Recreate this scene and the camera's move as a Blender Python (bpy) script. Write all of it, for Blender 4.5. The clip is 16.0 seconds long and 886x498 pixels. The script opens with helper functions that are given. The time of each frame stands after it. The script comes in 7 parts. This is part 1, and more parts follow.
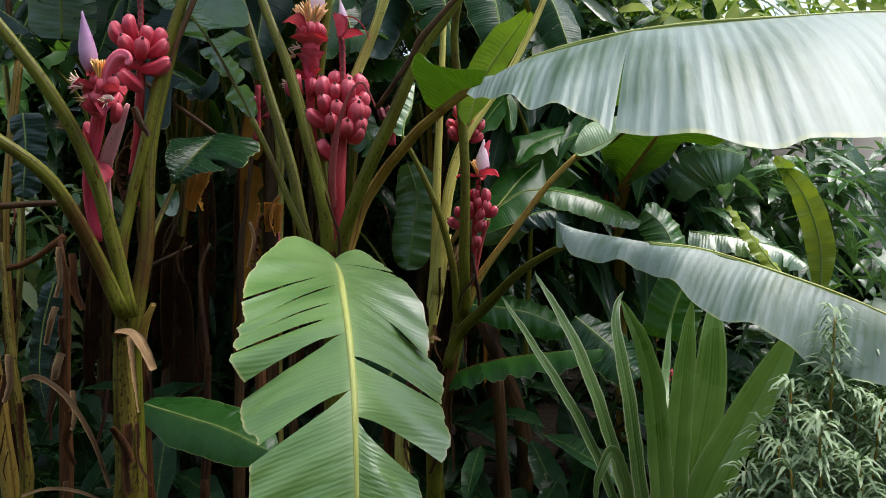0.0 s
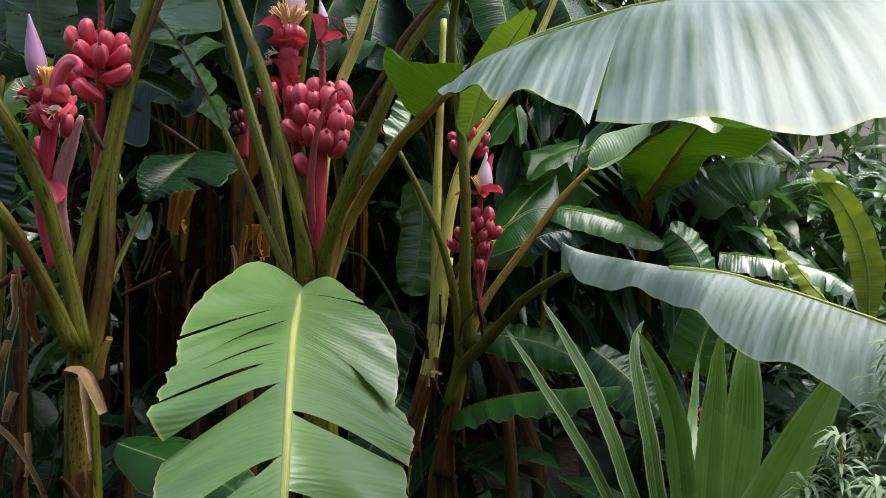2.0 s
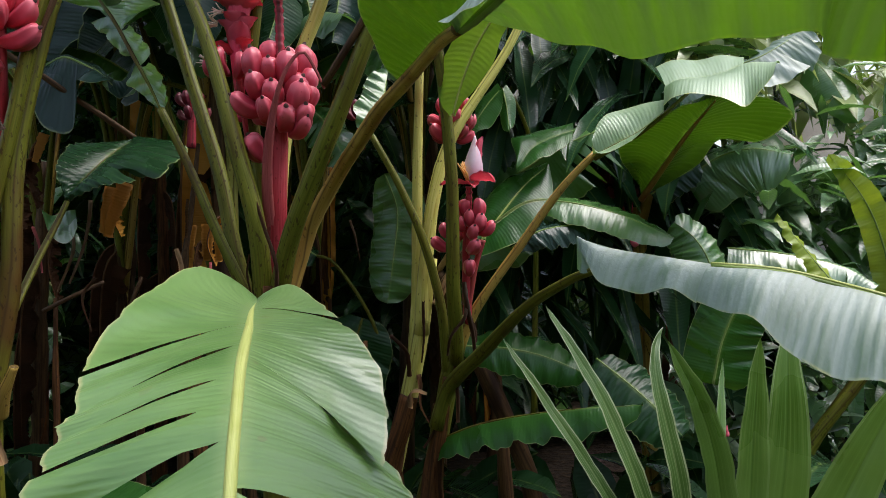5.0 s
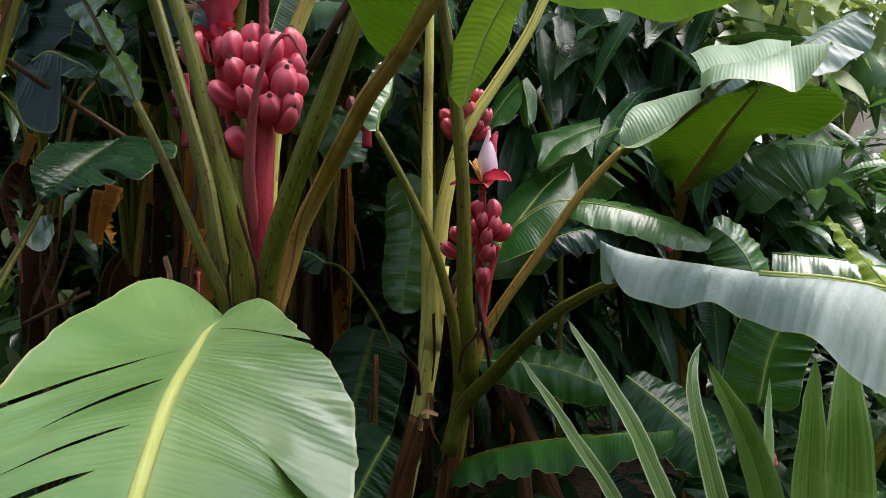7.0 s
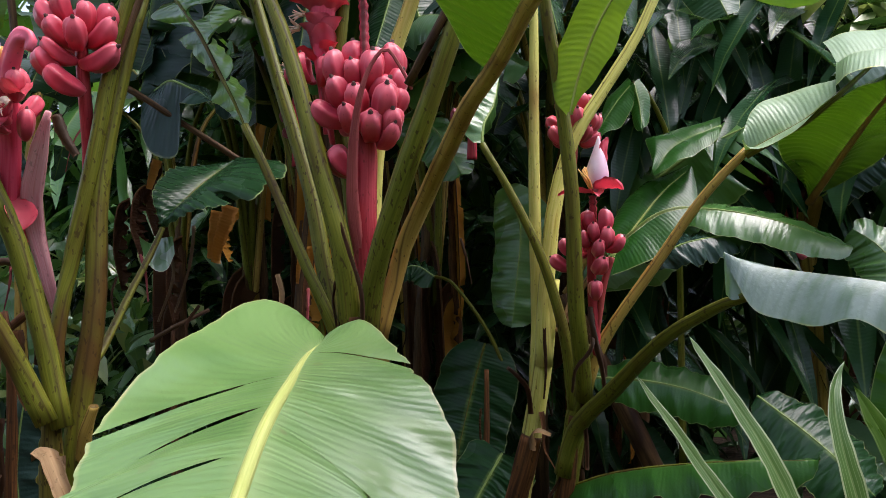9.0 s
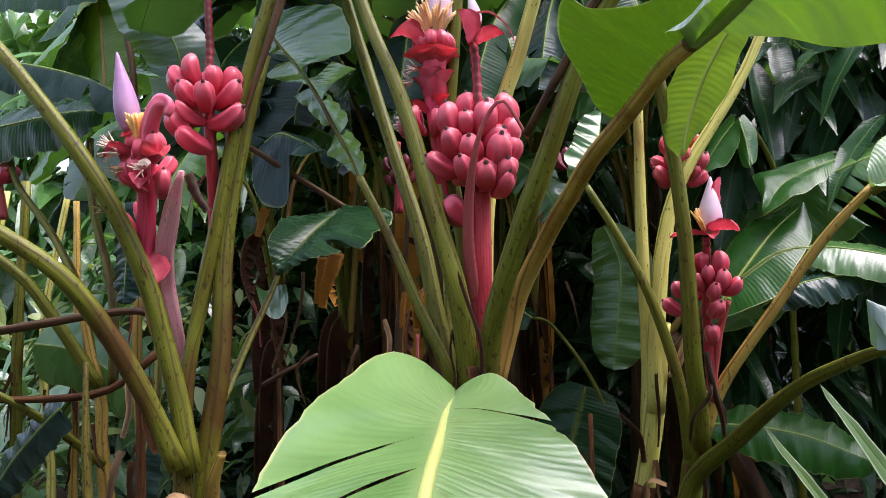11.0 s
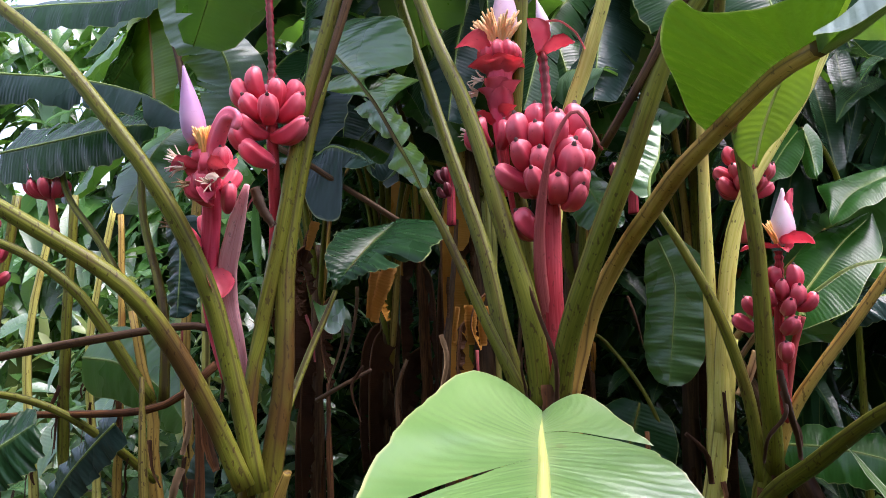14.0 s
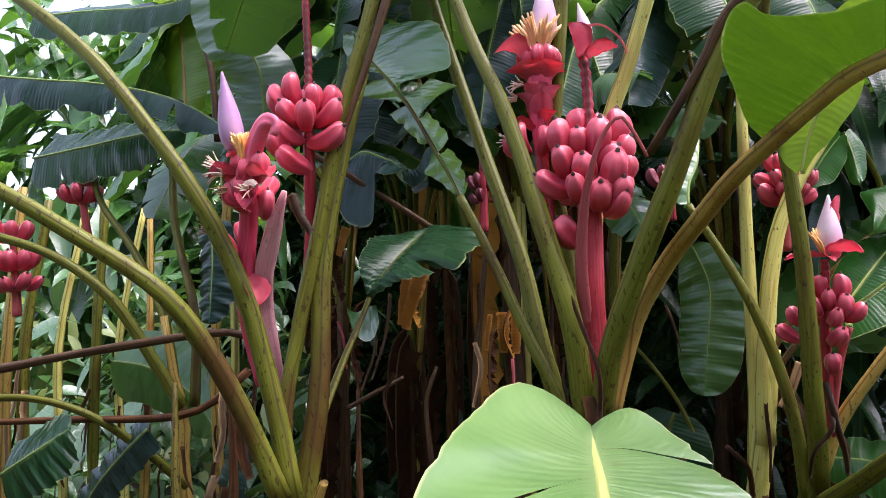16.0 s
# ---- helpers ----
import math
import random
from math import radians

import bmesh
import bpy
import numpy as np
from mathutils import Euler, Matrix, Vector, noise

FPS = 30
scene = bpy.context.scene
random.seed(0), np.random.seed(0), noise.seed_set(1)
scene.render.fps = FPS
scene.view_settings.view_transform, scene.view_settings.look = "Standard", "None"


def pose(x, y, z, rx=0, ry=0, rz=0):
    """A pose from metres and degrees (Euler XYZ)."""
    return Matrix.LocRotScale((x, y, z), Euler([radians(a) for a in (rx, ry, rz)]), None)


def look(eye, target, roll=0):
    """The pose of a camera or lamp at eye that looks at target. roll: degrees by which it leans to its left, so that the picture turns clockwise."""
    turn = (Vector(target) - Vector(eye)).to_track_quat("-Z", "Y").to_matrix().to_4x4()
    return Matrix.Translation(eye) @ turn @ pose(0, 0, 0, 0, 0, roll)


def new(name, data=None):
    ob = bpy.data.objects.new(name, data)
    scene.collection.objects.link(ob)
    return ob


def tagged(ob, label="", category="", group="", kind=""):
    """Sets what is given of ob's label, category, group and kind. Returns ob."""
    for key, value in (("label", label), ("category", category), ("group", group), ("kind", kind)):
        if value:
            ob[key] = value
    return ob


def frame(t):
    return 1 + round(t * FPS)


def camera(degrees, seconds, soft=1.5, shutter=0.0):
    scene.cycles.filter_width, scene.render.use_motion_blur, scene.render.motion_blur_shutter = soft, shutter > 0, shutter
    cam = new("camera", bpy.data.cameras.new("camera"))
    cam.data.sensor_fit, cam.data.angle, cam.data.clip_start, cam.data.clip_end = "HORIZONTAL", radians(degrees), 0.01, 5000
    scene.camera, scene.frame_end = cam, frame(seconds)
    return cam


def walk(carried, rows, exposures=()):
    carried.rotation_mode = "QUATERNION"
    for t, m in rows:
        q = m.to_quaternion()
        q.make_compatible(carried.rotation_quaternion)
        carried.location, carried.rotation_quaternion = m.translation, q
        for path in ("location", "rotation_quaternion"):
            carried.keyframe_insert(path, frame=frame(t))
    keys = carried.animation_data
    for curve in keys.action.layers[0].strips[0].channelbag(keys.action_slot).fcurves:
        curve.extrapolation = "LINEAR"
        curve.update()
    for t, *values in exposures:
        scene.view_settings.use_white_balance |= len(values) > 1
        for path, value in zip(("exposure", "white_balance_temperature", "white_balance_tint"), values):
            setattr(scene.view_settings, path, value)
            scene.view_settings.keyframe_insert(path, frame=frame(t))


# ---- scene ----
cam = camera(63.3, 16.0, soft=0.85)
METRES, EYE, TILT, LEAN, TURN = 1.0, 1.4, 0.0, 0.0, 0.0
ROWS = [
    (0.0, 0.0, 0.0, 0.0, 0.0, 0.0, -0.0),
    (0.5, 0.0214, 0.0595, 0.0024, 0.77, 0.5, -0.07),
    (1.0, 0.0447, 0.128, 0.0062, 1.41, 1.37, 0.38),
    (1.5, 0.0765, 0.1769, 0.004, 1.97, 1.95, -0.24),
    (2.0, 0.0942, 0.2167, 0.0093, 2.53, 1.73, 0.27),
    (2.5, 0.0981, 0.2622, 0.0117, 2.2, 1.83, 0.61),
    (3.0, 0.0878, 0.314, 0.0117, 1.69, 2.32, 0.99),
    (5.5, 0.0367, 0.5625, 0.0093, -0.21, 1.74, 1.39),
    (6.0, 0.0522, 0.612, 0.012, 0.4, 1.59, 1.55),
    (6.5, 0.0667, 0.6547, 0.0154, 1.41, 2.01, 1.44),
    (7.0, 0.0865, 0.6812, 0.0173, 2.44, 2.42, 1.51),
    (7.5, 0.1044, 0.7099, 0.0183, 3.35, 2.67, 1.65),
    (8.0, 0.1118, 0.7288, 0.019, 5.76, 3.35, 1.75),
    (8.5, 0.1152, 0.7284, 0.0229, 8.69, 3.64, 1.92),
    (9.0, 0.0946, 0.7279, 0.03, 11.48, 3.43, 2.22),
    (9.5, 0.0774, 0.7248, 0.0391, 13.36, 4.64, 2.77),
    (10.0, 0.0591, 0.7173, 0.0459, 15.37, 5.45, 2.62),
    (12.5, -0.015, 0.6997, 0.0684, 18.33, 7.23, 2.53),
    (13.0, -0.0345, 0.7052, 0.0696, 18.6, 7.36, 2.51),
    (13.5, -0.0465, 0.7092, 0.0694, 19.11, 7.38, 2.51),
    (14.0, -0.0507, 0.7102, 0.0684, 19.52, 7.41, 2.4),
    (14.5, -0.0556, 0.7111, 0.0712, 20.21, 7.65, 2.65),
    (15.0, -0.068, 0.7112, 0.0741, 20.85, 7.88, 2.41),
    (15.5, -0.0764, 0.7153, 0.0763, 20.79, 7.96, 2.24),
    (16.0, -0.087, 0.716, 0.0786, 21.06, 7.78, 1.97),
]
walk(cam, [(t, pose(0, 0, EYE, TILT, LEAN, TURN) @ pose(METRES * x, METRES * y, METRES * z, 90 + pitch, roll, yaw)) for t, x, y, z, yaw, pitch, roll in ROWS],
     exposures=((0.0, 1.2, 6500, 11), (5.0, 1.28, 6500, 12), (7.0, 1.33, 6500, 14), (10.0, 1.75, 6400, 19), (12.5, 2.03, 6250, 24), (16.0, 2.03, 6250, 24)))

# ---- light: bright overcast sky, high soft sun from behind the path ----
world = bpy.data.worlds.new("world")
scene.world = world
world.use_nodes = True
wn = world.node_tree.nodes
sky = wn.new("ShaderNodeTexSky")
sky.sky_type = "NISHITA"
sky.sun_disc = False
sky.sun_elevation = radians(69)
sky.sun_rotation = radians(81)
sky.air_density, sky.dust_density, sky.ozone_density = 1.0, 2.5, 0.8
wn["Background"].inputs["Strength"].default_value = 0.13
cloud = wn.new("ShaderNodeHueSaturation")
cloud.inputs["Saturation"].default_value = 0.7
world.node_tree.links.new(sky.outputs[0], cloud.inputs["Color"])
world.node_tree.links.new(cloud.outputs[0], wn["Background"].inputs["Color"])
sun = new("sun", bpy.data.lights.new("sun", "SUN"))
sun.data.energy, sun.data.angle, sun.data.color = 2.1, radians(50), (1.0, 0.975, 0.94)
sun.matrix_world = look((2.0, 0.3, 5.0), (0, 0, 0))
scene.view_settings.exposure = 0.9


# ---- materials ----
def shader(name, rough=0.5, spec=0.5):
    m = bpy.data.materials.new(name)
    m.use_nodes = True
    nt = m.node_tree
    b = nt.nodes["Principled BSDF"]
    b.inputs["Roughness"].default_value = rough
    b.inputs["Specular IOR Level"].default_value = spec
    return m, nt, b


def add(nt, kind, **values):
    n = nt.nodes.new(kind)
    for key, value in values.items():
        if key in n.inputs:
            n.inputs[key].default_value = value
    return n


def noise_of(nt, scale, stretch=(1, 1, 1), uv=False, detail=3.0):
    src = nt.nodes.new("ShaderNodeTexCoord")
    mp = nt.nodes.new("ShaderNodeMapping")
    mp.inputs["Scale"].default_value = stretch
    nt.links.new(src.outputs["UV" if uv else "Object"], mp.inputs["Vector"])
    n = add(nt, "ShaderNodeTexNoise", Scale=scale, Detail=detail)
    nt.links.new(mp.outputs[0], n.inputs["Vector"])
    return n.outputs["Fac"]


def ramp(nt, fac, stops):
    r = nt.nodes.new("ShaderNodeValToRGB")
    while len(r.color_ramp.elements) < len(stops):
        r.color_ramp.elements.new(0.5)
    for e, (p, c) in zip(r.color_ramp.elements, stops):
        e.position = p
        e.color = (*c, 1) if len(c) == 3 else c
    nt.links.new(fac, r.inputs[0])
    return r.outputs[0]


def mixed(nt, fac, a, b, how="MIX"):
    m = nt.nodes.new("ShaderNodeMix")
    m.data_type, m.blend_type = "RGBA", how
    for sock, v in ((m.inputs[0], fac), (m.inputs[6], a), (m.inputs[7], b)):
        if isinstance(v, bpy.types.NodeSocket):
            nt.links.new(v, sock)
        else:
            sock.default_value = (*v, 1) if isinstance(v, tuple) else v
    return m.outputs[2]


def calc(nt, op, a, b=0.0):
    m = nt.nodes.new("ShaderNodeMath")
    m.operation = op
    for sock, v in zip(m.inputs, (a, b)):
        if isinstance(v, bpy.types.NodeSocket):
            nt.links.new(v, sock)
        else:
            sock.default_value = v
    return m.outputs[0]


def relief(nt, b, height, strength, dist=0.002):
    n = add(nt, "ShaderNodeBump", Strength=strength, Distance=dist)
    nt.links.new(height, n.inputs["Height"])
    nt.links.new(n.outputs[0], b.inputs["Normal"])
    return n.outputs[0]


def leaf_paint(name, dark, light, rough=0.42, spec=0.5, through_light=0.3, glow=(0.25, 0.4, 0.03), vein=0.0085, vein_depth=0.22, rim=None, rib=(0.3, 0.42, 0.1), spots=0.0, bands=0.35, lines=None, ior=1.5, lengthwise=False, tint=0.35, bloom=0.0, rim_at=0.972, ribbed=0.0):
    """Leaf surface: two greens, side veins across the blade, paler stripe along the rib, some light coming through."""
    m, nt, b = shader(name, rough, spec)
    b.inputs["IOR"].default_value = ior
    b.inputs["Sheen Weight"].default_value = bloom
    b.inputs["Sheen Roughness"].default_value = 0.45
    uv = nt.nodes.new("ShaderNodeUVMap")
    sep = nt.nodes.new("ShaderNodeSeparateXYZ")
    nt.links.new(uv.outputs[0], sep.inputs[0])
    big = noise_of(nt, 5.0)
    fine = noise_of(nt, 60.0, (0.05, 0.8, 1.0) if lengthwise else (3.0, 0.25, 1.0), uv=True, detail=4.0)
    col = mixed(nt, ramp(nt, big, ((0.35, (0, 0, 0)), (0.65, (1, 1, 1)))), dark, light)
    wave = calc(nt, "SINE", calc(nt, "MULTIPLY", calc(nt, "ADD", sep.outputs[0], calc(nt, "MULTIPLY", fine, 0.004)), 6.2832 / vein))
    wave01 = calc(nt, "MULTIPLY_ADD", wave, 0.5)
    wave01.node.inputs[2].default_value = 0.5
    col = mixed(nt, calc(nt, "MULTIPLY", wave01, 0.22), col, light)
    col = mixed(nt, calc(nt, "MULTIPLY", fine, 0.35), col, dark)
    near_rib = ramp(nt, sep.outputs[1], ((0.0, (1, 1, 1)), (0.1, (0, 0, 0))))
    col = mixed(nt, calc(nt, "MULTIPLY", near_rib, 0.45), col, rib)
    if spots:
        sp = ramp(nt, noise_of(nt, 38.0, detail=2.0), ((0.70, (0, 0, 0)), (0.73, (1, 1, 1))))
        col = mixed(nt, calc(nt, "MULTIPLY", sp, spots), col, (0.16, 0.10, 0.03))
    if rim:
        edge = ramp(nt, sep.outputs[1], ((rim_at, (0, 0, 0)), (rim_at + 0.018, (1, 1, 1))))
        col = mixed(nt, calc(nt, "MULTIPLY", edge, 0.8), col, rim)
    streak = noise_of(nt, 34.0, (0.03, 0.25, 1.0) if lengthwise else (1.0, 0.03, 1.0), uv=True, detail=3.0)
    h = calc(nt, "ADD", calc(nt, "MULTIPLY", wave01, 0.3 + 1.6 * ribbed), calc(nt, "MULTIPLY", streak, 3.0))
    nrm = relief(nt, b, h, vein_depth, 0.0025)
    col = mixed(nt, calc(nt, "MULTIPLY", ramp(nt, streak, ((0.43, (0, 0, 0)), (0.58, (1, 1, 1)))), bands), col, light)
    if ribbed:
        groove = ramp(nt, wave01, ((0.0, (1, 1, 1)), (0.3, (0, 0, 0))))
        col = mixed(nt, calc(nt, "MULTIPLY", groove, ribbed), col, dark)
    if lines:
        across = calc(nt, "SINE", calc(nt, "MULTIPLY", sep.outputs[1], 21.0))
        col = mixed(nt, calc(nt, "MULTIPLY", ramp(nt, across, ((0.75, (0, 0, 0)), (0.98, (1, 1, 1)))), 0.5), col, lines)
    nt.links.new(col, b.inputs["Base Color"])
    rr = calc(nt, "MULTIPLY_ADD", big, 0.2)
    rr.node.inputs[2].default_value = rough - 0.1
    nt.links.new(rr, b.inputs["Roughness"])
    tr = add(nt, "ShaderNodeBsdfTranslucent")
    lit = mixed(nt, calc(nt, "MULTIPLY", ramp(nt, streak, ((0.4, (0, 0, 0)), (0.6, (1, 1, 1)))), 0.8), glow, tuple(0.55 * c for c in glow))
    lit = mixed(nt, calc(nt, "MULTIPLY", wave01, 0.25), lit, tuple(0.5 * c for c in glow))
    nt.links.new(mixed(nt, tint, lit, col), tr.inputs["Color"])
    nt.links.new(nrm, tr.inputs["Normal"])
    mx = add(nt, "ShaderNodeMixShader", Fac=through_light)
    nt.links.new(b.outputs[0], mx.inputs[1])
    nt.links.new(tr.outputs[0], mx.inputs[2])
    nt.links.new(mx.outputs[0], nt.nodes["Material Output"].inputs["Surface"])
    return m


def stem_paint(name, a, b_, streak, rough=0.45, speck=(0.035, 0.016, 0.007), amount=0.6, cut=0.62, seam_on=0.75):
    """Stalk surface: lengthwise fibres of two tones, brown streaks and dark specks."""
    m, nt, b = shader(name, rough, 0.2)
    fib = noise_of(nt, 30.0, (0.35, 6.0, 1.0), uv=True, detail=4.0)
    blot = noise_of(nt, 9.0, (1.0, 1.0, 0.35))
    col = mixed(nt, ramp(nt, fib, ((0.3, (0, 0, 0)), (0.7, (1, 1, 1)))), a, b_)
    col = mixed(nt, ramp(nt, blot, ((0.55, (0, 0, 0)), (0.72, (1, 1, 1)))), col, streak)
    sp = ramp(nt, noise_of(nt, 150.0, (1.0, 1.0, 0.4), detail=3.0), ((cut, (0, 0, 0)), (cut + 0.05, (1, 1, 1))))
    col = mixed(nt, calc(nt, "MULTIPLY", sp, amount), col, speck)
    uv = nt.nodes.new("ShaderNodeUVMap")
    sep = nt.nodes.new("ShaderNodeSeparateXYZ")
    nt.links.new(uv.outputs[0], sep.inputs[0])
    around = calc(nt, "ADD", calc(nt, "ABSOLUTE", calc(nt, "SUBTRACT", sep.outputs[1], 0.075)), calc(nt, "MULTIPLY", calc(nt, "SUBTRACT", blot, 0.5), 0.02))
    seam = ramp(nt, around, ((0.058, (0, 0, 0)), (0.068, (1, 1, 1))))
    col = mixed(nt, calc(nt, "MULTIPLY", seam, seam_on), col, speck)
    side_edge = ramp(nt, calc(nt, "ABSOLUTE", calc(nt, "SUBTRACT", around, 0.033)), ((0.0015, (1, 1, 1)), (0.0045, (0, 0, 0))))
    col = mixed(nt, calc(nt, "MULTIPLY", side_edge, seam_on), col, speck)
    stripe = ramp(nt, noise_of(nt, 60.0, (0.12, 3.0, 1.0), uv=True, detail=2.0), ((0.6, (0, 0, 0)), (0.68, (1, 1, 1))))
    col = mixed(nt, calc(nt, "MULTIPLY", stripe, 0.55), col, streak)
    nt.links.new(col, b.inputs["Base Color"])
    relief(nt, b, fib, 0.35, 0.002)
    return m


def skin_paint(name, a, b_, tip=None, rough=0.4, scale=18.0, spec=0.4, soft=0.15, sheen=0.0):
    m, nt, b = shader(name, rough, spec)
    b.inputs["Sheen Weight"].default_value = sheen
    b.inputs["Sheen Tint"].default_value = (1.0, 0.75, 0.78, 1)
    n = noise_of(nt, scale)
    col = mixed(nt, ramp(nt, n, ((0.3, (0, 0, 0)), (0.7, (1, 1, 1)))), a, b_)
    if tip:
        uv = nt.nodes.new("ShaderNodeUVMap")
        sep = nt.nodes.new("ShaderNodeSeparateXYZ")
        nt.links.new(uv.outputs[0], sep.inputs[0])
        col = mixed(nt, ramp(nt, sep.outputs[0], ((0.7, (0, 0, 0)), (1.02, (1, 1, 1)))), col, tip)
    sp = ramp(nt, noise_of(nt, 160.0, detail=2.0), ((0.66, (0, 0, 0)), (0.74, (1, 1, 1))))
    col = mixed(nt, calc(nt, "MULTIPLY", sp, 0.3), col, (0.16, 0.02, 0.03))
    nt.links.new(col, b.inputs["Base Color"])
    b.inputs["Subsurface Weight"].default_value = soft
    b.inputs["Subsurface Radius"].default_value = (0.01, 0.003, 0.002)
    relief(nt, b, noise_of(nt, 120.0), 0.15, 0.001)
    return m


LEAF_BRIGHT = leaf_paint("leaf_bright_green", (0.085, 0.2, 0.036), (0.16, 0.3, 0.074), 0.34, 0.9, 0.2, (0.22, 0.4, 0.02), rim=(0.5, 0.45, 0.2), rib=(0.4, 0.5, 0.2), spots=0.35, ior=1.6, bloom=0.12, vein_depth=0.3, bands=0.6)
# Pale grey-green stands in for sky sheen on the waxy upper side.
LEAF_SILVER = leaf_paint("leaf_waxy_sky_sheen", (0.05, 0.12, 0.06), (0.25, 0.335, 0.31), 0.42, 0.7, 0.32, (0.12, 0.27, 0.0), vein=0.017, vein_depth=0.42, ribbed=0.16, rib=(0.34, 0.42, 0.2), spots=0.1, bands=0.9, ior=1.5, tint=0.04, rim=(0.36, 0.4, 0.16))
LEAF_YELLOW = leaf_paint("leaf_young_yellow_green", (0.09, 0.2, 0.012), (0.17, 0.3, 0.025), 0.36, 0.5, 0.45, (0.3, 0.48, 0.01), vein_depth=0.25, vein=0.012, ribbed=0.25)
LEAF_YOUNG = leaf_paint("leaf_young_lime", (0.27, 0.38, 0.03), (0.4, 0.5, 0.06), 0.36, 0.5, 0.5, (0.55, 0.68, 0.03), vein=0.012, vein_depth=0.25, ribbed=0.2)
LEAF_MID = leaf_paint("leaf_mid_green", (0.03, 0.12, 0.02), (0.1, 0.245, 0.06), 0.28, 0.8, 0.33, (0.17, 0.38, 0.012), vein=0.012, vein_depth=0.3, bands=0.6, ior=1.6, rim=(0.36, 0.4, 0.16))
# Very dark green; on leaves at the back it stands in for shade.
LEAF_DARK = leaf_paint("leaf_dark_blue_green_shaded", (0.008, 0.034, 0.011), (0.022, 0.066, 0.024), 0.26, 0.24, 0.16, (0.09, 0.23, 0.014), vein=0.012, vein_depth=0.55, bands=0.7, rim=(0.36, 0.4, 0.16))
LEAF_DEEP = leaf_paint("leaf_deep_green", (0.014, 0.075, 0.01), (0.035, 0.13, 0.02), 0.28, 0.38, 0.25, (0.12, 0.3, 0.012), vein_depth=0.3, rim=(0.36, 0.4, 0.16))
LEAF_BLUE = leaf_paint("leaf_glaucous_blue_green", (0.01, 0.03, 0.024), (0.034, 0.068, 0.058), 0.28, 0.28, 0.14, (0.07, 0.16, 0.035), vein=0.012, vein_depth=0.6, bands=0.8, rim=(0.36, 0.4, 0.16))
LEAF_GLOSS = leaf_paint("leaf_glossy_green", (0.055, 0.16, 0.045), (0.14, 0.27, 0.13), 0.28, 1.0, 0.3, (0.16, 0.36, 0.012), vein=0.012, vein_depth=0.45, ior=1.7, rim=(0.36, 0.4, 0.16))
LEAF_STRAP = leaf_paint("strap_leaf_green", (0.04, 0.13, 0.012), (0.19, 0.34, 0.08), 0.28, 0.8, 0.3, (0.2, 0.34, 0.02), vein=0.5, vein_depth=0.12, rim=(0.74, 0.77, 0.55), rib=(0.05, 0.13, 0.02), bands=0.9, lengthwise=True, rim_at=0.87)
LEAF_STRIPE = leaf_paint("strap_leaf_striped", (0.04, 0.11, 0.02), (0.09, 0.18, 0.045), 0.36, 0.4, 0.25, (0.2, 0.34, 0.02), vein=0.5, vein_depth=0.12, rim=(0.6, 0.64, 0.42), rib=(0.3, 0.38, 0.16), bands=0.4, lines=(0.32, 0.4, 0.2), lengthwise=True, rim_at=0.82)
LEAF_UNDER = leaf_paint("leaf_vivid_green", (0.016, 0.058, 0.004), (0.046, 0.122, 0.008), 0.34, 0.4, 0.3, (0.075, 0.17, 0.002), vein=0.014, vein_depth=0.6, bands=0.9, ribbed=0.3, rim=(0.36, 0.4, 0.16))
LEAF_LANCE = leaf_paint("leaf_lance_dark_glossy", (0.01, 0.042, 0.016), (0.03, 0.085, 0.036), 0.2, 0.4, 0.15, (0.1, 0.24, 0.02), vein_depth=0.3, ior=1.5)
# Light base colour carries the sky sheen of the folded leaf.
LEAF_FOLD = leaf_paint("leaf_pale_green_sheen", (0.12, 0.23, 0.09), (0.25, 0.37, 0.21), 0.36, 0.9, 0.25, (0.2, 0.36, 0.01), rim=(0.5, 0.5, 0.1), vein_depth=0.4, bands=0.7)
LEAF_PALE = leaf_paint("leaf_pale_bamboo_green", (0.2, 0.3, 0.08), (0.4, 0.46, 0.2), 0.35, 0.7, 0.35, (0.4, 0.5, 0.08))
LEAF_DEAD = leaf_paint("dead_leaf_brown", (0.02, 0.009, 0.005), (0.075, 0.03, 0.012), 0.8, 0.2, 0.2, (0.3, 0.1, 0.02), vein_depth=1.0, rib=(0.25, 0.13, 0.06))
LEAF_AMBER = leaf_paint("dead_leaf_amber", (0.3, 0.12, 0.015), (0.55, 0.27, 0.04), 0.7, 0.2, 0.4, (0.75, 0.32, 0.02), vein_depth=0.4, rib=(0.3, 0.15, 0.05))
LEAF_FEATHER = leaf_paint("feathery_shrub_leaf", (0.18, 0.28, 0.14), (0.36, 0.47, 0.3), 0.45, 0.4, 0.25, (0.2, 0.33, 0.08), vein=0.004)
RIB_PALE = stem_paint("rib_pale_yellow", (0.34, 0.39, 0.1), (0.47, 0.5, 0.18), (0.3, 0.33, 0.05), 0.4, amount=0.1, cut=0.7, seam_on=0.0)
RIB_GREEN = stem_paint("rib_dull_green", (0.17, 0.26, 0.06), (0.27, 0.36, 0.11), (0.1, 0.15, 0.03), 0.45, amount=0.15, cut=0.7, seam_on=0.0)
RIB_BROWN = stem_paint("rib_red_brown", (0.28, 0.16, 0.04), (0.38, 0.24, 0.07), (0.2, 0.09, 0.025), 0.45, amount=0.3, seam_on=0.0)
STEM_OLIVE = stem_paint("petiole_olive_green", (0.08, 0.09, 0.008), (0.175, 0.178, 0.02), (0.085, 0.046, 0.011), amount=0.7, cut=0.61, seam_on=0.7)
STEM_YELLOW = stem_paint("petiole_yellow_green", (0.48, 0.45, 0.08), (0.68, 0.63, 0.2), (0.34, 0.23, 0.055), amount=0.7, cut=0.64)
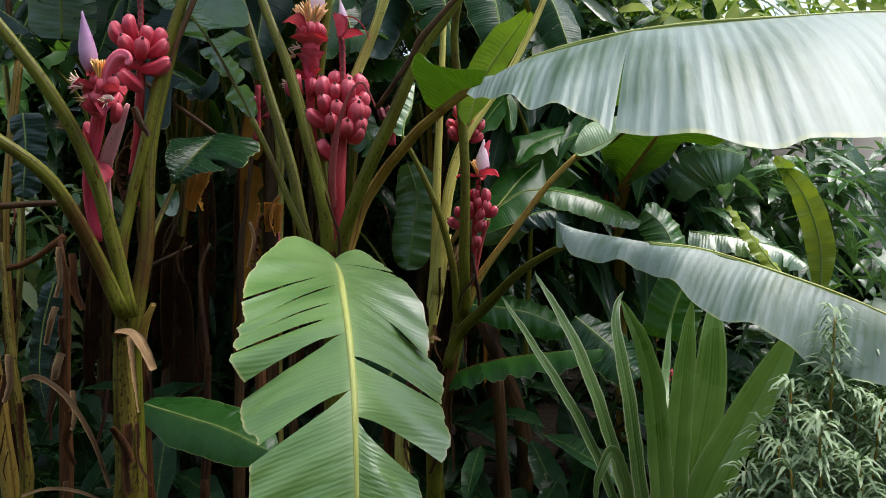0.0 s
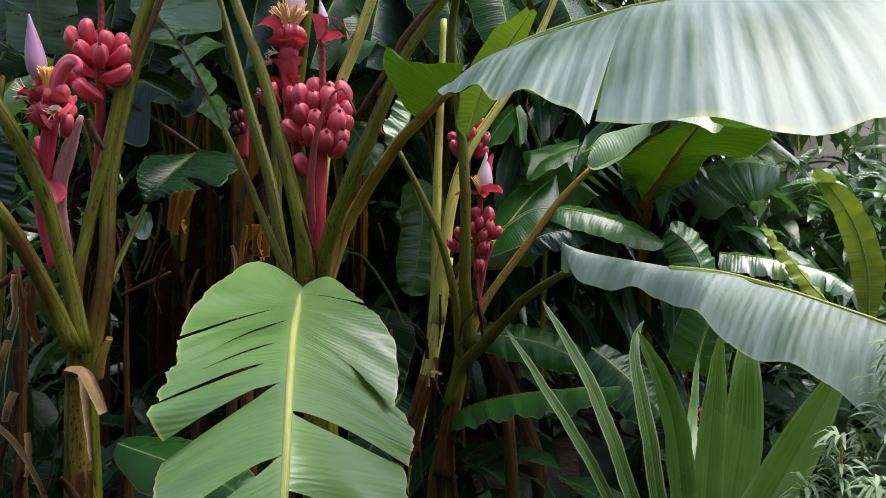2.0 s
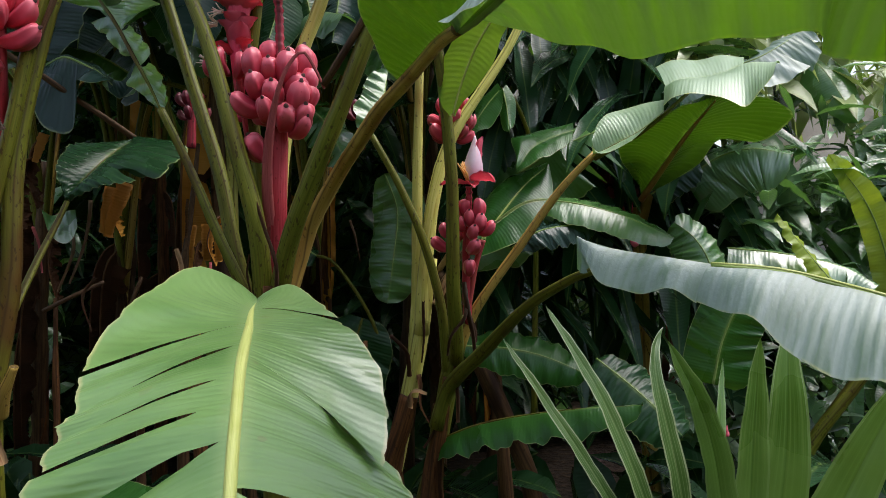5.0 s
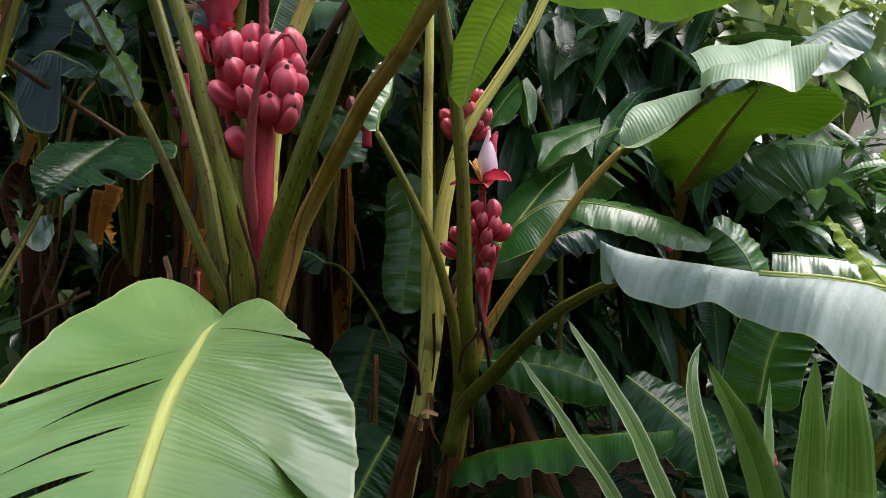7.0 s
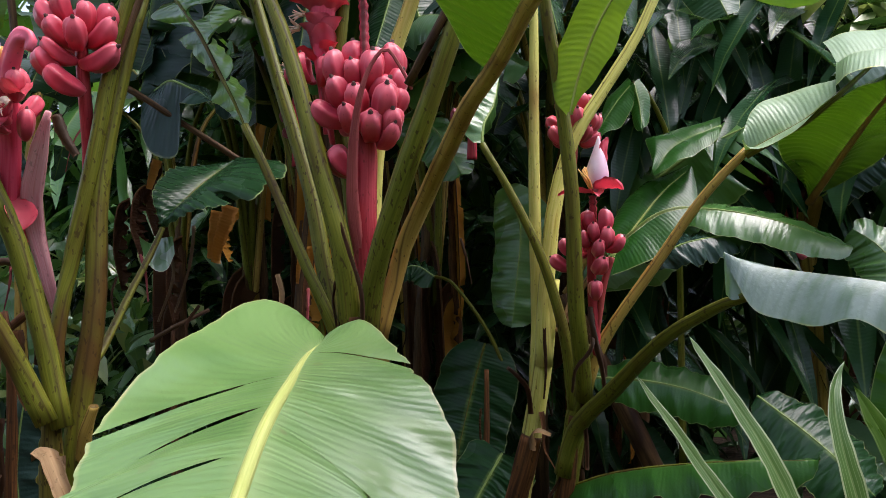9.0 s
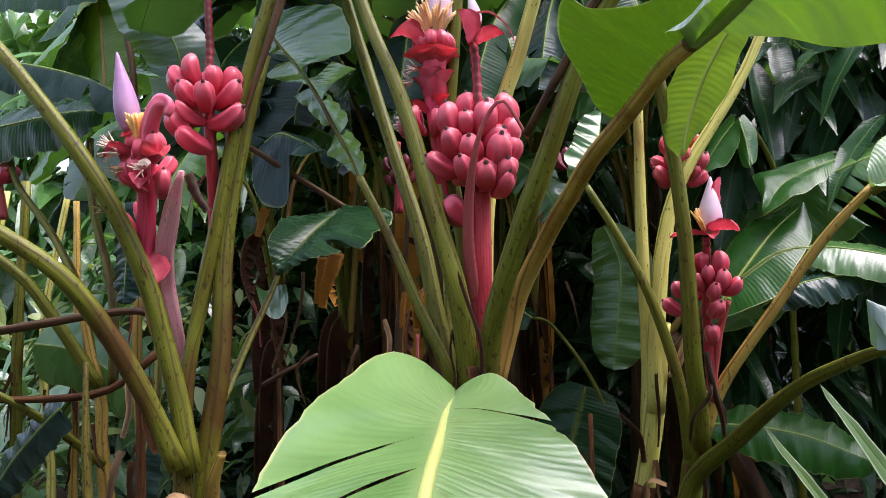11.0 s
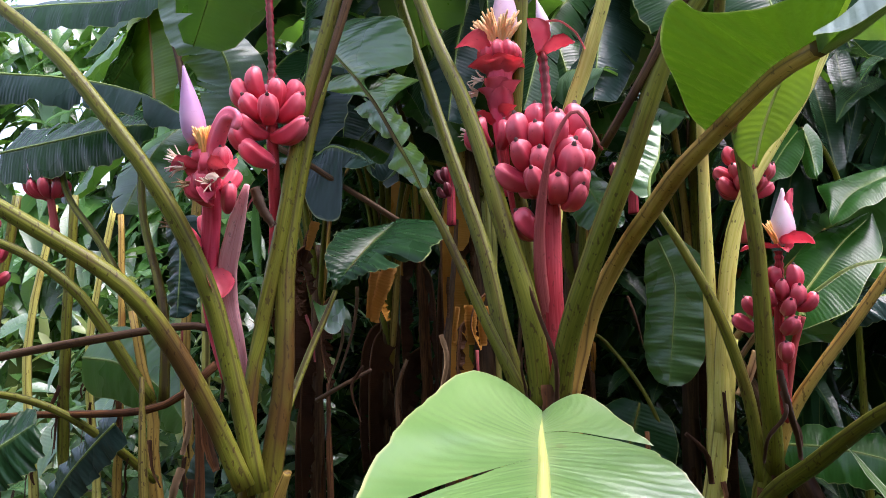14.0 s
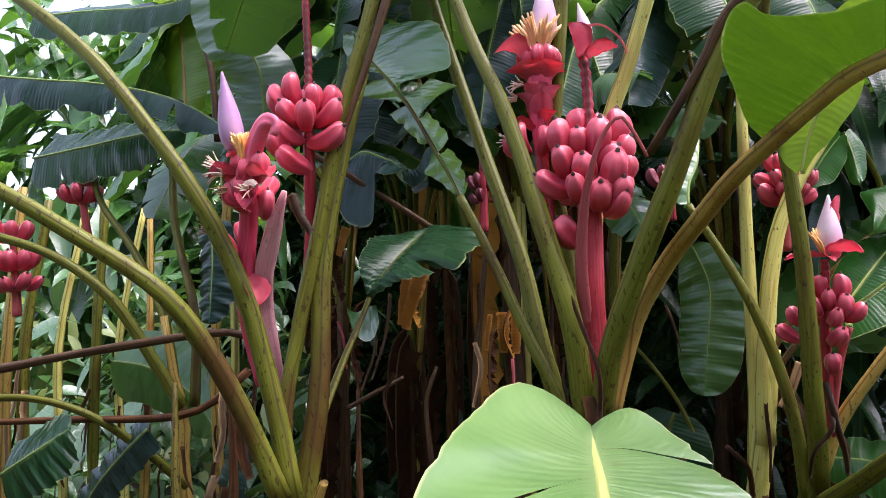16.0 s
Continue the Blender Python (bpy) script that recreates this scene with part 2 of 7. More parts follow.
STEM_BROWN = stem_paint("petiole_brown_green", (0.34, 0.21, 0.04), (0.47, 0.32, 0.08), (0.24, 0.11, 0.025))
STEM_DARK = stem_paint("petiole_dark_brown", (0.05, 0.024, 0.012), (0.14, 0.075, 0.032), (0.03, 0.012, 0.01), 0.55)
SHEATH = stem_paint("dry_sheath_brown", (0.04, 0.015, 0.007), (0.2, 0.08, 0.024), (0.04, 0.016, 0.008), 0.75, amount=0.6)
STEM_OLD = stem_paint("old_stem_olive_brown", (0.11, 0.085, 0.014), (0.22, 0.18, 0.032), (0.085, 0.042, 0.014), 0.5, amount=0.85, cut=0.57)
SHEATH_PALE = stem_paint("dry_sheath_tan", (0.42, 0.25, 0.12), (0.58, 0.4, 0.22), (0.26, 0.13, 0.06), 0.75, amount=0.35)
PINK_FRUIT = skin_paint("fruit_velvet_pink", (0.44, 0.026, 0.05), (0.69, 0.085, 0.13), (0.68, 0.12, 0.16), 0.32, sheen=0.06, soft=0.05)
FRUIT_STALK = stem_paint("fruit_stalk_crimson", (0.32, 0.02, 0.03), (0.56, 0.075, 0.09), (0.2, 0.014, 0.018), 0.42, amount=0.4, seam_on=0.0)
PEACH_ORANGE = skin_paint("flower_pale_orange", (0.82, 0.42, 0.16), (0.88, 0.62, 0.34), None, 0.5)
# Shaded twin of PINK_FRUIT: the shade on hidden bunches is in the colour.
PINK_SHADED = skin_paint("fruit_shaded_crimson", (0.12, 0.008, 0.018), (0.19, 0.018, 0.036), (0.2, 0.03, 0.05), 0.45)
PINK_STALK = stem_paint("fruit_stalk_pink", (0.46, 0.06, 0.07), (0.56, 0.12, 0.1), (0.34, 0.05, 0.05), 0.5, amount=0.25, seam_on=0.0)
RED_STALK = stem_paint("flower_stalk_red", (0.68, 0.04, 0.1), (0.78, 0.11, 0.18), (0.5, 0.03, 0.05), 0.4, amount=0.1, seam_on=0.0)
RED_BRACT = skin_paint("bract_coral_red", (0.76, 0.06, 0.11), (0.84, 0.17, 0.21), None, 0.4)
PINK_BRACT = skin_paint("bract_rose_pink", (0.72, 0.08, 0.15), (0.82, 0.18, 0.25), None, 0.4)
DRY_PINK = stem_paint("withered_bract_brown_pink", (0.3, 0.05, 0.06), (0.42, 0.1, 0.09), (0.2, 0.04, 0.03), 0.6, amount=0.3, seam_on=0.0)
LILAC = skin_paint("bud_lilac", (0.4, 0.2, 0.38), (0.52, 0.3, 0.46), (0.4, 0.14, 0.25), 0.45)
BLUSH = skin_paint("bud_blush_white", (0.62, 0.38, 0.5), (0.74, 0.58, 0.66), None, 0.4)
ORANGE = skin_paint("flower_orange", (0.82, 0.32, 0.06), (0.88, 0.55, 0.2), None, 0.45)
OLD_PINK = stem_paint("old_bract_dull_pink", (0.68, 0.24, 0.27), (0.78, 0.42, 0.43), (0.55, 0.16, 0.18), 0.5, amount=0.3, seam_on=0.0)
PEACH = skin_paint("withered_flower_peach", (0.78, 0.5, 0.38), (0.86, 0.72, 0.6), None, 0.6)
RACHIS = stem_paint("rachis_maroon", (0.34, 0.02, 0.04), (0.45, 0.05, 0.07), (0.12, 0.01, 0.015), 0.5)
BLACK_TIP = skin_paint("withered_tip_dark", (0.04, 0.012, 0.01), (0.08, 0.03, 0.02), None, 0.8)

WATER, water_nt, water_b = shader("water_bead", 0.03, 0.5)
water_b.inputs["Base Color"].default_value = (0.9, 0.95, 0.95, 1)
water_b.inputs["Transmission Weight"].default_value = 0.9
water_b.inputs["IOR"].default_value = 1.33


# ---- mesh helpers ----
ORIGIN = {}


def thing(name, base, label, category, group="", kind=""):
    ob = new(name)
    ob.location = base
    ob.empty_display_size = 0.1
    ORIGIN[ob.name] = Vector(base)
    return tagged(ob, label, category, group, kind)


def part(name, bm, mats, parent=None, label=""):
    me = bpy.data.meshes.new(name)
    for f in bm.faces:
        f.smooth = True
    bm.to_mesh(me)
    bm.free()
    for m in mats if isinstance(mats, (list, tuple)) else [mats]:
        me.materials.append(m)
    ob = new(name, me)
    if parent:
        ob.parent = parent
        if parent.name in ORIGIN:
            ob.matrix_parent_inverse = Matrix.Translation(-ORIGIN[parent.name])
    return tagged(ob, label)


def curve_points(pts, n):
    """n + 1 points, evenly apart, on a smooth curve through pts."""
    P = [Vector(p) for p in pts]
    P = [2 * P[0] - P[1]] + P + [2 * P[-1] - P[-2]]
    raw = []
    for i in range(1, len(P) - 2):
        a, b, c, d = P[i - 1:i + 3]
        for k in range(14):
            t = k / 14
            raw.append(0.5 * (2 * b + (c - a) * t + (2 * a - 5 * b + 4 * c - d) * t * t + (3 * b - a - 3 * c + d) * t ** 3))
    raw.append(P[-2])
    at = [0.0]
    for a, b in zip(raw, raw[1:]):
        at.append(at[-1] + (b - a).length)
    out, j = [], 0
    for i in range(n + 1):
        s = at[-1] * i / n
        while j < len(at) - 2 and at[j + 1] < s:
            j += 1
        f = (s - at[j]) / max(1e-9, at[j + 1] - at[j])
        out.append(raw[j].lerp(raw[j + 1], min(1, f)))
    return out, at[-1]


def blend(values, u):
    """The value at u (0 to 1) of evenly set values."""
    x = u * (len(values) - 1)
    i = min(int(x), len(values) - 2)
    return values[i] + (values[i + 1] - values[i]) * (x - i)


def tube(bm, pts, radii, n=18, seg=10, groove=0.0, up=(0, 0, 1), mat=0, wobble=0.0):
    """A bent round bar; groove: how deep the channel along its upper side is, as a share of its radius."""
    lay = bm.loops.layers.uv.verify()
    P, length = curve_points(pts, n)
    rings, side = [], None
    for i, p in enumerate(P):
        t = (P[min(i + 1, n)] - P[max(i - 1, 0)]).normalized()
        ref = Vector(up) - t * Vector(up).dot(t)
        if side is None:
            side = ref if ref.length > 0.05 else t.orthogonal()
        side = (side - t * side.dot(t)).normalized()
        if ref.length > 0.3:
            side = (side * 0.6 + ref.normalized() * 0.4).normalized()
        other = t.cross(side)
        r = blend(radii, i / n)
        ring = []
        for k in range(seg):
            a = 2 * math.pi * k / seg
            q = r * (1 - groove * max(0.0, math.cos(a)) ** 4)
            if wobble:
                q *= 1 + wobble * noise.noise(p * 9 + Vector((k * 0.7, 0, 0)))
            ring.append(bm.verts.new(p + (side * math.cos(a) + other * math.sin(a)) * q))
        rings.append(ring)
    for i in range(n):
        for k in range(seg):
            l = (k + 1) % seg
            f = bm.faces.new((rings[i][k], rings[i][l], rings[i + 1][l], rings[i + 1][k]))
            f.material_index = mat
            for lp, (du, dv) in zip(f.loops, ((0, 0), (0, 1), (1, 1), (1, 0))):
                lp[lay].uv = ((i + du) / n * length, (k + dv) / seg * 0.15)
    for ring, flip in ((rings[0], True), (rings[-1], False)):
        f = bm.faces.new(ring[::-1] if flip else ring)
        f.material_index = mat
    return bm


def stalk(name, parent, pts, r0, r1, mat, label="", groove=0.3, n=18, seg=10, rm=None, up=(0, 0, 1), wobble=0.12):
    return part(name, tube(bmesh.new(), pts, [r0, rm or (r0 + r1) / 2, r1], n, seg, groove, up, 0, wobble), mat, parent, label)


def blade(name, parent, pts, width, face, mat, droop=(12, 12), curl=(20, 20), share=(1, 1), tears=((), ()), torn=(0, 0), nu=44, nv=7,
          base=0.06, tip=0.45, slant=0.3, heart=0.3, ripple=0.006, rib=0.007, rib_mat=None, seed=1, label="", sharp=0.5, flop=14, rib_top=None, lift=((), ())):
    """A leaf: a spine through pts, two halves that bend down from it, torn along the side veins. width: of one half, in metres.
    face: the way its upper side looks. tears: for each half (place along the spine, where it starts from the rib, gap)."""
    rnd = random.Random(seed)
    bm = bmesh.new()
    lay = bm.loops.layers.uv.verify()
    N = 64
    P, length = curve_points(pts, N)
    T = [(P[min(i + 1, N)] - P[max(i - 1, 0)]).normalized() for i in range(N + 1)]
    F = Vector(face)

    def at(list_, u):
        x = min(max(u, 0), 1) * N
        i = min(int(x), N - 1)
        return list_[i].lerp(list_[i + 1], x - i)

    def along(value, u):
        """A plain number, or one that goes from a to b until the place c along the spine."""
        if isinstance(value, tuple):
            f = min(1.0, u / value[2])
            return value[0] + (value[1] - value[0]) * f * f * (3 - 2 * f)
        return value

    base2 = base if isinstance(base, tuple) else (base, base)
    heart2 = heart if isinstance(heart, tuple) else (heart, heart)

    def profile(u, h):
        w = min(1.0, max(u, 0) / base2[h]) ** 0.5
        if u > 1 - tip:
            w *= max(0.0, 1 - ((u - 1 + tip) / tip) ** 2) ** sharp
        return w * width

    for h, sgn in ((0, -1), (1, 1)):
        cuts = list(tears[h]) + [(rnd.uniform(0.12, 0.95), rnd.uniform(0.1, 0.6), rnd.uniform(0.004, 0.02)) for _ in range(torn[h])]
        cuts = [(0.0, 1, 0)] + sorted(cuts) + [(1.0, 1, 0)]
        for k, ((ua, va, ga), (ub, vb, gb)) in enumerate(zip(cuts, cuts[1:])):
            up = lift[h][k] if k < len(lift[h]) else 0
            m = max(2, round(nu * (ub - ua)))
            extra = rnd.uniform(-1, 1) * flop if len(cuts) > 2 else 0
            grid = []
            for i in range(m + 1):
                row = []
                x = z = 0.0
                for j in range(nv + 1):
                    v = j / nv
                    a0 = ua + ga * max(0, v - va) / max(0.01, 1 - va)
                    b0 = ub - gb * max(0, v - vb) / max(0.01, 1 - vb)
                    u = a0 + (b0 - a0) * i / m
                    if j:
                        free = max(0.0, v - min(va, vb)) if len(cuts) > 2 else 0
                        ang = radians(along(droop[h], u) + along(curl[h], u) * v + extra * free + up * (1.2 - 1.5 * v))
                        x += math.cos(ang) / nv
                        z += math.sin(ang) / nv
                    w = profile(u, h) * along(share[h], u)
                    c, t = at(P, u), at(T, u).normalized()
                    s = t.cross(F).normalized()
                    nn = s.cross(t)
                    sl = along(slant, u) - (along(slant, u) + heart2[h]) * max(0.0, 1 - u / 0.14)
                    rp = ripple * v * (math.sin(u * 37 + seed) + 0.7 * math.sin(u * 83 + 2 * seed + sgn))
                    row.append((c + s * (sgn * w * x) - nn * (w * z) + t * (w * sl * v) + nn * rp, (u * length + w * sl * v, v)))
                grid.append(row)
            V = [[bm.verts.new(q[0]) for q in row] for row in grid]
            for i in range(m):
                for j in range(nv):
                    ids = ((i, j), (i + 1, j), (i + 1, j + 1), (i, j + 1))
                    if sgn < 0:
                        ids = ids[::-1]
                    f = bm.faces.new([V[a][b] for a, b in ids])
                    for lp, (a, b) in zip(f.loops, ids):
                        lp[lay].uv = grid[a][b][1]
    ob = part(name, bm, mat, parent, label)
    if rib:
        down = F.normalized() * rib * 0.35
        part("midrib", tube(bmesh.new(), [p - down for p in P[::8]], [rib, rib * 0.7, rib * 0.2], 24, 8), rib_mat or RIB_GREEN, ob)
        if rib_top:
            part("midrib", tube(bmesh.new(), [p + down * 1.6 for p in P[::8]], [rib * 0.8, rib * 0.6, rib * 0.2], 24, 8), rib_top, ob)
    return ob


def draped(name, parent, pieces, mat, spine=None, rib=0.006, rib_mat=None, rib_top=None, label="", ripple=0.004, nu=40, nv=10, seed=1):
    """A leaf of one or more pieces, each spread from a line along the midrib to its own margin. pieces: (inner line, margin, how far it bulges upward)."""
    bm = bmesh.new()
    lay = bm.loops.layers.uv.verify()
    for k, (inner, outer, bulge, *kind) in enumerate(pieces):
        A, length = curve_points(inner, nu)
        B, _ = curve_points(outer, nu)
        grid = []
        for i in range(nu + 1):
            row = []
            for j in range(nv + 1):
                v = j / nv
                p = A[i].lerp(B[i], v)
                p.z += bulge * math.sin(math.pi * v) + ripple * v * v * (math.sin(i / nu * 31 * length + seed + k) + 0.6 * math.sin(i / nu * 73 * length + 2 * seed))
                row.append((bm.verts.new(p), (i / nu * length + 0.13 * k, v)))
            grid.append(row)
        for i in range(nu):
            for j in range(nv):
                ids = ((i, j), (i + 1, j), (i + 1, j + 1), (i, j + 1))
                f = bm.faces.new([grid[a][b][0] for a, b in ids])
                f.material_index = kind[0] if kind else 0
                for lp, (a, b) in zip(f.loops, ids):
                    lp[lay].uv = grid[a][b][1]
    ob = part(name, bm, mat, parent, label)
    if spine:
        down = Vector((0, 0, rib * 0.85))
        P, _ = curve_points(spine, 8)
        part("midrib", tube(bmesh.new(), [p - down for p in P], [rib, rib * 0.7, rib * 0.2], 24, 8), rib_mat or RIB_GREEN, ob)
        if rib_top:
            part("midrib", tube(bmesh.new(), P, [0.0035, 0.003, 0.001], 24, 8), rib_top, ob)
    return ob


def torn_leaf(name, parent, spine, halves, mat, rib, rib_mat, label="", seed=3, nv=16):
    """A leaf whose halves are split along the side veins into pieces: (end along the rib, margin, arch, share of the end tear that still holds, width of that tear)."""
    rnd = random.Random(seed)
    bm = bmesh.new()
    lay = bm.loops.layers.uv.verify()
    N = 200
    P, length = curve_points(spine, N)

    def edge(a, b, v, arch, up):
        return a.lerp(b, v) + up * (arch * math.sin(math.pi * v ** 0.8))

    for h, pieces in enumerate(halves):
        u0, rows = 0.0, []
        for u1, margin, arch, hold, gap in pieces:
            m = max(6, round(150 * (u1 - u0)))
            B, _ = curve_points(margin, m)
            A = [P[min(N, round((u0 + (u1 - u0) * i / m) * N))] for i in range(m + 1)]
            t = A[-1] - A[0]
            up = (B[m // 2] - A[m // 2]).cross(t).normalized() * (1 if h == 0 else -1)
            up = up if up.z > 0 else -up
            rows.append([u0, u1, A, B, arch, hold, up, m, gap])
            u0 = u1
        for k, (u0, u1, A, B, arch, hold, up, m, _) in enumerate(rows):
            grid = []
            phase = rnd.uniform(0, 6)
            for i in range(m + 1):
                row = []
                nick = 0.0028 * (noise.noise(B[i] * 70) + 0.6 * noise.noise(B[i] * 190)) - (0.004 if noise.noise(B[i] * 33 + Vector((seed, 0, 0))) > 0.32 else 0.0)
                for j in range(nv + 1):
                    v = j / nv
                    p = edge(A[i], B[i], v, arch, up)
                    for other, end, w in ((k - 1, 0, 1 - i / m), (k + 1, m, i / m)):
                        if 0 <= other < len(rows):
                            o = rows[other]
                            held = rows[min(k, other)][5]
                            q = edge(A[end], B[end], v, arch, up)
                            r = edge(o[2][-1 if other < k else 0], o[3][-1 if other < k else 0], v, o[4], o[6])
                            f = min(1.0, max(0.0, (v - held) / 0.15))
                            near = max(0.0, 1 - (1 - w) * 2.2) ** 2
                            p = p + ((q + r) * 0.5 - q) * (1 - f) * near
                            x = max(0.0, (v - held) / (1 - held))
                            p = p + (B[m - end] - B[end]).normalized() * (0.5 * rows[min(k, other)][8] * math.sin(math.pi * x ** 0.55) * near)
                    p = p + (B[i] - A[i]).normalized() * (nick * v ** 6)
                    p = p + up * (0.0022 * v * math.sin(34 * (u0 + (u1 - u0) * i / m) * 3 + phase) + 0.0012 * math.sin(v * 3) * noise.noise(p * 22))
                    row.append((bm.verts.new(p), ((u0 + (u1 - u0) * i / m) * length + 0.06 * v, v)))
                grid.append(row)
            for i in range(m):
                for j in range(nv):
                    ids = ((i, j), (i + 1, j), (i + 1, j + 1), (i, j + 1))
                    if h == 0:
                        ids = ids[::-1]
                    f = bm.faces.new([grid[a][b][0] for a, b in ids])
                    for lp, (a, b) in zip(f.loops, ids):
                        lp[lay].uv = grid[a][b][1]
    ob = part(name, bm, mat, parent, label)
    low = Vector((0, 0.25, -0.8)) * rib * 0.5
    part("midrib", tube(bmesh.new(), [p + low for p in P[::10]], [rib * 0.45, rib * 0.9, rib * 0.8, rib * 0.6, rib * 0.4], 40, 10), rib_mat, ob, "yellow midrib")
    return ob


def fruit_mesh(name, length=0.076, radius=0.0185, mat=None, bend=0.012, tip_size=1.0, seed=0):
    """A plump, five-sided little banana along +z with a dark withered tip."""
    bm = bmesh.new()
    lay = bm.loops.layers.uv.verify()
    prof = ((0, 0.36), (0.07, 0.56), (0.2, 0.82), (0.4, 0.98), (0.58, 1.03), (0.74, 1.0), (0.87, 0.86), (0.95, 0.6), (0.985, 0.36), (1.0, 0.22), (1.07, 0.12))
    seg, rings = 20, []
    for s, r in prof:
        ring = []
        for k in range(seg):
            a = 2 * math.pi * k / seg
            q = radius * r * (1.13 - 0.3 * abs(math.sin(2.5 * a + seed)) if 0.03 < s < 1 else 1.0) * (1 + 0.05 * math.sin(3 * s + a + 2 * seed))
            ring.append(bm.verts.new((q * math.cos(a) - bend * math.sin(min(s, 1) * math.pi), q * math.sin(a), s * length)))
        rings.append(ring)
    for i in range(len(prof) - 1):
        for k in range(seg):
            l = (k + 1) % seg
            f = bm.faces.new((rings[i][k], rings[i][l], rings[i + 1][l], rings[i + 1][k]))
            f.material_index = 1 if i >= 9 else 0
            for lp, di in zip(f.loops, (0, 0, 1, 1)):
                lp[lay].uv = (prof[i + di][0], k / seg)
    bm.faces.new(rings[0][::-1])
    bm.faces.new(rings[-1]).material_index = 1
    me = bpy.data.meshes.new(name)
    for f in bm.faces:
        f.smooth = True
    bm.to_mesh(me)
    bm.free()
    me.materials.append(mat)
    me.materials.append(BLACK_TIP)
    return me


FRUIT = [fruit_mesh("fruit", 0.063 + 0.003 * k, 0.0182 - 0.0005 * k, PINK_FRUIT, 0.004 + 0.002 * k, seed=k) for k in range(4)]
FRUIT_SMALL = fruit_mesh("small_fruit", 0.05, 0.012, PINK_FRUIT)
FRUIT_SHADED = fruit_mesh("shaded_fruit", mat=PINK_SHADED)


def put_fruit(parent, mesh, place, way, scale=1.0, fat=1.0):
    """A fruit that leaves place along way and curves upward."""
    if isinstance(mesh, list):
        mesh = mesh[int(1000 * abs(place[0] + 2 * place[2] + way[0])) % len(mesh)]
    ob = new("fruit", mesh)
    ob.parent = parent
    z = Vector(way).normalized()
    x = Vector((-z.x, -z.y, 0.3))
    x = (x - z * x.dot(z)).normalized()
    q = Matrix((x, z.cross(x), z)).transposed().to_4x4()
    ob.matrix_basis = Matrix.Translation(place) @ q @ Matrix.Diagonal((scale * fat, scale * fat, scale, 1))
    return ob


def bunch(plant, pts, r, rows, mesh, mat, label, seed=0):
    """An upright bunch: a thick stalk through pts and rows of fruit: (share of the stalk's height, how many, from degrees, to degrees, lean from upright, scale)."""
    rnd = random.Random(seed)
    ob = stalk("fruit_stalk", plant, pts, r, r * 0.7, mat, label, groove=0, n=14)
    P, _ = curve_points(pts, 40)
    for h, count, a0, a1, lean, scale in rows:
        c = P[round(h * 40)]
        for k in range(count):
            a = radians(a0 + (a1 - a0) * k / max(1, count - 1) + rnd.uniform(-6, 6))
            le = radians(lean + rnd.uniform(-7, 7))
            out = Vector((math.cos(a), math.sin(a), 0))
            way = out * math.sin(le) + Vector((0, 0, math.cos(le)))
            put_fruit(ob, mesh, c + out * r * 1.3 + Vector((0, 0, rnd.uniform(-0.004, 0.004))), way, scale * rnd.uniform(0.88, 1.1), rnd.uniform(0.9, 1.12))
    return ob


def set_bunch(plant, pts, r, centre, towards, fruits, mesh, mat, label, scale=1.0, length=0.062, spread=0.82):
    """A bunch set fruit by fruit on a stalk through pts. fruits: (mm to the side, mm up, then the way it points: side, up, out), seen from towards."""
    f = Vector((*towards, 0)).normalized()
    side = Vector((-f.y, f.x, 0))
    ob = stalk("fruit_stalk", plant, pts, r, r * 0.75, mat, label, groove=0, n=20, wobble=0.2)
    for x, z, a, b, c in fruits:
        way = (side * a + Vector((0, 0, b)) + f * c).normalized()
        mid = Vector(centre) + side * (x * spread * 0.001) + Vector((0, 0, z * 0.001)) + f * ((0.008 if c >= 0 else -0.008) + way.dot(f) * length * scale * 0.5)
        k = 1 + 0.11 * math.sin(x * 1.7 + z * 2.3)
        put_fruit(ob, mesh, mid - way * (length * scale * k * 0.5), way, scale * k, 1.1 + 0.12 * math.sin(x * 0.9 + z))
    return ob


def bud(name, parent, base, tip, radius, mat, label=""):
    """A pointed, slightly ribbed flower bud."""
    bm = bmesh.new()
    b, t = Vector(base), Vector(tip)
    pts = [b.lerp(t, s) for s in (0, 0.33, 0.66, 1)]
    tube(bm, pts, [radius * 0.6, radius * 0.95, radius, radius * 0.9, radius * 0.72, radius * 0.5, radius * 0.28, radius * 0.08], 16, 12, 0, wobble=0.06)
    return part(name, bm, mat, parent, label)


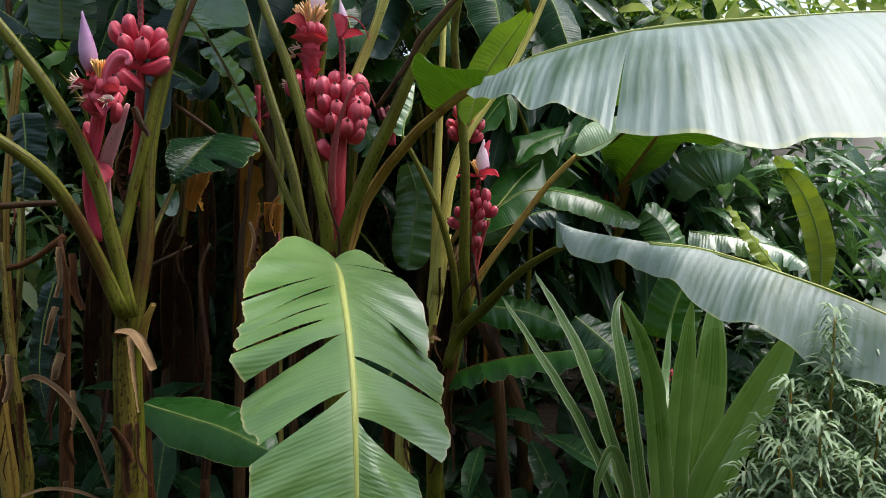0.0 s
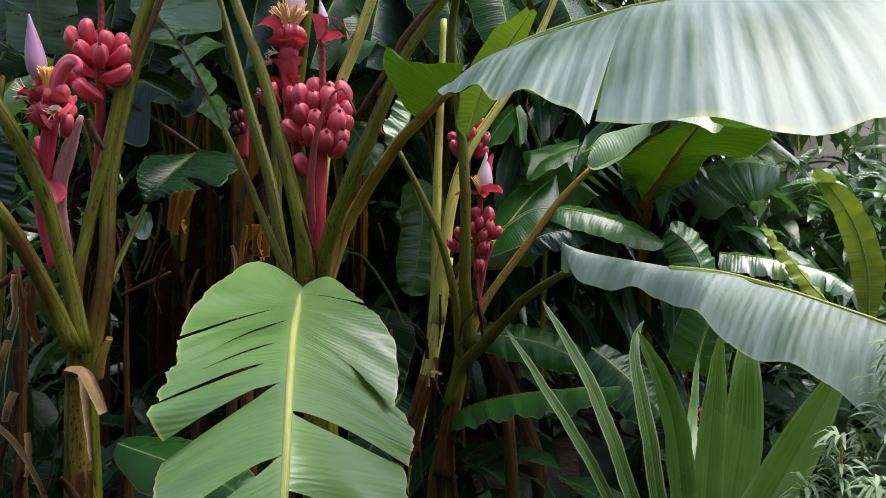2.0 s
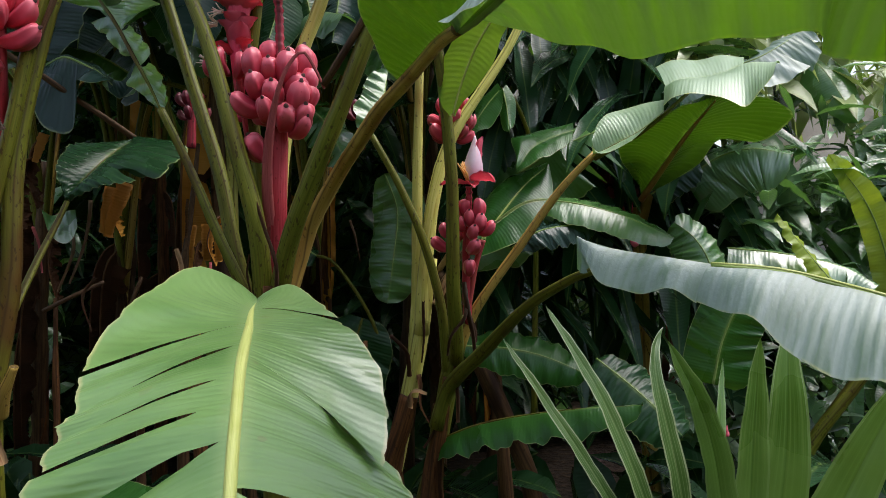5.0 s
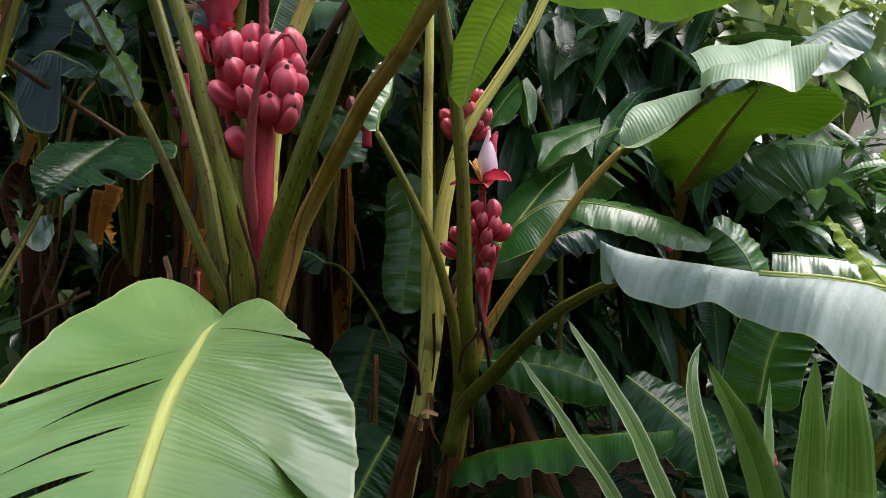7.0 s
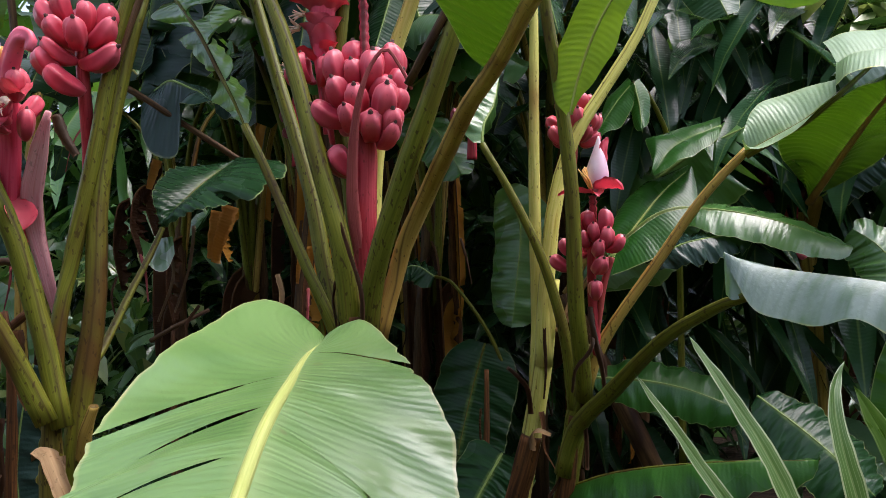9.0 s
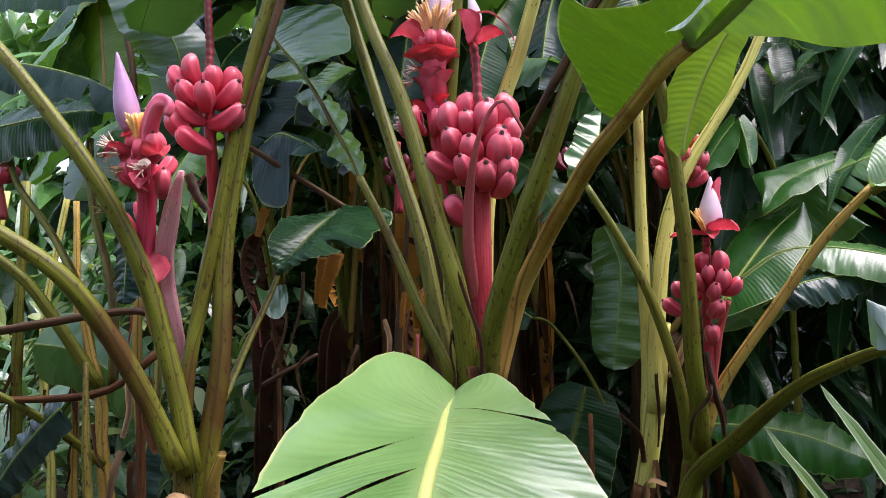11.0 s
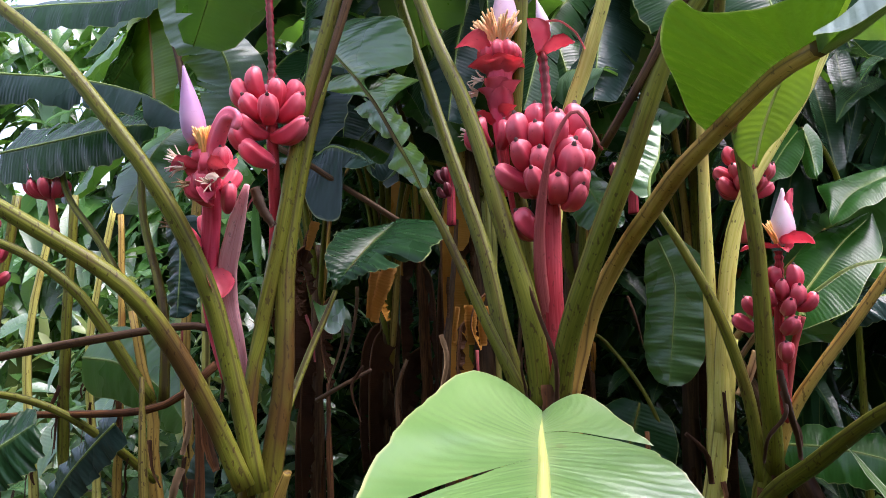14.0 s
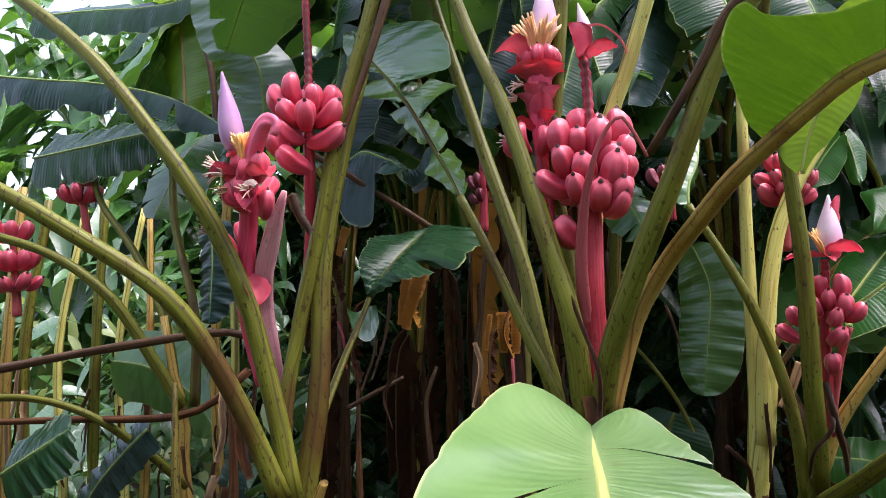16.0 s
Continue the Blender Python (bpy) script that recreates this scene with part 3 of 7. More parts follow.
def bract(name, parent, base, way, length, width, mat, cup=0.5, roll=0.6, label=""):
    """A cupped, pointed bract that leaves base along way; roll: how far its tip bends outward."""
    w = Vector(way).normalized()
    side = w.cross(Vector((0, 0, 1)))
    side = (side if side.length > 0.1 else Vector((1, 0, 0))).normalized()
    nn = side.cross(w)
    bm = bmesh.new()
    lay = bm.loops.layers.uv.verify()
    n, m, grid = 10, 8, []
    for i in range(n + 1):
        s = i / n
        hw = width * 0.5 * (0.55 + 0.45 * math.sin(min(1, s * 1.5) * math.pi / 2)) * max(0.02, 1 - max(0, (s - 0.55) / 0.45) ** 2) ** 0.5
        row = []
        for j in range(m + 1):
            x = 2 * j / m - 1
            bend = roll * s * s
            p = Vector(base) + w * (length * s * (1 - 0.3 * bend)) - nn * (length * bend * 0.6 * s) + side * (hw * x) + nn * (cup * hw * x * x + 0.0015 * math.sin(s * 19 + x * 5))
            row.append(bm.verts.new(p))
        grid.append(row)
    for i in range(n):
        for j in range(m):
            f = bm.faces.new((grid[i][j], grid[i + 1][j], grid[i + 1][j + 1], grid[i][j + 1]))
            for lp, (a, b) in zip(f.loops, ((0, 0), (1, 0), (1, 1), (0, 1))):
                lp[lay].uv = ((i + a) / n, (j + b) / m)
    bmesh.ops.solidify(bm, geom=bm.faces[:], thickness=0.0018)
    return part(name, bm, mat, parent, label)


def flower_tuft(name, parent, base, way, count, length, spread, mat, radius=0.0028, seed=0, label=""):
    """A tuft of slim tubular flowers with curled ends."""
    rnd = random.Random(seed)
    w = Vector(way).normalized()
    a = w.orthogonal().normalized()
    b = w.cross(a)
    bm = bmesh.new()
    for k in range(count):
        g = rnd.uniform(0, 6.28)
        q = a * math.cos(g) + b * math.sin(g)
        f = rnd.random() ** 0.5
        p = Vector(base) + q * spread * 0.35 * f
        l = length * rnd.uniform(0.7, 1.1)
        tube(bm, [p, p + w * l * 0.5 + q * spread * 0.3 * f, p + w * l + q * spread * f + Vector((rnd.uniform(-1, 1), rnd.uniform(-1, 1), rnd.uniform(-1, 1))) * 0.004], [radius, radius * 1.2, radius * 0.5], 5, 5)
    return part(name, bm, mat, parent, label)


def ringed(name, parent, pts, r, rings, label=""):
    """The bare upper flower axis, ringed with the scars of fallen bracts."""
    bm = bmesh.new()
    radii = []
    for k in range(rings):
        radii += [r * 0.72, r * 0.8, r * 1.12]
    tube(bm, pts, radii, rings * 3, 8)
    return part(name, bm, RACHIS, parent, label)


def strip(name, parent, pts, width, face, mat, twist=0.0, cup=0.3, label="", seed=0):
    """A dry, curled ribbon of sheath."""
    rnd = random.Random(seed)
    P, length = curve_points(pts, 16)
    bm = bmesh.new()
    lay = bm.loops.layers.uv.verify()
    F, grid = Vector(face), []
    for i, p in enumerate(P):
        t = (P[min(i + 1, 16)] - P[max(i - 1, 0)]).normalized()
        s = (Matrix.Rotation(twist * i / 16, 3, t) @ t.cross(F)).normalized()
        nn = s.cross(t)
        hw = width * 0.5 * (1 - 0.35 * (i / 16) ** 2) * rnd.uniform(0.85, 1.1)
        grid.append([bm.verts.new(p + s * hw * x + nn * hw * cup * (1 - x * x) + nn * rnd.uniform(-1, 1) * width * 0.03) for x in (-1, -0.5, 0, 0.5, 1)])
    for i in range(16):
        for j in range(4):
            f = bm.faces.new((grid[i][j], grid[i + 1][j], grid[i + 1][j + 1], grid[i][j + 1]))
            for lp, (a, b) in zip(f.loops, ((0, 0), (1, 0), (1, 1), (0, 1))):
                lp[lay].uv = ((i + a) / 16 * length, (j + b) / 4 * width)
    bmesh.ops.solidify(bm, geom=bm.faces[:], thickness=0.0015)
    return part(name, bm, mat, parent, label)


def ragged(parent, pts, r, count, seed, mats=(SHEATH, SHEATH, SHEATH_PALE)):
    """Dry strips of sheath that hang off a stem which runs through pts."""
    rnd = random.Random(seed)
    P, _ = curve_points(pts, 40)
    for k in range(count):
        p = P[rnd.randint(4, 38)]
        a = rnd.uniform(-2.9, -0.3)
        d = Vector((math.cos(a), math.sin(a), 0))
        l = rnd.uniform(0.06, 0.2)
        w = rnd.uniform(0.008, 0.026)
        off = rnd.uniform(0.004, 0.03)
        q = p + d * r * 0.95
        strip("sheath_strip", parent, [q + Vector((0, 0, 0.01)), q + d * 0.006 - Vector((0, 0, l * 0.2)), q + d * off * 0.6 - Vector((rnd.uniform(-0.01, 0.01), 0, l * 0.6)), q + d * off - Vector((rnd.uniform(-0.02, 0.02), 0, l))],
              w, d, rnd.choice(mats), rnd.uniform(-0.8, 0.8), 0.3, seed=seed + k)


def leaf(parent, pts, width, mat, face=(0, -0.45, 0.9), **kw):
    return blade("leaf", parent, pts, width, face, mat, **kw)


# ---- ground: dark mulch that rises gently to the back ----
def ground_height(x, y):
    return 0.30 * min(1.0, max(0.0, (y - 0.9) / 2.2)) + 0.03 * noise.noise(Vector((x * 1.7, y * 1.7, 0)))


def build_ground():
    bm = bmesh.new()
    xs = [-60, -20, -9] + [-5 + 0.2 * i for i in range(51)] + [9, 20, 60]
    ys = [-60, -20, -7] + [-3 + 0.2 * i for i in range(56)] + [12, 25, 60]
    V = [[bm.verts.new((x, y, ground_height(x, y))) for x in xs] for y in ys]
    for i in range(len(ys) - 1):
        for j in range(len(xs) - 1):
            bm.faces.new((V[i][j], V[i][j + 1], V[i + 1][j + 1], V[i + 1][j]))
    m, nt, b = shader("mulch", 0.9, 0.2)
    n = noise_of(nt, 26.0, detail=6.0)
    col = ramp(nt, n, ((0.3, (0.01, 0.007, 0.005)), (0.55, (0.03, 0.02, 0.013)), (0.75, (0.08, 0.05, 0.03))))
    nt.links.new(col, b.inputs["Base Color"])
    relief(nt, b, n, 1.0, 0.03)
    ob = part("ground", bm, m)
    tagged(ob, "dark damp soil with brown leaf litter and mulch", "ground", kind="structure")


build_ground()

# ---- the middle plant, with the big leaf that hangs towards the path ----
plant_a = thing("banana_plant", (-0.28, 1.95, 0.22), "pink-fruited banana plant with a velvety fruit bunch and broad leaves", "banana plant", "fruiting banana plants")
A_JOIN = (-0.294, 1.930, 1.355)
stalk("pseudostem", plant_a, [(-0.29, 1.97, 0.18), (-0.28, 1.96, 0.8), (-0.285, 1.95, 1.25), A_JOIN], 0.06, 0.034, STEM_OLIVE, "olive pseudostem with brown sheaths", groove=0, seg=14, n=26)
for pts, r0, r1, mat in (
    ([(-0.329, 1.940, 1.308), (-0.351, 1.920, 1.393), (-0.401, 1.930, 1.502), (-0.467, 1.950, 1.648), (-0.519, 1.955, 1.755)], 0.013, 0.0085, STEM_OLIVE),
    ([(-0.352, 2.000, 1.328), (-0.395, 2.030, 1.467), (-0.441, 2.070, 1.653), (-0.528, 2.120, 1.906), (-0.616, 2.160, 2.177), (-0.681, 2.200, 2.390)], 0.0195, 0.0125, STEM_OLIVE),
    ([(-0.304, 1.900, 1.340), (-0.309, 1.880, 1.494), (-0.350, 1.880, 1.673), (-0.405, 1.900, 1.872), (-0.476, 1.930, 2.044), (-0.543, 1.960, 2.233)], 0.02, 0.012, STEM_OLIVE),
):
    stalk("petiole", plant_a, pts, r0, r1, mat, groove=0.35, up=(0, 0.4, 1), n=24)
for pts, r0, r1, mat in (
    ([(-0.311, 2.000, 1.348), (-0.331, 2.000, 1.606), (-0.351, 1.990, 1.794), (-0.334, 1.985, 1.951), (-0.310, 1.980, 2.154), (-0.294, 1.970, 2.304)], 0.015, 0.0135, STEM_OLIVE),
    ([(-0.308, 2.020, 1.365), (-0.291, 2.030, 1.669), (-0.253, 2.030, 1.866), (-0.209, 2.020, 1.975), (-0.157, 2.000, 2.108), (-0.113, 1.980, 2.228)], 0.016, 0.0135, STEM_YELLOW),
    ([(-0.279, 1.900, 1.354), (-0.245, 1.860, 1.474), (-0.190, 1.820, 1.598), (-0.125, 1.780, 1.728), (-0.062, 1.760, 1.867), (0.022, 1.740, 1.984), (0.116, 1.720, 2.118)], 0.02, 0.012, STEM_OLIVE),
):
    stalk("petiole", plant_a, pts, r0, r1, mat, groove=0.35, up=(0, 0.4, 1), n=24)
# dark, dying stalk laid over the one that leans
stalk("dead_petiole", plant_a, [(-0.164, 1.790, 1.752), (-0.118, 1.765, 1.811), (-0.075, 1.750, 1.873), (-0.053, 1.745, 1.913), (0.038, 1.730, 2.013), (0.116, 1.710, 2.127)], 0.007, 0.012, STEM_DARK, "dark brown dying leaf stalk", groove=0.5, wobble=0.3)
# brown, sheathed foot of the stalks
ragged(plant_a, [(-0.300, 1.900, 1.261), (-0.295, 1.900, 1.340), (-0.300, 1.900, 1.484)], 0.03, 4, 501)
strip("sheath_edge", plant_a, [(-0.270, 1.850, 1.363), (-0.267, 1.845, 1.432), (-0.291, 1.860, 1.502), (-0.316, 1.870, 1.576)], 0.008, (0, -1, 0), SHEATH)
# the hanging leaf: (place along the rib where each piece ends, its margin, how far it arches, share of its end tear that still holds, width of that tear)
rib_a = [(-0.242, 1.606, 1.373), (-0.222, 1.500, 1.365), (-0.200, 1.400, 1.348), (-0.181, 1.300, 1.322), (-0.164, 1.220, 1.288), (-0.149, 1.150, 1.250), (-0.136, 1.090, 1.200), (-0.127, 1.040, 1.140), (-0.120, 1.000, 1.070), (-0.115, 0.970, 0.980), (-0.113, 0.950, 0.880), (-0.112, 0.940, 0.770)]
left_a = [
    (0.182, [(-0.247, 1.612, 1.374), (-0.295, 1.645, 1.415), (-0.343, 1.635, 1.430), (-0.368, 1.560, 1.406), (-0.376, 1.463, 1.376), (-0.384, 1.400, 1.340), (-0.372, 1.334, 1.306)], 0.005, 0.25, 0.0045),
    (0.262, [(-0.371, 1.328, 1.302), (-0.366, 1.310, 1.290), (-0.352, 1.279, 1.269)], 0.006, 0.1, 0.006),
    (0.342, [(-0.360, 1.274, 1.268), (-0.362, 1.258, 1.258), (-0.355, 1.243, 1.245)], 0.006, 0.12, 0.005),
    (0.392, [(-0.356, 1.241, 1.244), (-0.358, 1.228, 1.238), (-0.352, 1.205, 1.228)], 0.006, 0.2, 0.006),
    (0.440, [(-0.351, 1.190, 1.226), (-0.347, 1.172, 1.213), (-0.322, 1.158, 1.186)], 0.006, 0.1, 0.008),
    (0.560, [(-0.325, 1.170, 1.152), (-0.318, 1.120, 1.132), (-0.271, 1.060, 1.109)], 0.006, 0.06, 0.009),
    (1.000, [(-0.276, 1.030, 1.090), (-0.270, 1.000, 1.030), (-0.240, 0.960, 0.900), (-0.170, 0.945, 0.800), (-0.112, 0.940, 0.770)], 0.012, 0.0, 0.0)]
right_a = [
    (0.100, [(-0.238, 1.612, 1.376), (-0.214, 1.624, 1.394), (-0.186, 1.608, 1.396), (-0.150, 1.572, 1.380), (-0.106, 1.517, 1.350)], 0.005, 0.5, 0.002),
    (0.290, [(-0.106, 1.513, 1.348), (-0.061, 1.455, 1.318), (-0.034, 1.400, 1.270), (-0.026, 1.340, 1.232), (-0.027, 1.287, 1.205)], 0.008, 0.5, 0.006),
    (0.500, [(-0.020, 1.340, 1.190), (0.000, 1.310, 1.164), (-0.003, 1.260, 1.125)], 0.006, 0.02, 0.014),
    (0.605, [(-0.005, 1.210, 1.138), (0.012, 1.135, 1.105), (0.002, 1.080, 1.078)], 0.005, 0.02, 0.014),
    (1.000, [(-0.036, 1.030, 1.068), (-0.020, 0.990, 1.000), (-0.030, 0.960, 0.900), (-0.070, 0.945, 0.800), (-0.112, 0.940, 0.770)], 0.012, 0.0, 0.0)]
torn_leaf("leaf", plant_a, rib_a, (left_a, right_a), LEAF_BRIGHT, 0.0075, RIB_PALE, "bright green torn banana leaf with a yellow midrib")
stalk("petiole", plant_a, [(-0.285, 1.95, 1.2), (-0.29, 1.87, 1.32), (-0.285, 1.76, 1.355), (-0.26, 1.64, 1.356), (-0.236, 1.54, 1.356)], 0.02, 0.0075, STEM_OLIVE, groove=0.4)
# the big leaf that arches out over the path
stalk("petiole", plant_a, [(-0.270, 1.930, 1.352), (-0.245, 1.940, 1.440), (-0.217, 1.935, 1.517), (-0.160, 1.882, 1.596), (-0.107, 1.790, 1.642), (-0.056, 1.690, 1.682), (-0.008, 1.610, 1.708), (0.020, 1.540, 1.716), (0.045, 1.460, 1.718), (0.066, 1.370, 1.704)], 0.019, 0.0085, STEM_BROWN, "long brown-green leaf stalk", groove=0.4, n=26)
rib_line = [(0.066, 1.380, 1.699), (0.134, 1.250, 1.725), (0.292, 1.110, 1.737), (0.445, 1.000, 1.720), (0.586, 0.950, 1.714), (0.719, 0.900, 1.684), (0.841, 0.880, 1.622)]
rib_foot = [(-0.018, 1.640, 1.706), (0.020, 1.540, 1.722), (0.045, 1.460, 1.724)]
base_lobe = [(-0.020, 1.660, 1.712), (-0.040, 1.600, 1.726), (-0.053, 1.540, 1.750), (-0.062, 1.500, 1.768), (-0.064, 1.460, 1.778), (-0.056, 1.420, 1.782), (-0.043, 1.390, 1.776), (-0.031, 1.380, 1.759), (-0.014, 1.370, 1.749), (0.006, 1.360, 1.742), (0.030, 1.340, 1.731), (0.079, 1.290, 1.722)]
near_margin = [(0.041, 1.250, 1.664), (0.073, 1.100, 1.634), (0.098, 1.030, 1.616), (0.118, 0.960, 1.585), (0.147, 0.910, 1.587), (0.173, 0.860, 1.559), (0.189, 0.810, 1.527)]
outer_margin = [(0.194, 0.810, 1.529), (0.222, 0.770, 1.527), (0.267, 0.730, 1.517), (0.300, 0.700, 1.499), (0.327, 0.690, 1.491), (0.361, 0.690, 1.504), (0.419, 0.680, 1.509), (0.575, 0.720, 1.508), (0.832, 0.870, 1.613)]
far_margin = [(0.062, 1.440, 1.735), (0.090, 1.500, 1.758), (0.128, 1.540, 1.765), (0.179, 1.500, 1.735), (0.251, 1.460, 1.707), (0.297, 1.430, 1.676), (0.323, 1.400, 1.672), (0.355, 1.360, 1.680), (0.407, 1.300, 1.665), (0.437, 1.250, 1.645), (0.448, 1.150, 1.596), (0.880, 0.920, 1.625)]
# Sky sheen is in the blade's pale colour; the base lobe stays plain green.
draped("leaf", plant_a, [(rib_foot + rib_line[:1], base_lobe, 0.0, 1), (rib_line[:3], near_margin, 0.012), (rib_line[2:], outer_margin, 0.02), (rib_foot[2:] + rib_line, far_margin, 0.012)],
       (LEAF_SILVER, LEAF_UNDER), rib_foot[2:] + rib_line, 0.006, RIB_GREEN, RIB_PALE, "huge waxy banana leaf arching over, sky sheen in its grey-green", nu=60, nv=12)
# folded leaf on the thin stalk
torn_leaf("leaf", plant_a, [(-0.519, 1.955, 1.753), (-0.545, 1.965, 1.806), (-0.586, 1.980, 1.877), (-0.629, 2.000, 1.949), (-0.677, 2.020, 2.017), (-0.750, 2.050, 2.105), (-0.810, 2.100, 2.188)], (
    [(0.2, [(-0.503, 1.950, 1.776), (-0.511, 1.940, 1.818), (-0.531, 1.930, 1.843)], 0.004, 0, 0.004), (0.38, [(-0.536, 1.950, 1.867), (-0.541, 1.950, 1.882), (-0.584, 1.960, 1.930)], 0.004, 0, 0.004),
     (0.5, [(-0.596, 1.960, 1.932), (-0.532, 1.950, 1.966), (-0.513, 1.940, 1.964), (-0.580, 1.970, 2.001)], 0.004, 0.1, 0.004),
     (1.0, [(-0.645, 1.980, 2.007), (-0.581, 1.960, 2.003), (-0.527, 1.950, 2.013), (-0.544, 1.970, 2.078), (-0.576, 2.000, 2.129), (-0.645, 2.030, 2.156), (-0.744, 2.080, 2.188), (-0.803, 2.100, 2.193)], 0.012, 0, 0)],
    [(0.25, [(-0.534, 1.965, 1.762), (-0.580, 1.980, 1.803), (-0.598, 1.980, 1.816), (-0.578, 1.980, 1.853)], 0.004, 0, 0.004), (0.46, [(-0.591, 1.985, 1.879), (-0.608, 1.990, 1.877), (-0.661, 2.000, 1.930), (-0.687, 2.010, 1.955)], 0.004, 0, 0.004),
     (0.64, [(-0.686, 2.030, 1.991), (-0.737, 2.060, 2.012), (-0.787, 2.070, 2.035), (-0.757, 2.060, 2.049), (-0.713, 2.040, 2.050)], 0.006, 0, 0.004),
     (1.0, [(-0.717, 2.050, 2.058), (-0.763, 2.080, 2.086), (-0.825, 2.110, 2.111), (-0.844, 2.120, 2.155), (-0.850, 2.120, 2.204), (-0.814, 2.100, 2.195)], 0.008, 0, 0)]),
    LEAF_GLOSS, 0.0055, STEM_OLIVE, "glossy banana leaf torn along its veins", seed=9, nv=10)

# fruit bunch of the middle plant
bunch_a = set_bunch(plant_a, [(-0.283, 1.950, 1.395), (-0.285, 1.940, 1.486), (-0.284, 1.930, 1.544), (-0.281, 1.930, 1.612), (-0.278, 1.930, 1.681), (-0.279, 1.930, 1.751), (-0.278, 1.930, 1.806)], 0.0245, (-0.280, 1.925, 1.757), (0.2, -0.98), [
    (-8, 80, -0.1, 0.95, 0.2), (25, 82, 0.1, 0.95, -0.3), (48, 66, 0.25, 0.95, 0.1), (-36, 58, -0.3, 0.85, 0.4), (-12, 52, -0.05, 0.75, 0.65), (20, 52, 0.15, 0.8, 0.55), (56, 32, 0.6, 0.7, 0.35), (40, 22, 0.5, 0.6, 0.6),
    (-38, 20, -0.3, 0.7, 0.65), (-6, 6, -0.05, 0.6, 0.8), (-56, -13, -0.85, 0.45, 0.3), (-19, -28, -0.15, 0.45, 0.85), (19, -40, 0.05, 0.5, 0.85), (42, -6, 0.2, 0.65, 0.7), (60, 2, 0.5, 0.75, 0.4), (53, -38, 0.2, 0.6, 0.75), (46, -56, 0.4, 0.4, 0.6), (-38, -96, -0.55, 0.75, 0.3)], FRUIT, FRUIT_STALK, "upright bunch of velvety pink bananas", 1.04, spread=0.93)
for x, z, a, b in ((-32, 47, -0.4, 0.7), (28, 39, 0.4, 0.7), (-28, -21, -0.4, 0.5), (32, -30, 0.4, 0.5), (-2, 13, 0, 0.5), (2, -47, 0, 0.4)):
    q = Vector((-0.276, 1.925, 1.762)) + Vector((0.98, 0.2, 0)) * (x * 0.0006) + Vector((-0.2, 0.98, 0)) * 0.008 + Vector((0, 0, z * 0.001 - 0.02))
    put_fruit(bunch_a, FRUIT, q, Vector((0.98, 0.2, 0)) * a + Vector((-0.2, 0.98, 0)) * 0.7 + Vector((0, 0, b)), 1.0)
part("dry_bract", tube(bmesh.new(), [(-0.172, 1.850, 1.761), (-0.187, 1.840, 1.796), (-0.208, 1.830, 1.826), (-0.235, 1.830, 1.800), (-0.255, 1.835, 1.757), (-0.271, 1.850, 1.709), (-0.284, 1.870, 1.652), (-0.292, 1.890, 1.589), (-0.293, 1.910, 1.529), (-0.288, 1.935, 1.45)], [0.0025, 0.003, 0.0035, 0.005, 0.007, 0.009, 0.0105, 0.0115, 0.010, 0.007], 40, 10, 0.5, (0.3, -1, 0), wobble=0.15), DRY_PINK, plant_a, "withered reddish bract hanging over the fruit")
stalk("fruit_stalk", plant_a, [(-0.345, 1.955, 1.68), (-0.355, 1.950, 1.775), (-0.360, 1.950, 1.815)], 0.005, 0.007, FRUIT_STALK, groove=0)
for x, y, w in ((-0.372, 1.94, (-0.35, -0.3, 0.9)), (-0.352, 1.938, (0.25, -0.35, 0.9)), (-0.36, 1.955, (-0.1, 0.4, 0.9))):
    put_fruit(plant_a, FRUIT, Vector((x, y, 1.808)), w, 0.85)
ringed("rachis", plant_a, [(-0.264, 1.890, 1.809), (-0.265, 1.900, 1.861), (-0.268, 1.910, 1.935), (-0.272, 1.910, 1.971)], 0.0095, 9, "maroon ringed flower axis")
# flower heads above it
bract("bract", plant_a, (-0.276, 1.895, 1.958), (-0.12, -0.1, 1), 0.066, 0.05, PINK_BRACT, 0.9, 0.15)
bract("bract", plant_a, (-0.262, 1.900, 1.956), (0.95, -0.2, 0.2), 0.056, 0.04, PINK_BRACT, 0.8, 0.1)
bud("bud", plant_a, (-0.261, 1.910, 1.995), (-0.274, 1.910, 2.064), 0.012, BLUSH, "pale lilac flower bud")
strip("withered_style", plant_a, [(-0.258, 1.900, 2.015), (-0.234, 1.900, 2.011), (-0.208, 1.900, 1.985), (-0.194, 1.900, 1.953)], 0.004, (0, -1, 0), PINK_STALK)
flower_a = part("flower_stalk", tube(bmesh.new(), [(-0.360, 1.970, 1.728), (-0.361, 1.960, 1.789), (-0.361, 1.950, 1.859), (-0.360, 1.950, 1.922), (-0.356, 1.950, 1.977)], [0.009, 0.01, 0.012, 0.016, 0.022, 0.026], 18, 12, 0, wobble=0.15), RED_STALK, plant_a, "red flower stalk, swelling to the top")
cup = Vector((-0.357, 1.950, 1.943))
for k, (a, tilt, l, w) in enumerate(((-150, 0.9, 0.056, 0.07), (-95, 0.8, 0.046, 0.07), (-35, 0.85, 0.052, 0.07), (40, 0.6, 0.05, 0.06), (130, 0.6, 0.05, 0.06))):
    out = Vector((math.cos(radians(a)), math.sin(radians(a)), 0))
    bract("bract", flower_a, cup + out * 0.016, out * tilt + Vector((0, 0, 1)), l, w, RED_BRACT, 0.55, 0.55)
for k in range(9):
    a = radians(40 * k)
    out = Vector((math.cos(a), math.sin(a), 0))
    put_fruit(flower_a, FRUIT_SMALL, cup + out * 0.012 + Vector((0, 0, 0.022)), out * 0.35 + Vector((0, 0, 1)), 0.95)
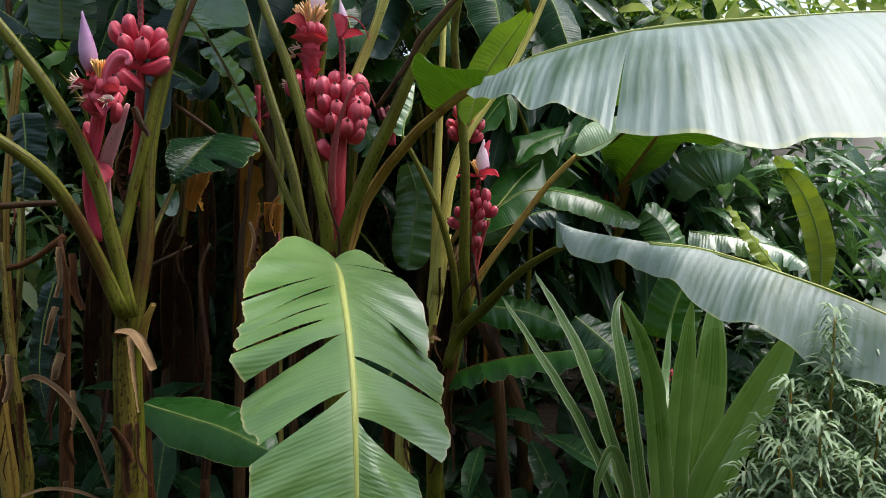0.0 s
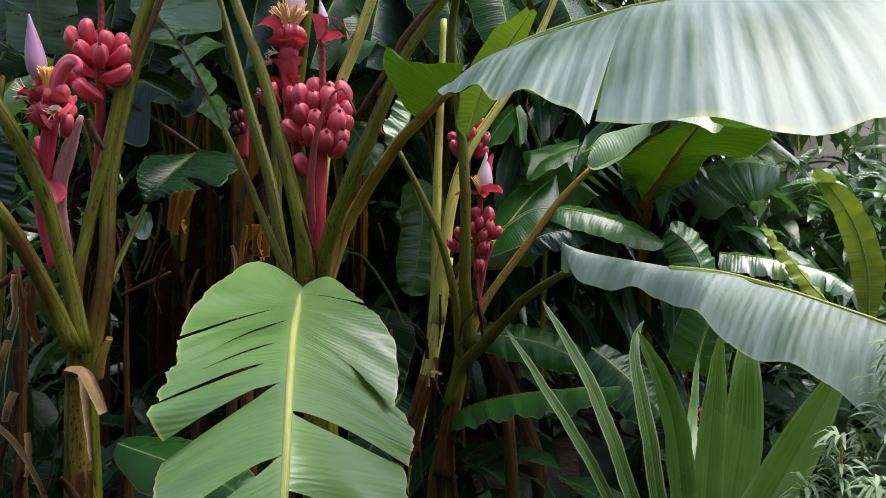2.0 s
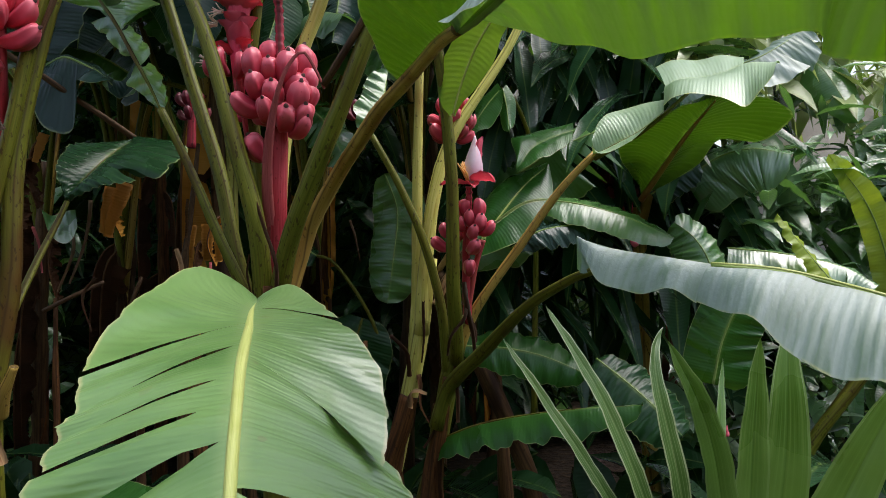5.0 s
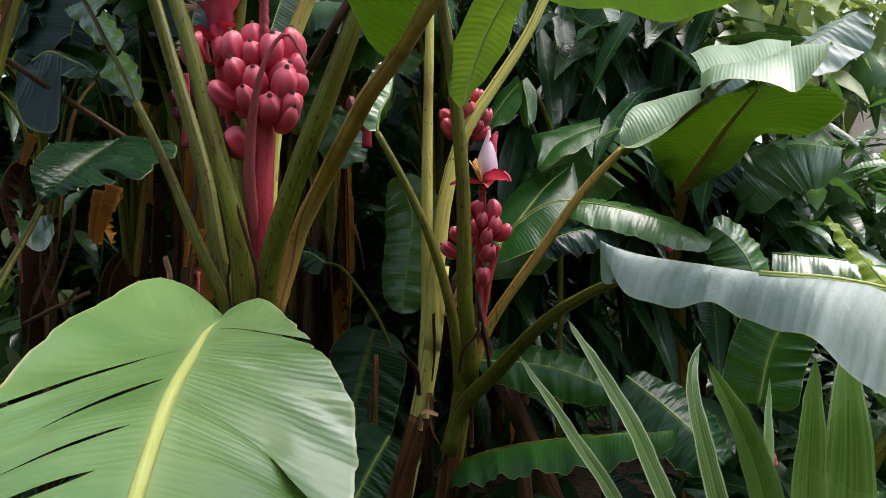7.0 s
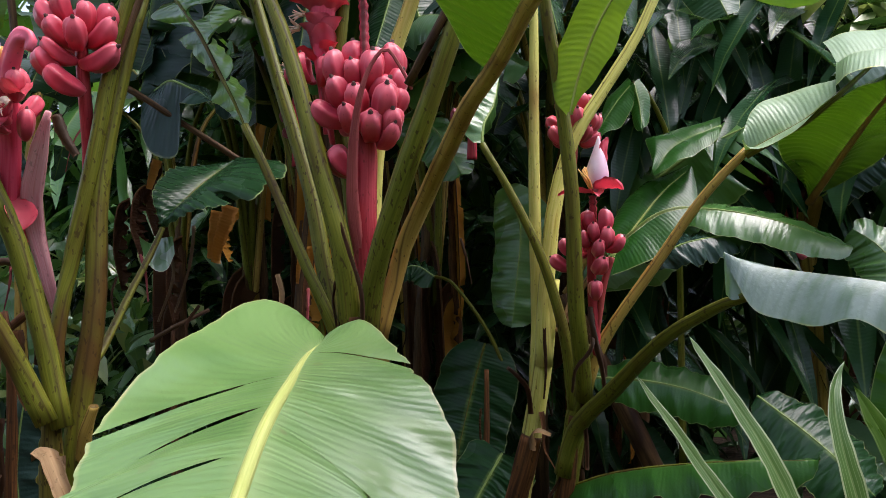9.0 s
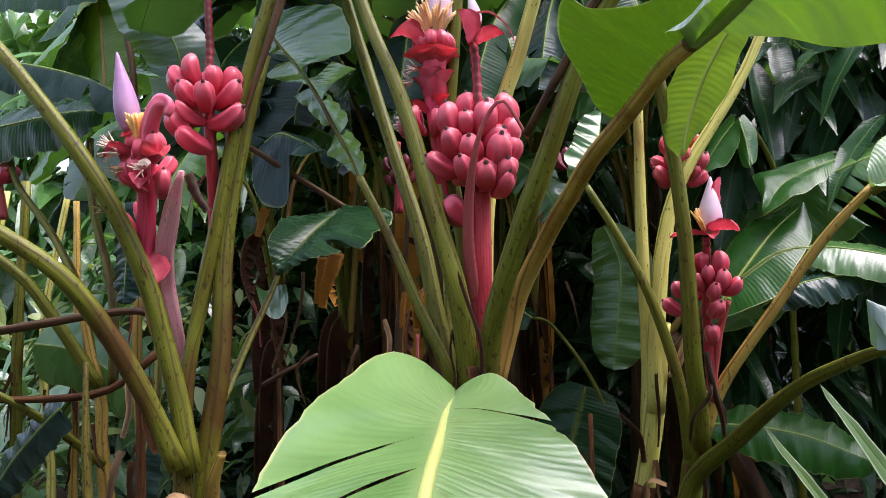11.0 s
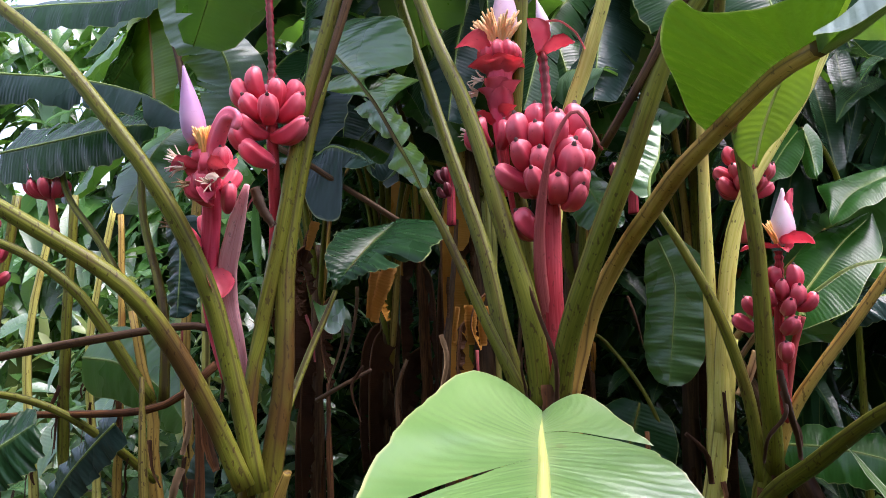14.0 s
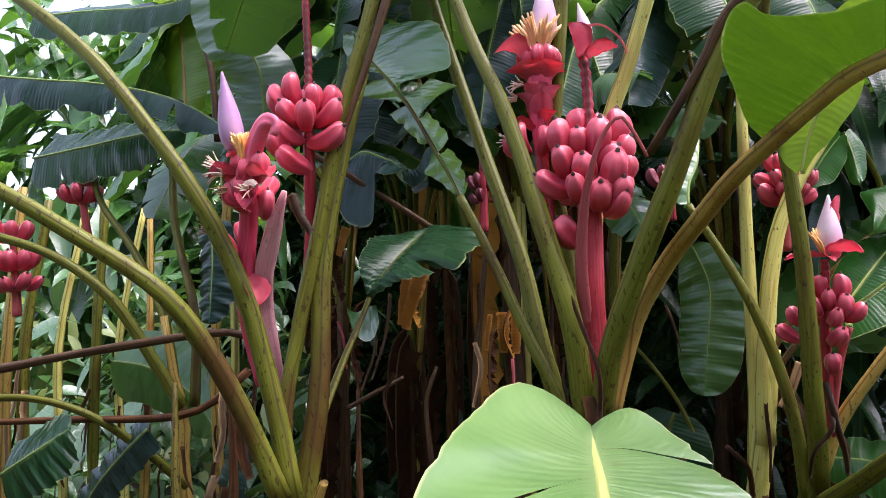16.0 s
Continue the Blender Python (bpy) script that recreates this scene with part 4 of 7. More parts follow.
bract("bract", flower_a, (-0.378, 1.925, 1.985), (-0.75, -0.35, 0.75), 0.062, 0.058, PINK_BRACT, 0.9, 0.75, "large coral bract curled back")
for a, z, tilt, l in ((-150, 1.875, 0.25, 0.062), (-70, 1.862, 0.2, 0.066), (-110, 1.9, 0.5, 0.05), (-15, 1.885, 0.3, 0.06)):
    out = Vector((math.cos(radians(a)), math.sin(radians(a)), 0))
    bract("bract", flower_a, Vector((-0.359, 1.95, z)) + out * 0.015, out * tilt + Vector((0, 0, 1)), l, 0.05, PINK_BRACT, 1.0, 0.4)
flower_tuft("flower_head", flower_a, cup + Vector((0, 0, 0.055)), (0.0, -0.1, 1), 90, 0.062, 0.036, PEACH_ORANGE, 0.0034, 5, "tuft of orange-yellow tubular flowers")
bud("bud", flower_a, (-0.346, 1.965, 2.033), (-0.344, 1.965, 2.160), 0.024, BLUSH, "blush-white flower bud")
for x, y, z in ((-0.03, -0.012, -0.01), (-0.012, -0.024, -0.004), (0.014, -0.018, -0.012), (-0.02, 0.012, 0.005), (0.024, 0.004, 0.004)):
    put_fruit(flower_a, FRUIT_SMALL, Vector((-0.369, 1.950, 1.817)) + Vector((x * 0.7, y, z)), (x * 16, y * 12, 1), 1.1)
bract("bract", flower_a, (-0.371, 1.945, 1.854), (-0.7, -0.3, 0.6), 0.055, 0.035, RED_BRACT, 0.7, 0.5)
bract("bract", flower_a, (-0.353, 1.945, 1.862), (0.5, -0.4, 0.7), 0.045, 0.035, RED_BRACT, 0.7, 0.5)
for p, w, sd in (((-0.409, 1.940, 1.842), (-0.7, -0.3, 0.4), 6), ((-0.398, 1.940, 1.920), (-0.8, -0.3, 0.2), 16), ((-0.384, 1.930, 1.941), (-0.5, -0.6, -0.2), 26)):
    flower_tuft("withered_flower_head", flower_a, p, w, 9, 0.026, 0.014, PEACH, 0.0015, sd)

# ---- the plant beside the path, with flower and fruit side by side ----
plant_l = thing("banana_plant", (-0.84, 1.8, 0.24), "pink-fruited banana plant with a lilac bud and red flowers", "banana plant", "fruiting banana plants")
stalk("pseudostem", plant_l, [(-0.87, 1.84, 0.18), (-0.796, 1.820, 0.769), (-0.800, 1.810, 0.946), (-0.805, 1.800, 1.118), (-0.803, 1.795, 1.261), (-0.806, 1.80, 1.33), (-0.812, 1.80, 1.40)], 0.044, 0.006, STEM_OLD, "olive-brown pseudostem with dark blotches and dry sheaths", groove=0, n=26, seg=14, rm=0.038)
stalk("pseudostem", plant_l, [(-0.77, 1.86, 0.18), (-0.788, 1.860, 0.755), (-0.791, 1.850, 0.965), (-0.793, 1.840, 1.170), (-0.767, 1.860, 1.401), (-0.767, 1.870, 1.542), (-0.765, 1.880, 1.669), (-0.730, 1.900, 1.876), (-0.696, 1.910, 2.009)], 0.03, 0.016, STEM_OLIVE, groove=0.2, n=26)
for pts, r0, r1, mat in (
    ([(-0.774, 1.790, 1.229), (-0.798, 1.790, 1.330), (-0.825, 1.780, 1.455), (-0.851, 1.760, 1.574), (-0.898, 1.730, 1.703), (-0.976, 1.700, 1.837), (-1.117, 1.670, 2.019), (-1.287, 1.650, 2.167), (-1.528, 1.630, 2.344)], 0.02, 0.0125, STEM_OLIVE),
    ([(-0.787, 1.770, 1.242), (-0.821, 1.740, 1.346), (-0.860, 1.680, 1.478), (-0.906, 1.620, 1.578), (-1.010, 1.560, 1.665), (-1.151, 1.520, 1.755), (-1.331, 1.500, 1.844)], 0.02, 0.012, STEM_OLIVE),
):
    stalk("petiole", plant_l, pts, r0, r1, mat, groove=0.35, up=(0, 0.4, 1), n=26)
for pts, r0, r1, mat in (
    ([(-0.806, 1.820, 1.250), (-0.820, 1.830, 1.364), (-0.805, 1.850, 1.513), (-0.768, 1.860, 1.688), (-0.725, 1.870, 1.900), (-0.667, 1.880, 2.095), (-0.624, 1.900, 2.280)], 0.015, 0.0135, STEM_OLIVE),
    ([(-0.720, 1.860, 1.853), (-0.661, 1.865, 2.009), (-0.613, 1.870, 2.146), (-0.580, 1.880, 2.257)], 0.004, 0.012, STEM_DARK),
    ([(-0.790, 1.840, 1.228), (-0.799, 1.860, 1.292), (-0.818, 1.950, 1.351), (-0.812, 2.030, 1.458), (-0.799, 2.080, 1.537), (-0.785, 2.100, 1.589)], 0.011, 0.006, STEM_OLIVE),
):
    stalk("petiole", plant_l, pts, r0, r1, mat, groove=0.35, up=(0, 0.4, 1), n=26)
ragged(plant_l, [(-0.87, 1.84, 0.4), (-0.796, 1.820, 0.769), (-0.800, 1.810, 0.946), (-0.805, 1.800, 1.118), (-0.805, 1.790, 1.261)], 0.036, 9, 520)
strip("peeling_sheath", plant_l, [(-0.806, 1.780, 1.177), (-0.783, 1.750, 1.198), (-0.734, 1.710, 1.197), (-0.699, 1.690, 1.159), (-0.680, 1.690, 1.116)], 0.032, (0.3, -0.4, 0.9), SHEATH_PALE, cup=0.5, label="pale tan peeling sheath curling off")
strip("peeling_sheath", plant_l, [(-0.768, 1.770, 0.873), (-0.780, 1.765, 0.916), (-0.797, 1.760, 0.945), (-0.804, 1.740, 0.970)], 0.022, (0, -0.9, 0.3), SHEATH, cup=0.6)
stalk("cut_stub", plant_l, [(-0.768, 1.830, 1.171), (-0.749, 1.810, 1.216), (-0.725, 1.800, 1.263)], 0.014, 0.008, STEM_BROWN, "cut-off brown leaf stub", groove=0.4)
torn_leaf("leaf", plant_l, [(-0.785, 2.100, 1.589), (-0.774, 2.140, 1.634), (-0.760, 2.200, 1.687), (-0.747, 2.270, 1.734), (-0.740, 2.340, 1.767)], (
    [(1.0, [(-0.791, 2.100, 1.596), (-0.806, 2.100, 1.639), (-0.819, 2.120, 1.675), (-0.832, 2.170, 1.713), (-0.835, 2.220, 1.741), (-0.802, 2.280, 1.752), (-0.743, 2.340, 1.768)], 0.006, 0, 0)],
    [(0.42, [(-0.778, 2.100, 1.591), (-0.728, 2.100, 1.615), (-0.693, 2.100, 1.624), (-0.666, 2.120, 1.630), (-0.646, 2.140, 1.636)], 0.012, 0.6, 0.004),
     (1.0, [(-0.660, 2.165, 1.650), (-0.595, 2.140, 1.644), (-0.586, 2.200, 1.686), (-0.576, 2.260, 1.709), (-0.604, 2.320, 1.751), (-0.674, 2.360, 1.770), (-0.736, 2.340, 1.768)], 0.012, 0, 0)]),
    LEAF_DARK, 0.0045, STEM_OLIVE, "dark blue-green drooping leaf with water beads", seed=12, nv=12)
# water beads on it
rnd_w = random.Random(5)
bm = bmesh.new()
for k in range(16):
    a, b = rnd_w.uniform(0.1, 0.9), rnd_w.uniform(0.15, 0.8)
    q = Vector((-0.785, 2.100, 1.589)).lerp(Vector((-0.740, 2.340, 1.767)), a).lerp(Vector((-0.82, 2.12, 1.68)), b * 0.8) + Vector((0, -0.004, 0.004))
    bmesh.ops.create_icosphere(bm, subdivisions=2, radius=rnd_w.uniform(0.0012, 0.0026), matrix=Matrix.Translation(q) @ Matrix.Diagonal((1, 0.6, 1, 1)))
part("water_beads", bm, WATER, plant_l, "clear water beads on the leaf")
draped("leaf", plant_l, [([(-0.856, 2.120, 1.577), (-0.835, 2.130, 1.561), (-0.813, 2.140, 1.571), (-0.794, 2.150, 1.575)], [(-0.839, 2.100, 1.554), (-0.825, 2.100, 1.517), (-0.806, 2.110, 1.497), (-0.788, 2.120, 1.501), (-0.783, 2.140, 1.534)], 0.006)], LEAF_GLOSS, label="pale torn scrap of a leaf", nu=16, nv=6)
set_bunch(plant_l, [(-0.83, 1.93, 1.60), (-0.806, 1.900, 1.708), (-0.789, 1.870, 1.782), (-0.778, 1.850, 1.837), (-0.773, 1.840, 1.894), (-0.772, 1.840, 1.935)], 0.014, (-0.776, 1.850, 1.906), (0.53, -0.85), [
    (-34, 49, -0.3, 0.9, 0.3), (5, 31, 0.1, 0.8, 0.5), (42, 34, 0.5, 0.8, 0.3), (-49, 5, -0.55, 0.6, 0.5), (-11, -3, -0.05, 0.45, 0.9), (36, 5, 0.6, 0.5, 0.6), (-58, 36, -0.7, 0.6, 0), (-44, -31, -0.6, 0.3, 0.4), (31, -36, 0.6, 0.2, 0.5), (-74, -50, -0.55, 0.75, 0.4), (-38, -80, -0.8, 0.5, 0.4),
    (-8, 42, 0, 0.8, -0.6), (18, 21, 0.4, 0.6, -0.6), (-29, 5, -0.4, 0.6, -0.6)], FRUIT, FRUIT_STALK, "bunch of velvety deep pink bananas", 1.08, spread=0.72)
ringed("rachis", plant_l, [(-0.774, 1.840, 1.959), (-0.778, 1.850, 2.014), (-0.788, 1.860, 2.111), (-0.798, 1.870, 2.235)], 0.0085, 16, "maroon ringed flower axis")
flower_l = part("flower_stalk", tube(bmesh.new(), [(-0.900, 1.875, 1.42), (-0.905, 1.850, 1.503), (-0.898, 1.825, 1.560), (-0.879, 1.795, 1.615), (-0.858, 1.770, 1.663), (-0.840, 1.750, 1.710), (-0.825, 1.730, 1.745), (-0.812, 1.715, 1.79), (-0.809, 1.710, 1.817)], [0.012, 0.015, 0.0165, 0.0165, 0.0165, 0.0165, 0.015], 24, 12, 0, wobble=0.14), RED_STALK, plant_l, "bright red-pink flower stalk")
part("old_bract", tube(bmesh.new(), [(-0.86, 1.885, 1.40), (-0.863, 1.850, 1.512), (-0.862, 1.830, 1.569), (-0.844, 1.800, 1.623), (-0.816, 1.780, 1.671), (-0.792, 1.765, 1.712), (-0.767, 1.750, 1.753)], [0.006, 0.010, 0.0135, 0.0165, 0.0175, 0.0145, 0.005], 24, 12, 0.55, (0.6, -1, 0), wobble=0.2), OLD_PINK, plant_l, "dull pink old bract standing beside the flower")
bract("bract", flower_l, (-0.868, 1.778, 1.615), (0.6, -0.25, -0.75), 0.072, 0.054, RED_BRACT, 0.8, 0.3)
bud("bud", flower_l, (-0.834, 1.702, 1.822), (-0.843, 1.678, 1.955), 0.021, LILAC, "tall lilac flower bud")
part("bract", tube(bmesh.new(), [(-0.802, 1.697, 1.770), (-0.788, 1.687, 1.812), (-0.766, 1.676, 1.842), (-0.745, 1.668, 1.852), (-0.729, 1.668, 1.843), (-0.734, 1.667, 1.826)], [0.012, 0.016, 0.0165, 0.015, 0.012, 0.007], 26, 12, 0.6, (-0.5, -1, 0.3), wobble=0.15), PINK_BRACT, flower_l, "coral pink bract rolled back")
bract("bract", flower_l, (-0.822, 1.695, 1.775), (-0.85, -0.35, 0.2), 0.055, 0.04, PINK_BRACT, 0.9, 0.4)
bract("bract", flower_l, (-0.795, 1.693, 1.768), (0.9, -0.4, 0.05), 0.068, 0.042, RED_BRACT, 0.9, 0.35)
bract("bract", flower_l, (-0.805, 1.700, 1.735), (0.35, -0.7, -0.35), 0.042, 0.036, PINK_BRACT, 0.9, 0.4)
bract("bract", flower_l, (-0.815, 1.705, 1.800), (-0.3, -0.8, 0.35), 0.04, 0.034, RED_BRACT, 0.9, 0.5)
flower_tuft("flower_head", flower_l, (-0.808, 1.690, 1.796), (0.1, -0.12, 1), 44, 0.046, 0.014, ORANGE, 0.003, 8, "orange tubular flowers")
for x, y, z, w, k in ((-0.814, 1.703, 1.748, (-0.1, -0.5, 0.85), 0.82), (-0.782, 1.697, 1.782, (0.3, -0.45, 0.85), 0.78), (-0.836, 1.708, 1.772, (-0.5, -0.3, 0.8), 0.78), (-0.785, 1.722, 1.722, (0.35, -0.35, 0.85), 0.75), (-0.835, 1.725, 1.735, (-0.5, -0.2, 0.8), 0.72),
                      (-0.800, 1.745, 1.760, (0.2, 0.6, 0.8), 0.8), (-0.826, 1.745, 1.750, (-0.4, 0.6, 0.8), 0.8), (-0.884, 1.752, 1.668, (-0.62, -0.1, 0.7), 0.82), (-0.868, 1.770, 1.690, (-0.5, 0.3, 0.8), 0.7)):
    way = Vector(w).normalized()
    put_fruit(flower_l, FRUIT, Vector((x, y, z)) - way * 0.03 * k, way, k)
rnd_l = random.Random(33)
for k in range(10):
    a = radians(-185 + 190 * rnd_l.random())
    out = Vector((math.cos(a), math.sin(a) * 0.8, 0))
    put_fruit(flower_l, FRUIT_SMALL, Vector((-0.818, 1.72, 1.712)) + out * 0.008 + Vector((0, 0, rnd_l.uniform(0.0, 0.07))), out * rnd_l.uniform(0.5, 0.9) + Vector((0, 0, 1)), rnd_l.uniform(0.8, 1.05), rnd_l.uniform(1.0, 1.25))
for p, w, n_, l, sp, m_, sd in (((-0.842, 1.682, 1.782), (-0.9, -0.25, 0.35), 44, 0.03, 0.02, PEACH, 3), ((-0.785, 1.672, 1.742), (0.4, -0.8, -0.2), 12, 0.02, 0.014, PEACH, 7), ((-0.838, 1.69, 1.752), (-0.6, -0.6, -0.3), 12, 0.024, 0.014, SHEATH_PALE, 9), ((-0.912, 1.742, 1.694), (-0.8, -0.1, 0.5), 16, 0.026, 0.016, SHEATH_PALE, 19)):
    flower_tuft("withered_flower_head", flower_l, p, w, n_, l, sp, m_, 0.0012, sd, "withered cream and peach flowers")
strip("withered_bract_scrap", flower_l, [(-0.790, 1.672, 1.752), (-0.772, 1.664, 1.752), (-0.760, 1.660, 1.744)], 0.014, (0, -1, 0.3), PEACH, cup=0.6, seed=4)
strip("withered_bract_scrap", plant_l, [(-0.752, 1.75, 1.745), (-0.738, 1.75, 1.71), (-0.715, 1.752, 1.675)], 0.02, (0.4, -1, 0), STEM_DARK, cup=0.6, seed=5, label="dark withered bract hanging beside the flower")

# crowns of the two front plants: the unseen leaf atop each tall stalk, added for shade
for k, (plant, p, d, side, half) in enumerate(((plant_a, (-0.681, 2.200, 2.390), (-0.25, 0.15, 0.9), (-0.5, 0.2), 0.16), (plant_a, (-0.543, 1.960, 2.233), (-0.3, 0.12, 0.9), (-0.5, -0.1), 0.17), (plant_a, (-0.294, 1.970, 2.304), (0.1, -0.05, 1), (0.1, 0.5), 0.17),
                                               (plant_a, (-0.113, 1.980, 2.228), (0.4, -0.15, 0.95), (0.5, 0.2), 0.16), (plant_a, (0.116, 1.720, 2.118), (0.55, -0.1, 0.8), (0.5, 0.1), 0.15), (plant_l, (-0.624, 1.900, 2.280), (0.2, 0.1, 1), (-0.1, 0.5), 0.16), (plant_l, (-0.696, 1.910, 2.009), (0.24, 0.08, 0.95), (-0.3, 0.4), 0.16))):
    p, d, out = Vector(p), Vector(d).normalized(), Vector((*side, 0))
    leaf(plant, [p + d * 0.28 * (k == 6), p + d * 0.5, p + d * 0.75 + out * 0.25, p + d * 0.85 + out * 0.65, p + d * 0.8 + out * 1.05], half, LEAF_MID, face=(-out.x, -out.y, 0.9), droop=(14, 14), curl=(20, 20), torn=(3, 3), seed=950 + k, rib=0.009, rib_mat=STEM_OLIVE, nu=36, nv=6, label="broad banana leaf of the crown")

# ---- the plant behind on the other side, slim, with the small bunch and pale bud ----
plant_b = thing("banana_plant", (0.0, 2.45, 0.28), "slim pink-fruited banana plant with a small bunch and pale bud", "banana plant", "fruiting banana plants")
stalk("pseudostem", plant_b, [(-0.02, 2.5, 0.2), (-0.027, 2.460, 0.723), (0.006, 2.440, 0.892), (0.042, 2.400, 1.088), (0.073, 2.370, 1.224), (0.096, 2.360, 1.297)], 0.035, 0.022, STEM_OLIVE, "olive stem with brown sheaths", groove=0, n=26, wobble=0.2)
ragged(plant_b, [(-0.027, 2.460, 0.723), (0.006, 2.440, 0.892), (0.042, 2.400, 1.088), (0.073, 2.370, 1.224)], 0.028, 6, 540)
ragged(plant_b, [(-0.143, 2.500, 0.709), (-0.105, 2.480, 0.881), (-0.063, 2.460, 1.051), (-0.023, 2.440, 1.246), (0.008, 2.420, 1.451)], 0.026, 6, 550)
stalk("dry_sheath", plant_b, [(-0.007, 2.430, 0.788), (0.015, 2.415, 0.952), (0.036, 2.390, 1.064), (0.048, 2.375, 1.145)], 0.034, 0.012, SHEATH, "dark red-brown dry sheath", groove=0.2, wobble=0.35)
stalk("pseudostem", plant_b, [(-0.12, 2.55, 0.2), (-0.143, 2.500, 0.709), (-0.105, 2.480, 0.881), (-0.063, 2.460, 1.051), (-0.023, 2.440, 1.246), (0.008, 2.420, 1.451)], 0.03, 0.022, STEM_YELLOW, "yellow-green stem flaking brown", groove=0, n=26)
stalk("dry_sheath", plant_b, [(-0.130, 2.470, 0.816), (-0.102, 2.455, 0.930), (-0.076, 2.445, 1.013), (-0.055, 2.440, 1.085)], 0.031, 0.026, SHEATH, "orange-brown dry sheath collar", groove=0.1, wobble=0.3)
strip("sheath_flap", plant_b, [(-0.054, 2.420, 1.059), (-0.048, 2.410, 1.095), (-0.034, 2.400, 1.106), (-0.007, 2.400, 1.096)], 0.02, (0, -0.5, 1), SHEATH_PALE, cup=0.4)
for pts, r0, r1, mat in (
    ([(-0.040, 2.455, 1.2), (-0.029, 2.440, 1.327), (-0.024, 2.420, 1.489), (-0.020, 2.410, 1.640), (-0.014, 2.400, 1.792), (-0.008, 2.400, 1.922), (0.004, 2.400, 2.181)], 0.018, 0.010, STEM_YELLOW),
    ([(-0.018, 2.430, 1.25), (-0.008, 2.420, 1.402), (0.006, 2.420, 1.500), (0.020, 2.420, 1.599), (0.049, 2.430, 1.713), (0.088, 2.440, 1.801), (0.138, 2.455, 1.876), (0.234, 2.480, 2.022), (0.313, 2.500, 2.182), (0.378, 2.520, 2.336)], 0.021, 0.011, STEM_YELLOW),
    ([(0.072, 2.360, 1.184), (0.071, 2.310, 1.270), (0.067, 2.260, 1.383), (0.068, 2.240, 1.493), (0.069, 2.230, 1.614), (0.064, 2.220, 1.725), (0.057, 2.210, 1.814), (0.048, 2.200, 1.904), (0.037, 2.190, 1.979), (0.035, 2.170, 2.07), (0.06, 2.12, 2.17), (0.13, 2.06, 2.21), (0.21, 2.01, 2.15), (0.24, 2.0, 2.062)], 0.02, 0.008, STEM_OLIVE),
):
    stalk("petiole", plant_b, pts, r0, r1, mat, groove=0.35, up=(0, 0.4, 1), n=24)
for pts, r0, r1, mat in (
    ([(0.048, 2.380, 1.158), (0.034, 2.360, 1.331), (-0.008, 2.355, 1.503), (-0.070, 2.355, 1.651), (-0.131, 2.360, 1.768)], 0.015, 0.0085, STEM_OLIVE),
    ([(0.077, 2.355, 1.213), (0.123, 2.350, 1.316), (0.239, 2.330, 1.476), (0.342, 2.310, 1.613), (0.432, 2.300, 1.703)], 0.015, 0.0095, STEM_BROWN),
    ([(0.017, 2.400, 1.009), (0.054, 2.370, 1.120), (0.131, 2.220, 1.222), (0.212, 2.030, 1.331), (0.272, 1.870, 1.388), (0.309, 1.800, 1.408), (0.358, 1.850, 1.413)], 0.023, 0.007, STEM_OLIVE),
):
    stalk("petiole", plant_b, pts, r0, r1, mat, groove=0.35, up=(0, 0.4, 1), n=24)
stalk("cut_stub", plant_b, [(0.018, 2.420, 1.328), (0.040, 2.420, 1.368), (0.062, 2.420, 1.422)], 0.011, 0.012, SHEATH_PALE, "pale split leaf stub", groove=0.5, wobble=0.3)
strip("sheath_flap", plant_b, [(0.097, 2.340, 1.330), (0.108, 2.320, 1.293), (0.118, 2.310, 1.266), (0.119, 2.310, 1.236)], 0.013, (0, -1, 0), SHEATH, cup=0.3)
strip("sheath_flap", plant_b, [(-0.052, 2.420, 1.140), (-0.055, 2.400, 1.197), (-0.070, 2.380, 1.226), (-0.097, 2.370, 1.254)], 0.012, (0, -1, 0.3), SHEATH, cup=0.3)
# its leaves: one held up towards the path, one arching out, one drooping low across
young_rib = [(0.076, 2.160, 1.775), (0.094, 2.160, 1.843), (0.130, 2.130, 1.925), (0.177, 2.090, 1.991), (0.213, 2.050, 2.033), (0.240, 2.000, 2.062)]
draped("leaf", plant_b, [(young_rib, [(0.068, 2.170, 1.775), (0.046, 2.190, 1.806), (0.043, 2.200, 1.875), (0.060, 2.190, 1.928), (0.105, 2.160, 1.999), (0.160, 2.110, 2.054), (0.229, 2.020, 2.075)], 0.004), (young_rib, [(0.079, 2.150, 1.769), (0.104, 2.130, 1.800), (0.137, 2.110, 1.839), (0.168, 2.090, 1.883), (0.184, 2.070, 1.921), (0.210, 2.050, 1.968), (0.254, 2.000, 2.049)], 0.004)], LEAF_YELLOW, young_rib, 0.004, RIB_PALE, None, "young yellow-green leaf lit from above", nu=40, nv=10, ripple=0.004, seed=6)
fold_foot = [(0.426, 2.300, 1.694), (0.485, 2.280, 1.724), (0.543, 2.260, 1.753), (0.587, 2.240, 1.788)]
fold_line = [(0.624, 2.340, 1.875), (0.660, 2.340, 1.889), (0.721, 2.330, 1.891), (0.785, 2.330, 1.911), (0.823, 2.330, 1.926), (0.857, 2.320, 1.927), (0.903, 2.300, 1.916)]
foot_margin = [(0.423, 2.300, 1.730), (0.453, 2.340, 1.789), (0.514, 2.380, 1.829), (0.626, 2.360, 1.843)]
foot_lobe = [(0.413, 2.260, 1.710), (0.428, 2.240, 1.691), (0.487, 2.240, 1.710), (0.580, 2.220, 1.779)]
front_margin = [(0.574, 2.200, 1.791), (0.588, 2.160, 1.809), (0.644, 2.120, 1.799), (0.687, 2.080, 1.768), (0.709, 2.060, 1.757), (0.732, 2.050, 1.782), (0.766, 2.050, 1.824)]
